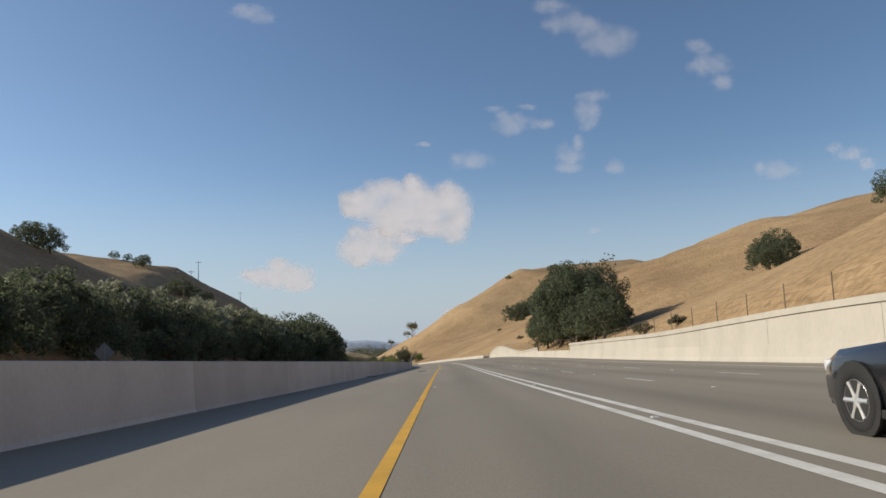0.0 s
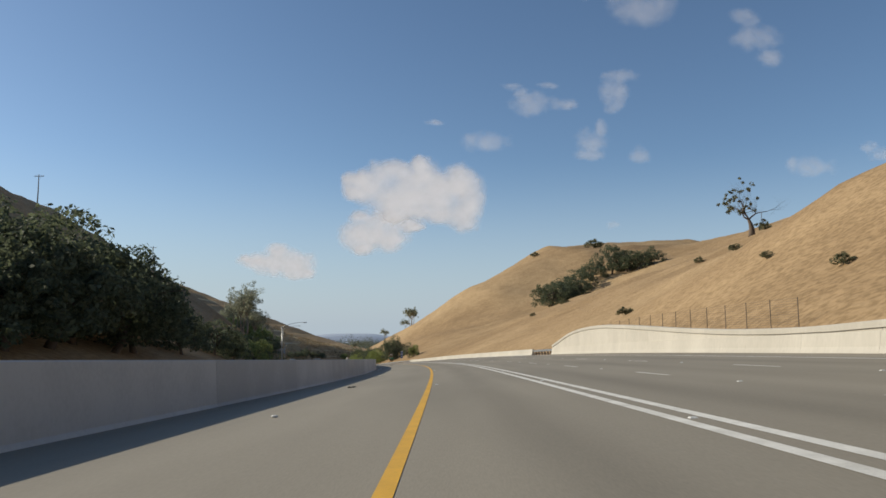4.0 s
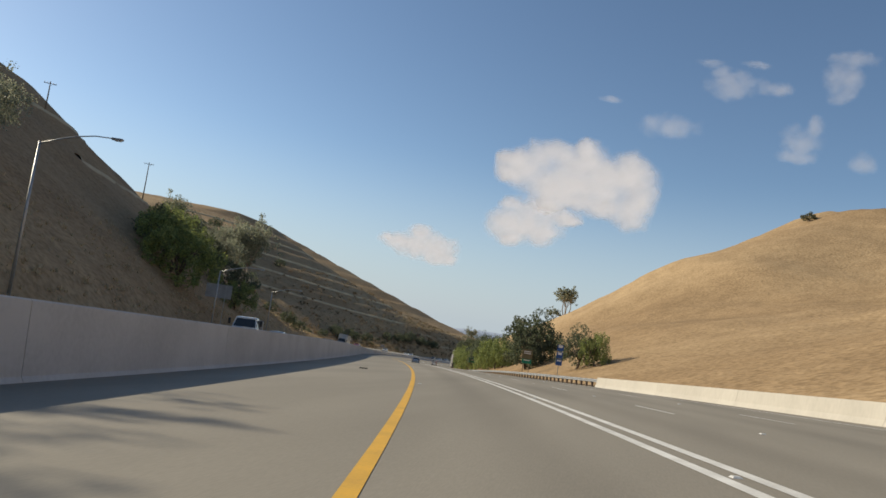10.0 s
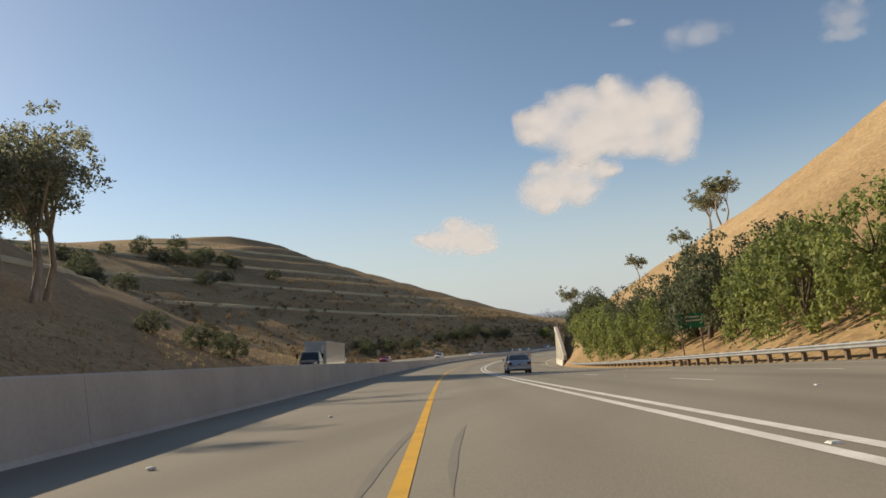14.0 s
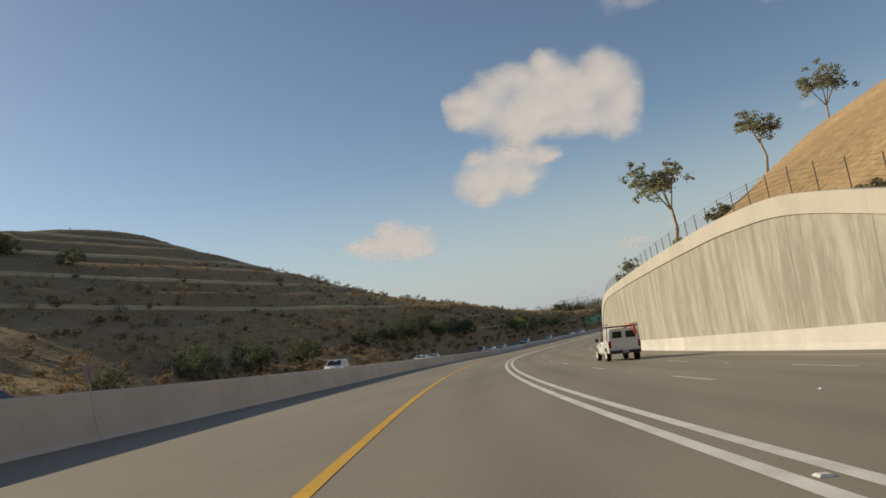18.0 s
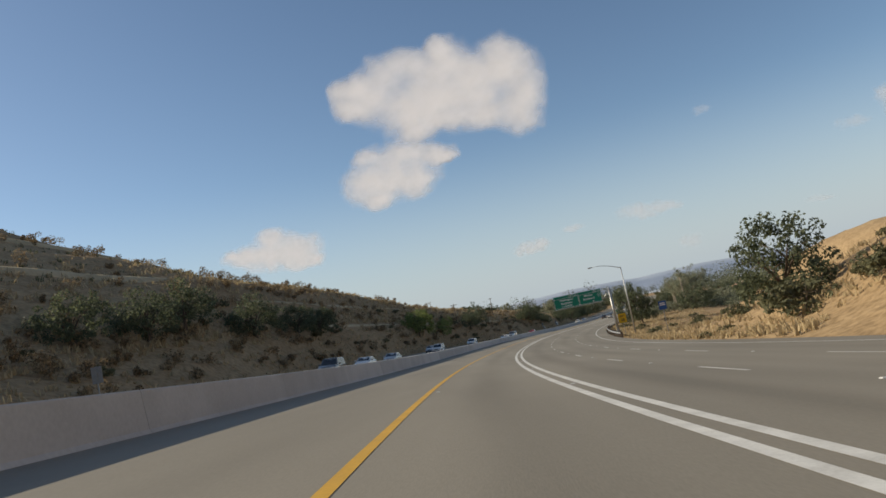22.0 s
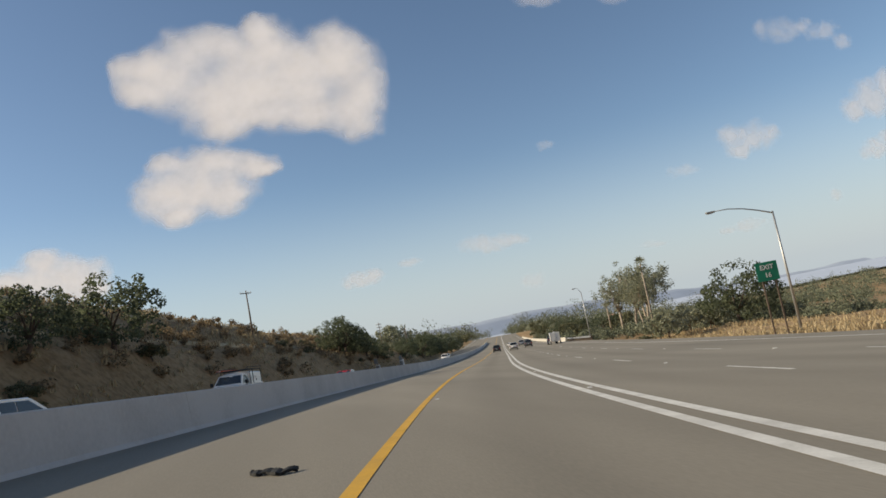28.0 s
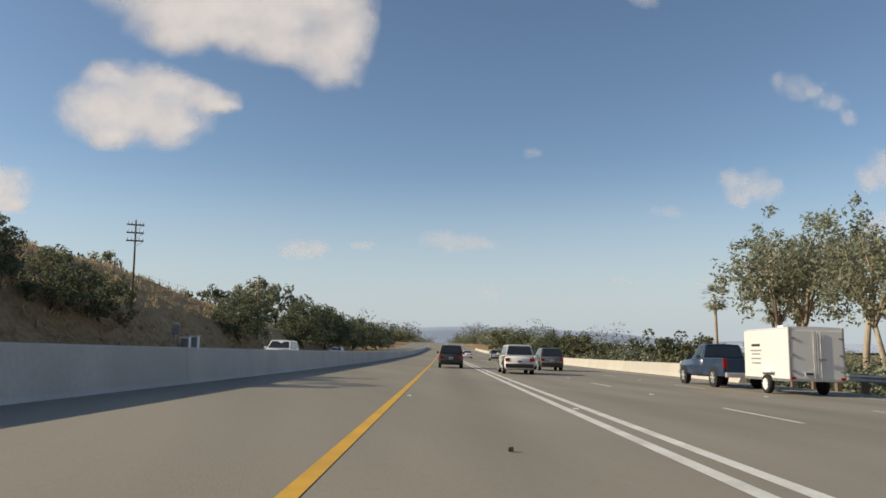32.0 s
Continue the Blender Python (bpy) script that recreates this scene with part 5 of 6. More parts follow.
def car(name, label, colour, L, W, belt, top, cabin, hood, wheel_r, clear=0.24, tail=None, deck=None, steel=False):
    """A road car, facing +y. cabin: y of the rear base, rear roof, front roof and front base."""
    v = tagged(new(name), label, "car", "vehicles on the freeway")
    c = PAINTS[colour]
    hw, yb, yf = W / 2, -L / 2, L / 2
    b0, r0, r1, b1 = cabin
    deck = deck or belt
    mid = (belt + clear) / 2

    def sec(y, z0, z1, w):
        return (y, [(0, z0), (w * 0.9, z0), (w * 0.985, z0 + 0.12), (w, mid), (w * 0.97, z1 - 0.1), (w * 0.9, z1), (0, z1 + 0.025)])
    body = part("body", loft([sec(yb, clear + 0.2, deck - 0.16, hw * 0.88), sec(yb + 0.12, clear + 0.06, deck - 0.04, hw * 0.96), sec(yb + 0.5, clear, deck, hw), sec(b0 + 0.1, clear, belt, hw), sec(b1 - 0.1, clear, belt, hw),
                              sec(b1 + 0.25, clear, hood + 0.03, hw * 0.99), sec(yf - 0.45, clear, hood - 0.05, hw * 0.97), sec(yf - 0.12, clear + 0.04, hood - 0.16, hw * 0.9), sec(yf, clear + 0.16, hood - 0.3, hw * 0.8)]), c, v, smooth_shade=False)
    for e in (body,):
        e.data.shade_smooth()
    greenhouse(v, c, hw, belt, top, b0, r0, r1, b1)
    wy = L / 2 - 0.9
    for x in (-1, 1):
        for y in (wy, -wy + 0.1):
            # no opening is cut: a flat dark disc stands in for its shade
            part("wheel_arch", lathe([(-0.02, wheel_r * 1.13), (0.012, wheel_r * 1.13)], 20), TRIM, v).matrix_local = Matrix.Translation((x * (hw - 0.004), y, wheel_r * 1.02))
            wheel(v, x * (hw - 0.09), y, wheel_r, 0.22, steel)
        part("tail_light", box_bm(x * (hw * 0.78), yb + 0.05, deck - 0.22, hw * 0.3, 0.14, 0.2, 0.03), RED_LENS, v)
        part("headlight", box_bm(x * (hw * 0.68), yf - 0.13, hood - 0.24, hw * 0.36, 0.2, 0.15, 0.04), CLEAR_LENS, v)
        m_ = part("mirror", box_bm(x * (hw + 0.1), b1 - 0.35, belt + 0.1, 0.2, 0.12, 0.15, 0.04), c, v)
        part("door_handle", box_bm(x * (hw + 0.005), 0.25, belt - 0.14, 0.03, 0.2, 0.035, 0.01), TRIM, v)
        part("door_handle", box_bm(x * (hw + 0.005), -0.7, belt - 0.14, 0.03, 0.2, 0.035, 0.01), TRIM, v)
        part("sill", box_bm(x * (hw - 0.03), 0, clear + 0.04, 0.08, L - 2.6, 0.1, 0.02), TRIM, v)
    part("rear_bumper", box_bm(0, yb + 0.04, clear + 0.24, W * 0.9, 0.16, 0.24, 0.05), TRIM if top > 1.6 else c, v)
    part("front_bumper", box_bm(0, yf - 0.06, clear + 0.16, W * 0.8, 0.18, 0.2, 0.05), TRIM, v)
    part("grille", box_bm(0, yf - 0.03, hood - 0.34, W * 0.4, 0.08, 0.14, 0.02), TRIM, v)
    p = part("number_plate", box_bm(0, yb - 0.02, clear + 0.5, 0.31, 0.02, 0.16, 0.005), PLATE, v)
    part("plate_bar", box_bm(0, yb - 0.033, clear + 0.5, 0.24, 0.006, 0.07), TRIM, p)
    return v


def put(v, s, d, back=False):
    v.matrix_world = spot(s, d, 0.0, 180 if back else 0, True)
    return v


def suv(label, colour, s, d, back=False, size=1.0):
    v = car("suv", label, colour, 4.55 * size, 1.86, 1.08, 1.76, (-2.15 * size, -1.85 * size, 0.45, 1.15), 1.08, 0.36, 0.26)
    return put(v, s, d, back)


def sedan(label, colour, s, d, back=False):
    v = car("sedan", label, colour, 4.75, 1.82, 0.96, 1.44, (-1.75, -0.95, 0.35, 1.2), 0.92, 0.33, 0.2, deck=0.98)
    return put(v, s, d, back)


def pickup(label, colour, s, d, back=False, shell=False, steel=False):
    """A pickup truck with an open bed, or with a camper shell and a ladder rack."""
    v = tagged(new("pickup_truck"), label, "pickup", "vehicles on the freeway")
    c = PAINTS[colour]
    hw, belt, top = 0.99, 1.22, 1.9

    def sec(y, z0, z1, w):
        return (y, [(0, z0), (w * 0.92, z0), (w, z0 + 0.14), (w, 0.8), (w * 0.98, z1 - 0.08), (w * 0.93, z1), (0, z1 + 0.02)])
    part("body", loft([sec(-0.52, 0.42, belt, hw), sec(0.9, 0.42, belt, hw), sec(1.25, 0.42, 1.17, hw), sec(2.45, 0.42, 1.1, hw * 0.97), sec(2.72, 0.46, 1.0, hw * 0.92), sec(2.8, 0.55, 0.9, hw * 0.85)]), c, v, smooth_shade=True)
    greenhouse(v, c, hw, belt, top, -0.5, -0.38, 0.35, 0.98, (0.42,) if not shell else (0.16,))
    for x in (-1, 1):
        part("bed_side", box_bm(x * (hw - 0.045), -1.7, 0.87, 0.09, 2.3, 0.76, 0.03), c, v)
        for y in (1.95, -1.75):
            # dark disc on the uncut side imitates the shaded wheel opening
            part("wheel_arch", lathe([(-0.02, 0.46), (0.012, 0.46)], 20), TRIM, v).matrix_local = Matrix.Translation((x * (hw + 0.002), y, 0.41))
            wheel(v, x * (hw - 0.1), y, 0.41, 0.27, steel)
        part("tail_light", box_bm(x * (hw - 0.09), -2.84, 1.02, 0.17, 0.07, 0.42, 0.02), RED_LENS, v)
        part("headlight", box_bm(x * 0.72, 2.68, 0.95, 0.34, 0.16, 0.22, 0.04), CLEAR_LENS, v)
        part("mirror", box_bm(x * (hw + 0.13), 0.72, belt + 0.14, 0.2, 0.12, 0.24, 0.04), TRIM, v)
        part("door_handle", box_bm(x * (hw + 0.006), -0.2, belt - 0.16, 0.03, 0.2, 0.04, 0.01), TRIM, v)
    part("bed_floor", box_bm(0, -1.7, 0.62, 1.8, 2.3, 0.06), TRIM, v)
    part("tailgate", box_bm(0, -2.83, 0.87, 1.76, 0.08, 0.72, 0.02), c, v)
    part("rear_bumper", box_bm(0, -2.95, 0.55, 1.86, 0.2, 0.2, 0.04), CHROME if not shell else TRIM, v)
    part("front_bumper", box_bm(0, 2.78, 0.6, 1.86, 0.16, 0.22, 0.05), CHROME, v)
    part("grille", box_bm(0, 2.76, 0.93, 0.95, 0.08, 0.28, 0.03), TRIM, v)
    p = part("number_plate", box_bm(0, -3.06, 0.58, 0.31, 0.02, 0.16, 0.004), PLATE, v)
    part("plate_bar", box_bm(0, -3.073, 0.58, 0.24, 0.006, 0.07), TRIM, p)
    if shell:
        sh = part("camper_shell", loft([(-2.86, [(0, 1.23), (0.95, 1.23), (0.84, 1.88), (0.76, 1.95), (0, 1.99)]), (-0.56, [(0, 1.23), (0.95, 1.23), (0.86, 1.92), (0.78, 1.99), (0, 2.03)])]), c, v)
        for x in (-1, 1):
            quad_part("shell_door", [(x * 0.945, -2.7, 1.32), (x * 0.945, -0.75, 1.32), (x * 0.885, -0.75, 1.78), (x * 0.885, -2.7, 1.78)], c, sh, 0.02)
            part("latch", box_bm(x * 0.95, -1.7, 1.42, 0.03, 0.1, 0.1, 0.01), TRIM, sh)
            quad_part("rear_window", [(x * 0.12, -2.875, 1.4), (x * 0.72, -2.875, 1.4), (x * 0.66, -2.868, 1.8), (x * 0.12, -2.868, 1.8)], AUTO_GLASS, sh, 0.02)
            for y in (-2.6, -1.0, -0.45):
                part("rack_post", tube_bm(((x * 1.0, y, 1.2), (x * 0.94, y, 2.12)), 0.025, 6), TRIM, v)
            part("rack_rail", tube_bm(((x * 0.94, -2.85, 2.12), (x * 0.94, 0.2, 2.12), (x * 0.7, 1.0, 2.02)), 0.028, 6), TRIM, v)
            part("rack_rail", tube_bm(((x * 0.94, -2.85, 2.26), (x * 0.94, -0.2, 2.26), (x * 0.94, 0.2, 2.12)), 0.022, 6), TRIM, v)
            for k, zz in enumerate((1.0, 0.9)):
                part("text_bar", box_bm(x * (hw + 0.012), 0.3, zz, 0.006, 0.42 - 0.1 * k, 0.045), SIGN_BACK, v)
            bm = bmesh.new()
            bmesh.ops.create_cone(bm, cap_ends=True, segments=7, radius1=0.16, radius2=0.16, depth=0.006, matrix=Matrix.Translation((x * (hw + 0.012), 0.3, 1.12)) @ Matrix.Rotation(radians(90), 4, "Y"))
            part("door_emblem", bm, WOOD, v)
            part("text_bar", box_bm(x * 0.925, -1.45, 1.6, 0.02, 0.62, 0.09), SIGN_BACK, sh)
        for y in (-2.6, -1.7, -0.6, 0.2):
            part("rack_bar", tube_bm(((-0.94, y, 2.12), (0.94, y, 2.12)), 0.022, 6), TRIM, v)
        lad = part("ladder", tube_bm(((0.5, -3.2, 2.18), (0.5, 0.6, 2.18)), 0.03, 5), ORANGE, v, "orange fibreglass ladder")
        part("ladder_rail", tube_bm(((0.8, -3.2, 2.18), (0.8, 0.6, 2.18)), 0.03, 5), ORANGE, lad)
        for k in range(11):
            part("rung", tube_bm(((0.5, -3.1 + k * 0.35, 2.18), (0.8, -3.1 + k * 0.35, 2.18)), 0.017, 5), SIGN_WHITE, lad)
        part("warning_flag", box_bm(0.66, -3.05, 1.85, 0.16, 0.1, 0.6, 0.03), ORANGE, v)
    return put(v, s, d, back)


def cargo_trailer(s, d):
    v = tagged(new("cargo_trailer"), "white enclosed cargo trailer with double rear doors", "trailer", "vehicles on the freeway")
    w, n = PAINTS["white"], 0
    part("box", loft([(-1.8, [(0, 0.5), (0.95, 0.5), (0.95, 2.28), (0.86, 2.36), (0, 2.38)]), (1.75, [(0, 0.5), (0.95, 0.5), (0.95, 2.28), (0.86, 2.36), (0, 2.38)]), (2.0, [(0, 0.5), (0.8, 0.5), (0.8, 2.2), (0.7, 2.28), (0, 2.3)])]), w, v)
    for x in (-1, 1):
        dr = part("rear_door", box_bm(x * 0.455, -1.82, 1.4, 0.88, 0.04, 1.66, 0.012), w, v)
        for z in (0.85, 1.4, 1.98):
            part("hinge", box_bm(x * 0.84, -1.86, z, 0.16, 0.03, 0.05, 0.008), GALV, dr)
        part("lock_bar", tube_bm(((x * 0.12, -1.87, 0.62), (x * 0.12, -1.87, 2.2)), 0.016, 6), GALV, dr)
        part("rail_trim", box_bm(x * 0.955, 0.0, 0.52, 0.03, 3.6, 0.1, 0.008), GALV, v)
        part("corner_trim", box_bm(x * 0.93, -1.82, 1.42, 0.06, 0.06, 1.86, 0.012), GALV, v)
        part("fender", box_bm(x * 1.02, -0.25, 0.78, 0.26, 0.95, 0.06, 0.025), PAINTS["white"], v)
        wheel(v, x * 1.0, -0.25, 0.34, 0.2, True)
        part("tail_light", box_bm(x * 0.86, -1.86, 0.6, 0.16, 0.04, 0.09, 0.01), RED_LENS, v)
        for k, (z, l) in enumerate(((1.75, 0.7), (1.55, 0.9), (1.42, 0.7), (1.25, 0.8), (1.08, 0.75))):
            part("text_bar", box_bm(x * 0.956, 0.75, z, 0.006, l, 0.05 if k else 0.09), SIGN_BACK if k else TRIM, v)
    part("handle", box_bm(0.14, -1.9, 1.25, 0.3, 0.03, 0.06, 0.01), GALV, v)
    p = part("number_plate", box_bm(-0.3, -1.86, 0.75, 0.31, 0.02, 0.16, 0.004), PLATE, v)
    part("plate_bar", box_bm(-0.3, -1.875, 0.75, 0.24, 0.006, 0.07), TRIM, p)
    part("roof_vent", box_bm(0.0, 0.3, 2.44, 0.42, 0.42, 0.14, 0.03), SIGN_WHITE, v)
    part("hitch", tube_bm(((-0.6, 2.0, 0.52), (0, 3.0, 0.5)), 0.05, 6, tube_bm(((0.6, 2.0, 0.52), (0, 3.0, 0.5)), 0.05, 6)), TRIM, v)
    return put(v, s, d)


def work_truck(label, s, d, back, cargo):
    """A medium truck: a bonneted cab with a flat bed or a box behind it."""
    v = tagged(new("truck"), label, "truck", "vehicles on the freeway")
    c = PAINTS["white"] if cargo == "flat" else PAINTS["grey"]
    long_ = 5.0 if cargo == "flat" else 12.0
    part("bonnet", loft([(1.1, [(0, 0.8), (0.95, 0.8), (0.95, 1.5), (0.8, 1.7), (0, 1.75)]), (2.5, [(0, 0.8), (0.85, 0.8), (0.8, 1.35), (0.65, 1.5), (0, 1.55)])], 0.04), c, v)
    part("cab_base", box_bm(0, 0.3, 1.15, 2.2, 1.8, 0.9, 0.06), c, v)
    greenhouse(v, c, 1.12, 1.6, 2.6, -0.6, -0.55, 0.75, 1.2, (0.2,))
    part("chassis", box_bm(0, -long_ / 2 + 0.6, 0.78, 0.9, long_ + 3.2, 0.24, 0.02), TRIM, v)
    part("front_bumper", box_bm(0, 2.55, 0.62, 2.1, 0.2, 0.3, 0.05), CHROME, v)
    part("grille", box_bm(0, 2.5, 1.15, 1.0, 0.1, 0.5, 0.03), TRIM, v)
    ax = (1.7, -long_ + 1.0) if cargo == "flat" else (1.7, -1.4, -long_ + 0.2, -long_ + 1.4)
    for x in (-1, 1):
        for y in ax:
            wheel(v, x * 0.98, y, 0.48, 0.3, True)
        part("headlight", box_bm(x * 0.75, 2.48, 1.15, 0.3, 0.14, 0.22, 0.04), CLEAR_LENS, v)
        part("mirror", box_bm(x * 1.35, 1.0, 2.1, 0.22, 0.1, 0.5, 0.03), TRIM, v)
    if cargo == "flat":
        part("bed", box_bm(0, -long_ / 2 - 0.7, 1.02, 2.4, long_ - 0.6, 0.14, 0.02), WOOD, v)
        part("headboard", box_bm(0, -0.85, 1.75, 2.4, 0.1, 1.4, 0.02), SIGN_BACK, v)
        part("load", box_bm(0, -3.0, 1.3, 1.7, 2.2, 0.42, 0.1), SIGN_WHITE, v)
    else:
        part("box", box_bm(0, -long_ / 2 - 1.2, 2.35, 2.5, long_ - 0.8, 2.7, 0.03), PAINTS["silver"], v)
        for x in (-1, 1):
            part("exhaust", tube_bm(((x * 0.95, -0.8, 1.0), (x * 0.95, -0.8, 3.2)), 0.08, 8), CHROME, v)
    return put(v, s, d, back)


put(car("crossover", "black crossover car with chrome wheels on the freeway", "black", 4.75, 1.86, 1.02, 1.58, (-2.15, -1.5, -0.05, 0.62), 1.0, 0.385, 0.22), 6.45, 6.2)
suv("dark grey compact SUV ahead on the carpool lane", "charcoal", 1003, 1.75, size=0.93)
# full-size SUV body stands in for a white pickup with a camper shell
suv("white full-size SUV seen from behind", "white", 991.5, 5.7, size=1.08)
suv("grey SUV seen from behind", "grey", 1004, 9.6)
pickup("white work pickup with camper shell and ladder rack", "white", 579.3, 10.9, shell=True, steel=True)
pickup("dark blue pickup truck towing a trailer", "blue", 979.4, 13.8)
cargo_trailer(973.2, 14.0)
suv("silver SUV far ahead on the freeway", "silver", 1060, 9.5)
sedan("white sedan far ahead on the freeway", "white", 1085, 5.9)
sedan("grey sedan far ahead on the freeway", "grey", 1110, 13.2)
sedan("silver sedan in the next lane", "silver", 470, 5.9)
# the opposite lanes
work_truck("white flatbed work truck in the opposite lanes", 358, -14.4, True, "flat")
suv("silver SUV in the opposite lanes", "silver", 374, -14.3, True)
work_truck("grey semi truck with a pale box trailer", 489, -14.5, True, "box")
for k, (s, d, kind, colour) in enumerate(((104, -14.2, "sedan", "silver"), (134, -11.0, "sedan", "grey"), (262, -14.4, "suv", "white"), (290, -18.1, "sedan", "silver"), (400, -10.8, "suv", "charcoal"), (416, -14.4, "sedan", "silver"),
                                          (452, -10.8, "sedan", "white"), (520, -18.0, "suv", "grey"), (606, -14.3, "suv", "white"), (560, -18, "sedan", "red"), (640, -10.9, "sedan", "white"), (668, -14.4, "sedan", "silver"),
                                          (719, -14.3, "suv", "grey"), (733, -14.3, "sedan", "white"), (748, -14.3, "sedan", "silver"), (783, -14.2, "suv", "white"), (794, -18.0, "sedan", "silver"), (820, -14.4, "suv", "white"),
                                          (846, -10.9, "sedan", "white"), (905, -14.3, "sedan", "red"), (1000, -11, "suv", "white"), (1050, -14.4, "sedan", "silver"), (30, -14.2, "sedan", "white"), (330, -18, "suv", "grey"))):
    label = {"sedan": "%s sedan car in the opposite lanes", "suv": "%s SUV in the opposite lanes"}[kind] % colour
    (sedan if kind == "sedan" else suv)(label, colour, s, d, True)
pickup("white pickup with a ladder rack in the opposite lanes", "white", 873, -14.3, True, True)
# ---------------- scraps and marks on the road ----------------
def tyre_scrap(s, d, size, seed):
    r = np.random.RandomState(seed)
    g = bmesh.new()
    n = 9
    rows_ = []
    for k in range(n):
        x = (k / (n - 1) - 0.5) * size
        z = 0.03 + 0.05 * abs(math.sin(k * 1.1 + seed)) * size
        w = (0.09 * (1 - abs(k / (n - 1) - 0.5)) + 0.03 * r.uniform()) * min(1, size * 2.2)
        y = 0.08 * math.sin(k * 0.9 + seed) * min(1, size * 2.2)
        rows_.append([g.verts.new((x, y - w, z)), g.verts.new((x, y + w, z + 0.02)), g.verts.new((x, y + w, z - 0.012)), g.verts.new((x, y - w, z - 0.03))])
    for a, b in zip(rows_, rows_[1:]):
        for k in range(4):
            g.faces.new((a[k], a[(k + 1) % 4], b[(k + 1) % 4], b[k]))
    g.faces.new(rows_[0][::-1])
    g.faces.new(rows_[-1])
    o = part("tyre_scrap", g, TYRE)
    tagged(o, "torn black strip of tyre lying on the shoulder", "debris", "scraps on the road")
    o.matrix_world = spot(s, d, 0.0, r.uniform(-60, 60), True)


for k, (s, d, z) in enumerate(((63.7, -5.8, 1.1), (76.6, -1.7, 0.8), (266, -2.2, 0.6), (333.7, -2.66, 0.45), (836.9, -1.1, 0.4), (837.0, -1.32, 0.3), (149, -3.4, 0.4), (955.2, 1.9, 0.07))):
    tyre_scrap(s, d, z, 3 + k)
LITTER = mat("white_litter", (0.75, 0.74, 0.7), (0.6, 0.59, 0.56), 0.8, scale=9, fine=40, bump=0.1)
for k, (s, d, z) in enumerate(((430.8, -2.25, 0.06), (133.5, -3.1, 0.08), (204, -5.7, 0.12), (211, -5.6, 0.12), (423.6, -3.4, 0.07), (66, -5.65, 0.1))):
    bm = bmesh.new()
    bmesh.ops.create_icosphere(bm, subdivisions=2, radius=z, matrix=Matrix.Translation((0, 0, z * 0.4)) @ Matrix.Diagonal((1, 0.7, 0.45, 1)))
    for v in bm.verts:
        v.co *= 1 + 0.35 * noise.noise(v.co * 9 + Vector((k, 0, 0)))
    o = tagged(part("paper_litter", bm, LITTER), "crumpled white litter on the shoulder", "litter", "scraps on the road")
    o.matrix_world = spot(s, d, 0.0, 0, True)
SKID = mat("tyre_mark", (0.225, 0.205, 0.17), (0.18, 0.164, 0.137), 0.8, scale=1.2, fine=40, bump=0.1)


def tyre_mark(s0, s1, d0, bend, wide):
    sec = np.linspace(s0, s1, 26)
    mid = d0 + bend * ((sec - s0) / (s1 - s0)) ** 2
    taper = wide * np.clip(np.minimum(sec - s0, s1 - sec) / 1.5, 0.1, 1)
    pts = np.stack((at(sec, mid - taper / 2, 0.004), at(sec, mid + taper / 2, 0.004)), 1)
    ob = new("tyre_mark", grid_mesh("tyre_mark", pts, SKID))
    ob.parent = road


for s0, s1, d0, b, w in ((359, 372, -0.5, -2.2, 0.13), (419.5, 427, -0.35, 0.35, 0.11), (420, 426, 0.45, 0.3, 0.1)):
    tyre_mark(s0, s1, d0, b, w)
# darker wheel paths and patched seams along the lanes
SEAM = mat("tar_seam", (0.06, 0.057, 0.052), (0.045, 0.043, 0.04), 0.6, scale=2, fine=30, bump=0.1)
for s0, s1, d in ((560, 572, 5.9), (610, 640, 9.7), (30, 62, 15.9), (100, 150, 15.8)):
    strip("tar_seam", s0, s1, d - 0.02, d + 0.02, 0.003, SEAM, 3, road)
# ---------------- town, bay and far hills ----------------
# the air's blue haze is painted into the hills' base colour
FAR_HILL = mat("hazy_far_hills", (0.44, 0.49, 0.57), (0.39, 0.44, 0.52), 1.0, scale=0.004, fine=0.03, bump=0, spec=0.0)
# water colour lightened to stand in for haze over the distance
BAY = mat("bay_water", (0.56, 0.61, 0.69), (0.50, 0.55, 0.63), 0.6, scale=0.002, fine=0.02, bump=0.02, spec=0.5)
FAR_TREES = mat("far_tree_tops", (0.20, 0.215, 0.14), (0.10, 0.115, 0.075), 0.9, scale=0.05, fine=0.6, bump=0, island=0.6, leaf=0.15)


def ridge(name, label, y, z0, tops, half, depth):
    """A long far ridge, uneven along its crest, in the haze-tinted hill colour."""
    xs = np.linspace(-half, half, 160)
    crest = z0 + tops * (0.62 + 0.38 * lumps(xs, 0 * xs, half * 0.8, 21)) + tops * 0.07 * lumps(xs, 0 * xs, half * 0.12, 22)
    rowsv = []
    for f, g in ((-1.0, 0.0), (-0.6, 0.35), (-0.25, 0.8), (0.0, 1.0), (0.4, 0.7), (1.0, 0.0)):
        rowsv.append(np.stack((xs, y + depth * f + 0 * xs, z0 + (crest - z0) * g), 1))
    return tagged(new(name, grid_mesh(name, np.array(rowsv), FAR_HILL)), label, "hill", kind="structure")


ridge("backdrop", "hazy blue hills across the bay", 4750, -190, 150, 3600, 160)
bay = grid_mesh("water", np.array([[(x, y, -158.0) for x in np.linspace(-3500, 3800, 12)] for y in np.linspace(3300, 4700, 6)]), BAY)
tagged(new("water", bay), "pale bay water beyond the town", "water", kind="structure")


r_far = np.random.RandomState(77)


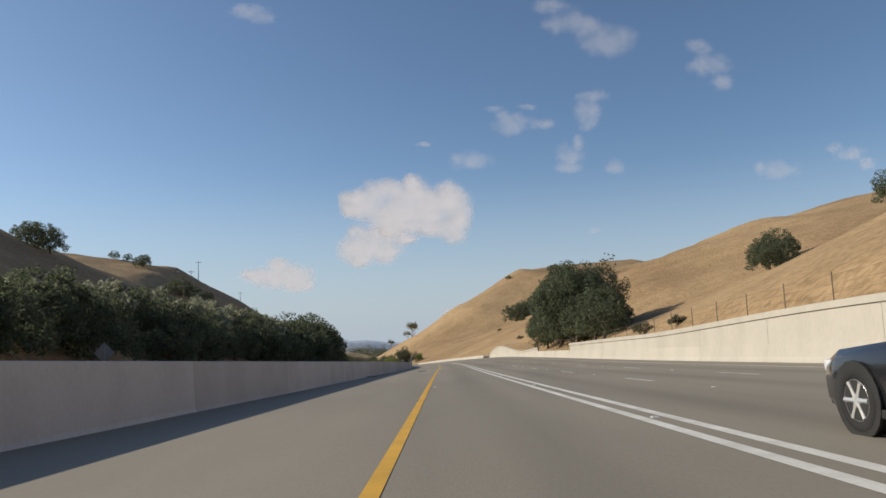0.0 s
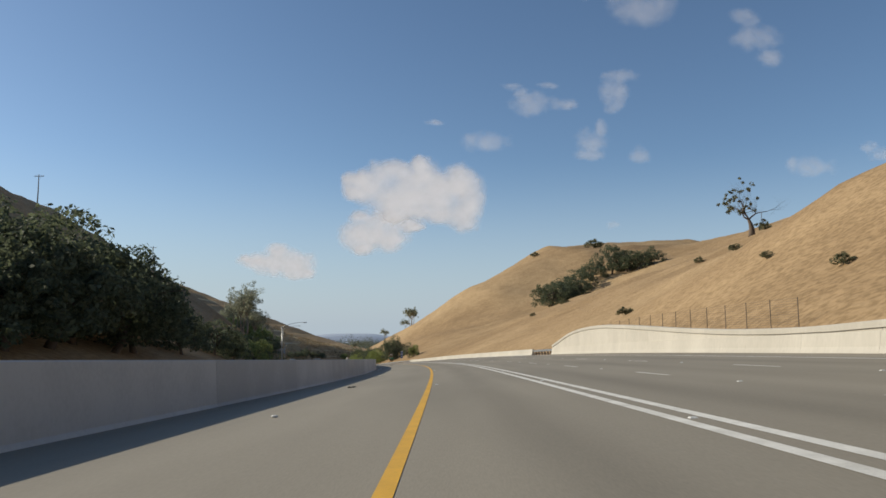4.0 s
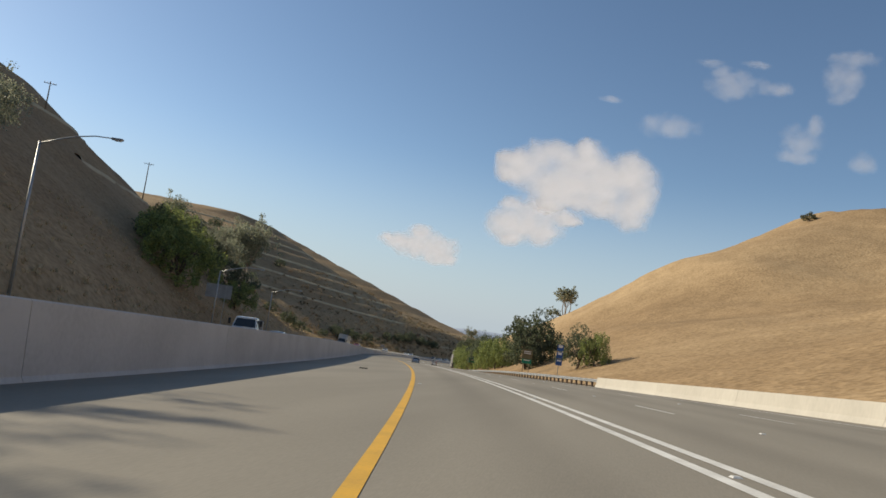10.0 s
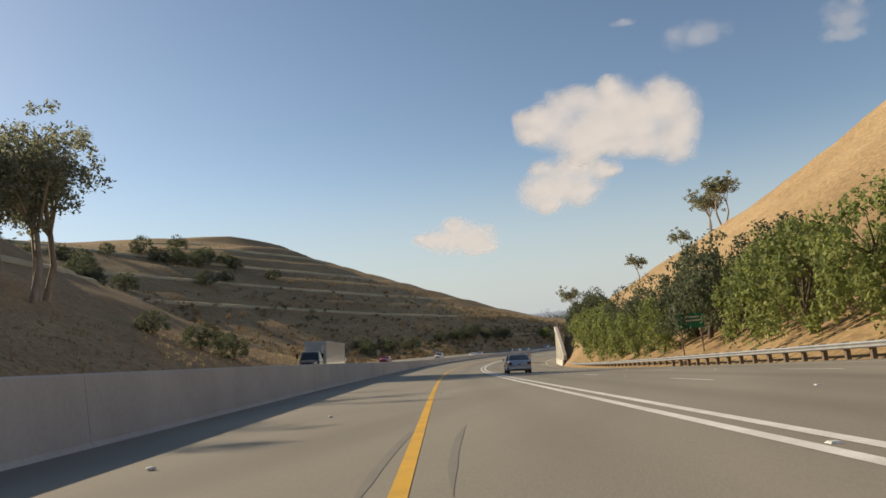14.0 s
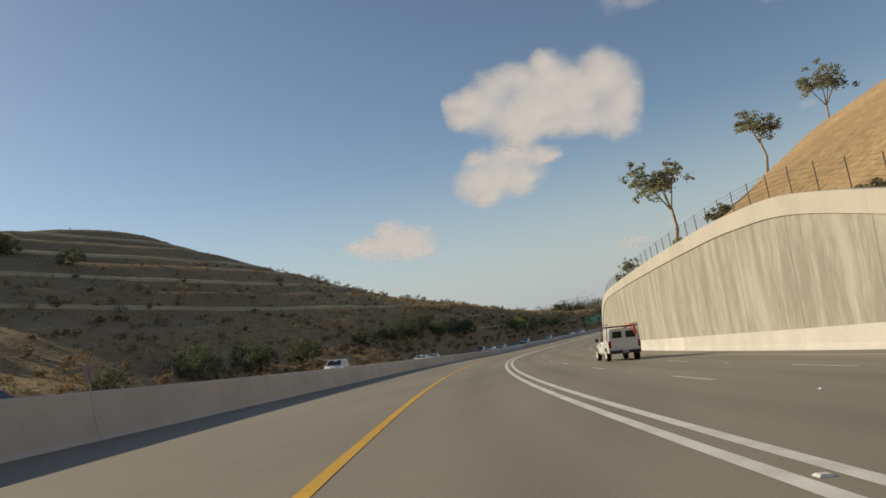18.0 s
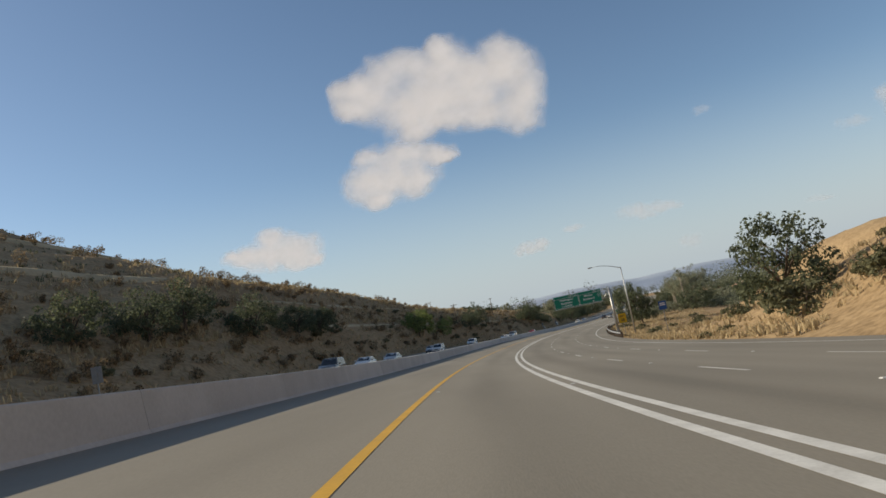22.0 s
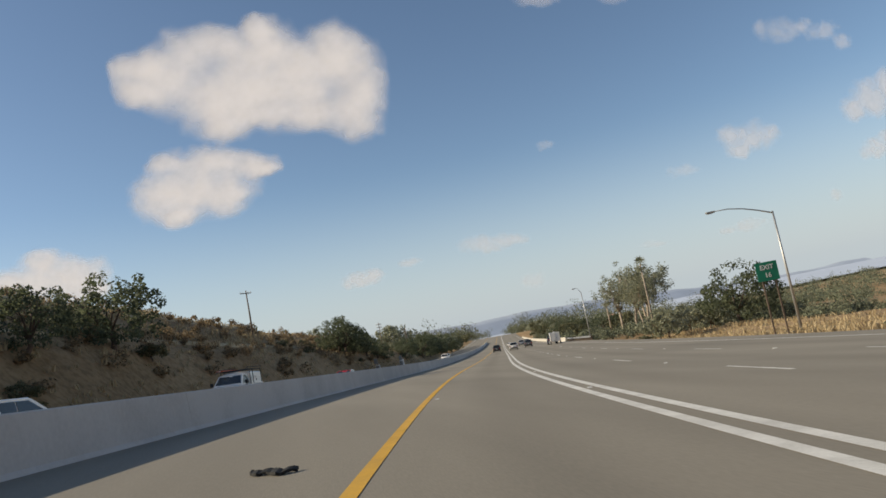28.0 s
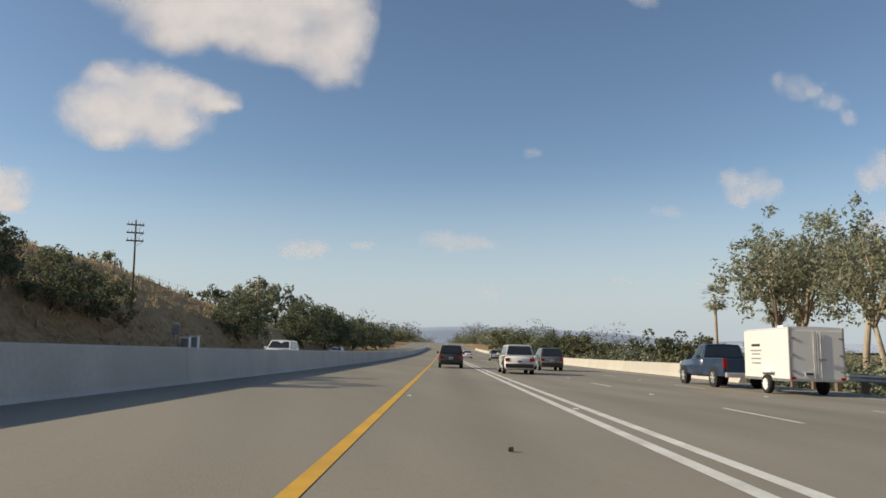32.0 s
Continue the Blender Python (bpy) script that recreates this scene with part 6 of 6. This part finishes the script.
def canopy(name, label, n, seed, region, size, mat_=None):
    """Far treetops: clumps of leaves, too many to count."""
    r = np.random.RandomState(seed)
    s, d = region(r, n)
    p = at(s, d, rise(s, d))
    sz = r.uniform(0.5, 1.2, n) * size
    blobs = []
    for k in range(4):
        o = r.normal(size=(n, 3)) * sz[:, None] * np.array((0.45, 0.45, 0.25))
        blobs.append(np.concatenate((p + o + np.stack((0 * sz, 0 * sz, sz * 0.75), 1), (sz * 0.5)[:, None]), 1))
    me = quads_mesh(name, leaf_cloud(r, np.concatenate(blobs), 50, size * 0.06 + 0.1, (1, 1, 0.9)), mat_ or FAR_TREES)
    return tagged(new(name, me), label, "trees", kind="stuff")


def ahead(s0, s1, w0, w1):
    def f(r, n):
        s = s0 + (s1 - s0) * r.uniform(0, 1, n) ** 1.5
        w = w0 + (w1 - w0) * (s - s0) / (s1 - s0)
        d = r.uniform(-1, 1, n) * w
        d = np.where(np.abs(d + 3) < 26, np.sign(d + 3) * (26 + np.abs(d)), d)
        return s, d
    return f


for i in range(150):
    q = r_far.uniform(0, 1) ** 1.3
    s, d = 1070 + 520 * q, r_far.uniform(-1, 1) * (95 + 260 * q)
    if -27 < d < 21:
        d = 24 + abs(d) if d > -3 else -28 - abs(d) * 0.5
    plant("far_oak", s, d, r_far.uniform(7, 13) * (0.7 if d > 0 else 0.9))
for s, d, h in ((1122, -29, 9), (1132, -26, 9.5), (1143, -30, 10), (1162, -26, 9.5), (1174, -28, 10.5), (1188, -25, 10), (1204, -28, 11), (1222, -25, 11), (1244, -27, 12), (1270, -24, 12), (1120, 27, 7), (1140, 31, 8), (1166, 26, 8), (1196, 29, 9), (1230, 25, 10), (1262, 28, 11)):
    plant("far_oak" if s % 4 else "oak", s, d, h)
BRUSH = mat("brown_brush", (0.36, 0.26, 0.145), (0.16, 0.125, 0.075), 0.9, scale=0.15, fine=2.0, bump=0, island=0.5, leaf=0.3)
canopy("bank_brush", "brown and straw-coloured brush over the shaded bank", 520, 35, lambda r, n: (r.uniform(585, 1010, n), -25.5 - 20 * r.uniform(0, 1, n) ** 1.3), 1.0, BRUSH)
canopy("bank_brush", "brown brush along the foot of the benched hill", 300, 36, lambda r, n: (r.uniform(560, 860, n), -46 - 60 * r.uniform(0, 1, n)), 1.3, BRUSH)
canopy("town_trees", "grey-green trees of the town below the hills", 900, 31, ahead(1400, 2500, 300, 900), 9.0)
canopy("town_trees", "hazy far trees towards the bay", 600, 32, ahead(1700, 3600, 500, 1900), 20.0)
canopy("roadside_scrub", "olive scrub and low trees below the freeway", 520, 33, lambda r, n: (r.uniform(945, 1250, n), 42 + 120 * r.uniform(0, 1, n) ** 1.2), 3.2)
canopy("roadside_scrub", "low scrub beside the barrier", 260, 34, lambda r, n: (r.uniform(990, 1200, n), 20.5 + 24 * r.uniform(0, 1, n)), 2.2)

ROOF = mat("roof_tile", (0.34, 0.2, 0.14), (0.22, 0.14, 0.1), 0.9, scale=0.3, fine=3, bump=0, objrand=0.4)
STUCCO = mat("house_stucco", (0.62, 0.56, 0.48), (0.5, 0.46, 0.4), 0.9, scale=0.2, fine=3, bump=0, objrand=0.4)
GLASS_FAR = mat("dark_window", (0.05, 0.06, 0.07), (0.03, 0.035, 0.04), 0.2, scale=1, fine=3, bump=0)


def house(first, m):
    if first is not None:
        return copy_thing(first, m)
    h = tagged(new("house"), "cream stucco house with a brown roof among trees", "house", "houses of the town")
    part("wall", box_bm(0, 0, 2.2, 12, 9, 5.4), STUCCO, h)
    bm = bmesh.new()
    v = [bm.verts.new(p) for p in ((-6.6, -5.1, 4.9), (6.6, -5.1, 4.9), (6.6, 5.1, 4.9), (-6.6, 5.1, 4.9), (-4, 0, 7.4), (4, 0, 7.4))]
    for f in ((0, 1, 5, 4), (1, 2, 5), (2, 3, 4, 5), (3, 0, 4), (3, 2, 1, 0)):
        bm.faces.new([v[i] for i in f])
    part("roof", bm, ROOF, h)
    for x in (-4, -1.3, 1.3, 4):
        part("window", box_bm(x, -4.5, 3.2, 1.4, 0.1, 1.3), GLASS_FAR, h)
    h.matrix_world = m
    return h


first = None
r = np.random.RandomState(8)
for i in range(46):
    s, d = r.uniform(1250, 2600), r.uniform(-1, 1)
    d = d * 0.35 * (s - 900) + (60 if d > 0 else -60)
    m = Matrix.Translation(Vector(ground(s, d).tolist())) @ Matrix.Rotation(r.uniform(0, 3), 4, "Z")
    o = house(first, m)
    first = first or o


# pale earth benches along the big hill beside the opposite lanes
BENCH = mat("bare_bench_earth", (0.56, 0.46, 0.30), (0.42, 0.33, 0.20), 0.95, scale=0.12, fine=2.0, bump=0.3, spec=0.1)
along, across = np.arange(420.0, 960.0, 5.0), -np.arange(28.0, 330.0, 0.5)
lie = rise(along[:, None], across[None, :])
for level, s_from, d_from in ((7.0, 770, 28), (12.2, 755, 30), (16.0, 420, 48), (26.0, 420, 48), (37.0, 420, 48), (48.0, 420, 48), (58.0, 420, 48)):
    hit = (lie >= level) & (across[None, :] <= -d_from) & (along[:, None] >= s_from)
    found, first_hit = hit.any(1), hit.argmax(1)
    run = []
    for k in range(len(along) + 1):
        good = k < len(along) and found[k] and first_hit[k] > 0 and (not run or abs(first_hit[k] - first_hit[k - 1]) < 28)
        if good:
            s_, d_ = along[k], across[first_hit[k]]
            lip = 1.0 if level > 15 else 0.5
            run.append([at(s_, d_ + 0.5 * lip, level - 0.2), at(s_, d_ - 0.1, level + 0.75 * lip), at(s_, d_ - 0.9 * lip, level + 1.05 * lip), at(s_, d_ - 2.6 * lip, level + 0.3)])
            continue
        if len(run) > 8:
            tagged(new("bench", grid_mesh("bench", np.array(run), BENCH)), "pale bare earth bench along the dry hillside", "bench cut", "benches on the hill", kind="structure")
        run = []


# ---------------- clouds ----------------
def cloud_material():
    """Sunlit vapour: soft light that wraps round towards the sun, and clear where the cloud thins out."""
    m = bpy.data.materials.new("cloud")
    m.use_nodes = True
    n, link = m.node_tree.nodes, m.node_tree.links.new
    n.remove(n["Principled BSDF"])
    dens = n.new("ShaderNodeAttribute")
    dens.attribute_name = "puff"
    co = n.new("ShaderNodeTexCoord")
    ns = n.new("ShaderNodeTexNoise")
    ns.inputs["Scale"].default_value, ns.inputs["Detail"].default_value, ns.inputs["Roughness"].default_value = 0.017, 3.6, 0.5
    link(co.outputs["Object"], ns.inputs["Vector"])
    a = n.new("ShaderNodeMath")
    a.operation = "MULTIPLY_ADD"
    a.inputs[1].default_value, a.inputs[2].default_value = 1.15, -0.6
    link(ns.outputs[0], a.inputs[0])
    b = n.new("ShaderNodeMath")
    b.operation = "ADD"
    link(a.outputs[0], b.inputs[0])
    link(dens.outputs["Fac"], b.inputs[1])
    mr = n.new("ShaderNodeMapRange")
    mr.interpolation_type = "SMOOTHSTEP"
    mr.inputs[1].default_value, mr.inputs[2].default_value = -0.7, 1.15
    link(b.outputs[0], mr.inputs[0])
    veil = n.new("ShaderNodeAttribute")
    veil.attribute_name = "veil"
    cover = n.new("ShaderNodeMath")
    cover.operation = "MULTIPLY"
    link(mr.outputs[0], cover.inputs[0])
    link(veil.outputs["Fac"], cover.inputs[1])
    geo = n.new("ShaderNodeAttribute")
    geo.attribute_name = "relief"
    own = n.new("ShaderNodeVectorMath")
    own.operation = "SCALE"
    own.inputs[3].default_value = 0.4
    link(geo.outputs["Vector"], own.inputs[0])
    bent = n.new("ShaderNodeVectorMath")
    bent.operation = "ADD"
    bent.inputs[1].default_value = tuple(to_sun.normalized() * 0.62)
    link(own.outputs[0], bent.inputs[0])
    unit = n.new("ShaderNodeVectorMath")
    unit.operation = "NORMALIZE"
    link(bent.outputs[0], unit.inputs[0])
    through_it = n.new("ShaderNodeVectorMath")
    through_it.operation = "MULTIPLY_ADD"
    through_it.inputs[1].default_value, through_it.inputs[2].default_value = (-1, -1, -1), (0, -0.6, 0)
    link(bent.outputs[0], through_it.inputs[0])
    back = n.new("ShaderNodeVectorMath")
    back.operation = "NORMALIZE"
    link(through_it.outputs[0], back.inputs[0])
    di, tl, tr = n.new("ShaderNodeBsdfDiffuse"), n.new("ShaderNodeBsdfTranslucent"), n.new("ShaderNodeBsdfTransparent")
    both = n.new("ShaderNodeAddShader")
    for shader, way in ((di, unit), (tl, back)):
        shader.inputs["Color"].default_value = (0.40, 0.412, 0.47, 1)
        link(way.outputs[0], shader.inputs["Normal"])
    link(di.outputs[0], both.inputs[0])
    link(tl.outputs[0], both.inputs[1])
    mx = n.new("ShaderNodeMixShader")
    link(cover.outputs[0], mx.inputs[0])
    link(tr.outputs[0], mx.inputs[1])
    link(both.outputs[0], mx.inputs[2])
    link(mx.outputs[0], n["Material Output"].inputs[0])
    return m


CLOUD = cloud_material()
LATTICE = np.random.RandomState(12).uniform(-1, 1, (97, 97))


def billow(x, z, size, octaves=5, seed=0):
    """Fractal unevenness between about -1 and 1."""
    v, amp, total = 0, 1.0, 0
    for k in range(octaves):
        u, w = x / size * 2 ** k + 17.3 * k + seed * 5.7, z / size * 2 ** k + 9.1 * k + seed * 3.3
        i, j = np.floor(u).astype(int), np.floor(w).astype(int)
        f, g = u - i, w - j
        f, g = f * f * (3 - 2 * f), g * g * (3 - 2 * g)
        p = [[LATTICE[(i + a) % 97, (j + b) % 97] for b in (0, 1)] for a in (0, 1)]
        v = v + amp * ((p[0][0] * (1 - g) + p[0][1] * g) * (1 - f) + (p[1][0] * (1 - g) + p[1][1] * g) * f)
        total += amp
        amp *= 0.55
    return v / total * 1.5


def cloud(x, y, z, puffs, thin, label, most=0.84):
    """A soft heap of vapour, swollen to both sides; each puff gives x, z, half width and half height from the cloud's middle."""
    P = np.array(puffs, float)
    size = float(np.median(P[:, 2:]))
    lo, hi = (P[:, :2] - P[:, 2:] * 1.7).min(0), (P[:, :2] + P[:, 2:] * 1.7).max(0)
    step = max((hi - lo).max() / 120, 1.2)
    nx, nz = int((hi[0] - lo[0]) / step) + 2, int((hi[1] - lo[1]) / step) + 2
    gx, gz = np.meshgrid(np.linspace(lo[0], hi[0], nx), np.linspace(lo[1], hi[1], nz), indexing="ij")
    seed = int(abs(x) + abs(z)) % 23
    wx = gx + size * 0.2 * billow(gx, gz, size * 1.1, 4, seed)
    wz = gz + size * 0.2 * billow(gx, gz, size * 1.1, 4, seed + 31)
    total = np.zeros_like(gx)
    for px, pz, rx, rz in P:
        u, w = (wx - px) / rx, (wz - pz) / rz
        w = np.where(w < 0, w * 1.1, w)
        total = total + np.exp(7.0 * (1.0 - (0.58 if most > 0.8 else 0.8) * np.minimum(u * u + w * w, 8.0)))
    body = np.log(total + 1e-20) / 7.0
    q = body + (0.22 if most > 0.8 else 0.42) * billow(gx, gz, size * 0.7, 5, seed + 11) - thin
    edge = np.minimum(np.minimum(gx - lo[0], hi[0] - gx), np.minimum(gz - lo[1], hi[1] - gz)) / (size * 0.5)
    q = q - 1.0 * (1 - smooth(0, 1, edge)) - 0.26
    verts, faces, dens = [], [], []
    swell = size * (0.06 if most > 0.83 else 0.0) * smooth(-0.7, 1.6, body) + 0.5
    soft = size * (0.8 if most > 0.83 else 0.15) * smooth(-0.7, 1.9, body + 0.12 * billow(gx, gz, size * 1.3, 3, seed + 5))
    relief = np.stack((-np.gradient(soft, axis=0) / (gx[1, 0] - gx[0, 0]), -np.ones_like(soft), -np.gradient(soft, axis=1) / (gz[0, 1] - gz[0, 0])), -1)
    relief = (relief / np.linalg.norm(relief, axis=-1, keepdims=True) * (1, 0, 1)).reshape(-1)
    keep = q > -1.25
    for way in (-1, 1):
        o = len(verts)
        verts += np.stack((gx, way * swell, gz), -1).reshape(-1, 3).tolist()
        dens += q.reshape(-1).tolist()
        faces += [(o + i * nz + j, o + (i + 1) * nz + j, o + (i + 1) * nz + j + 1, o + i * nz + j + 1)[::-way] for i in range(nx - 1) for j in range(nz - 1)
                  if keep[i, j] or keep[i + 1, j] or keep[i, j + 1] or keep[i + 1, j + 1]]
    me = bpy.data.meshes.new("cloud")
    me.from_pydata(verts, [], faces)
    at_ = me.attributes.new("puff", "FLOAT", "POINT")
    at_.data.foreach_set("value", np.array(dens, np.float32))
    me.attributes.new("relief", "FLOAT_VECTOR", "POINT").data.foreach_set("vector", np.concatenate((relief, relief)).astype(np.float32))
    me.attributes.new("veil", "FLOAT", "POINT").data.foreach_set("value", np.full(len(dens), most, np.float32))
    me.materials.append(CLOUD)
    me.shade_smooth()
    ob = new("cloud", me)
    ob.location = (x, y, z)
    ob.visible_shadow = False
    return tagged(ob, label, "cloud", "clouds in the sky")


cloud(-75, 1650, 288, ((0, 0, 64, 52), (-122, 26, 32, 20), (-130, -2, 27, 19), (-99, 7, 40, 36), (-67, 38, 33, 29), (-35, 47, 28, 24), (10, 61, 19, 21), (16, 35, 32, 29), (-39, -21, 56, 36), (48, -8, 48, 48), (101, 19, 33, 35),
                       (125, -18, 29, 40), (111, -57, 27, 32), (71, -52, 48, 25), (6, -44, 56, 21), (-46, -54, 27, 18)), 0.0, "large white cumulus cloud with a tower and a grey underside")
cloud(-187, 1900, 234, ((0, 0, 62, 44), (-42, 32, 24, 15), (28, 30, 40, 20), (82, 20, 30, 18), (-50, -14, 40, 36), (-36, -44, 28, 18), (37, -20, 36, 30), (94, 12, 28, 11)), 0.08, "smaller ragged white cumulus cloud below the large one")
cloud(-530, 2300, 189, ((0, 0, 79, 34), (-67, 3, 53, 21), (38, -16, 45, 32), (-13, 33, 32, 24), (-103, 11, 21, 11), (67, -37, 32, 19)), 0.0, "small flat white cumulus cloud", 0.82)
for x, y, z, puffs in (
        (173, 1500, 442, ((0, 0, 43, 25), (-45, 35, 23, 9), (-22, 19, 18, 14), (61, -3, 31, 13), (31, 36, 21, 8))), (339, 1500, 468, ((0, 0, 29, 35), (11, 28, 37, 14), (3, -31, 18, 18))),
        (79, 1520, 366, ((0, 0, 48, 21), (-28, 10, 21, 10), (-106, 43, 19, 8))), (335, 1700, 414, ((0, 0, 36, 33), (-8, -31, 36, 14), (19, 27, 17, 24), (107, -33, 26, 19))),
        (302, 1150, 477, ((0, 0, 49, 28), (-62, 38, 47, 26), (-99, 70, 37, 15), (-33, 26, 28, 24))), (473, 1150, 430, ((0, 0, 37, 21), (-17, 31, 24, 17), (22, -31, 22, 17))),
        (1029, 2050, 429, ((0, 0, 60, 30), (-50, 14, 30, 17))), (-439, 1600, 774, ((0, 0, 47, 18), (34, -16, 29, 21)))):
    cloud(x, y, z, puffs, 0.2, "thin ragged wisp of white cloud", 0.23)
for x, y, z, puffs, thin in (
        (23, 1821, 41, ((0, 0, 28, 11), (17, 1, 16, 10)), 0.2), (147, 2110, 82, ((0, 0, 23, 9),), 0.35), (256, 1922, 72, ((0, 0, 50, 13), (-28, 7, 27, 11), (35, -1, 27, 9), (-2, -9, 23, 9)), 0.3),
        (694, 1811, 160, ((0, 0, 44, 26), (-35, 10, 24, 15), (38, 0, 23, 16), (-21, -17, 24, 15)), 0.2), (839, 1700, 170, ((0, 0, 36, 29), (-41, -14, 21, 17), (38, 18, 29, 26)), 0.1),
        (1019, 1895, 124, ((0, 0, 31, 19), (36, 13, 26, 16)), 0.15), (492, 2177, 286, ((0, 0, 26, 12),), 0.5), (1459, 2400, 552, ((0, 0, 59, 28), (-58, 22, 33, 21), (54, -39, 28, 26)), 0.35),
        (378, 2100, 5, ((0, 0, 27, 14),), 0.45), (874, 2100, 37, ((0, 0, 44, 15), (-55, -4, 21, 8), (222, 31, 17, 15)), 0.4), (761, 2300, 45, ((0, 0, 41, 10), (116, 161, 41, 17)), 0.45)):
    cloud(x, y, z, puffs, thin - 0.1, "small soft cloud above the bay", 0.5 - 0.55 * thin)
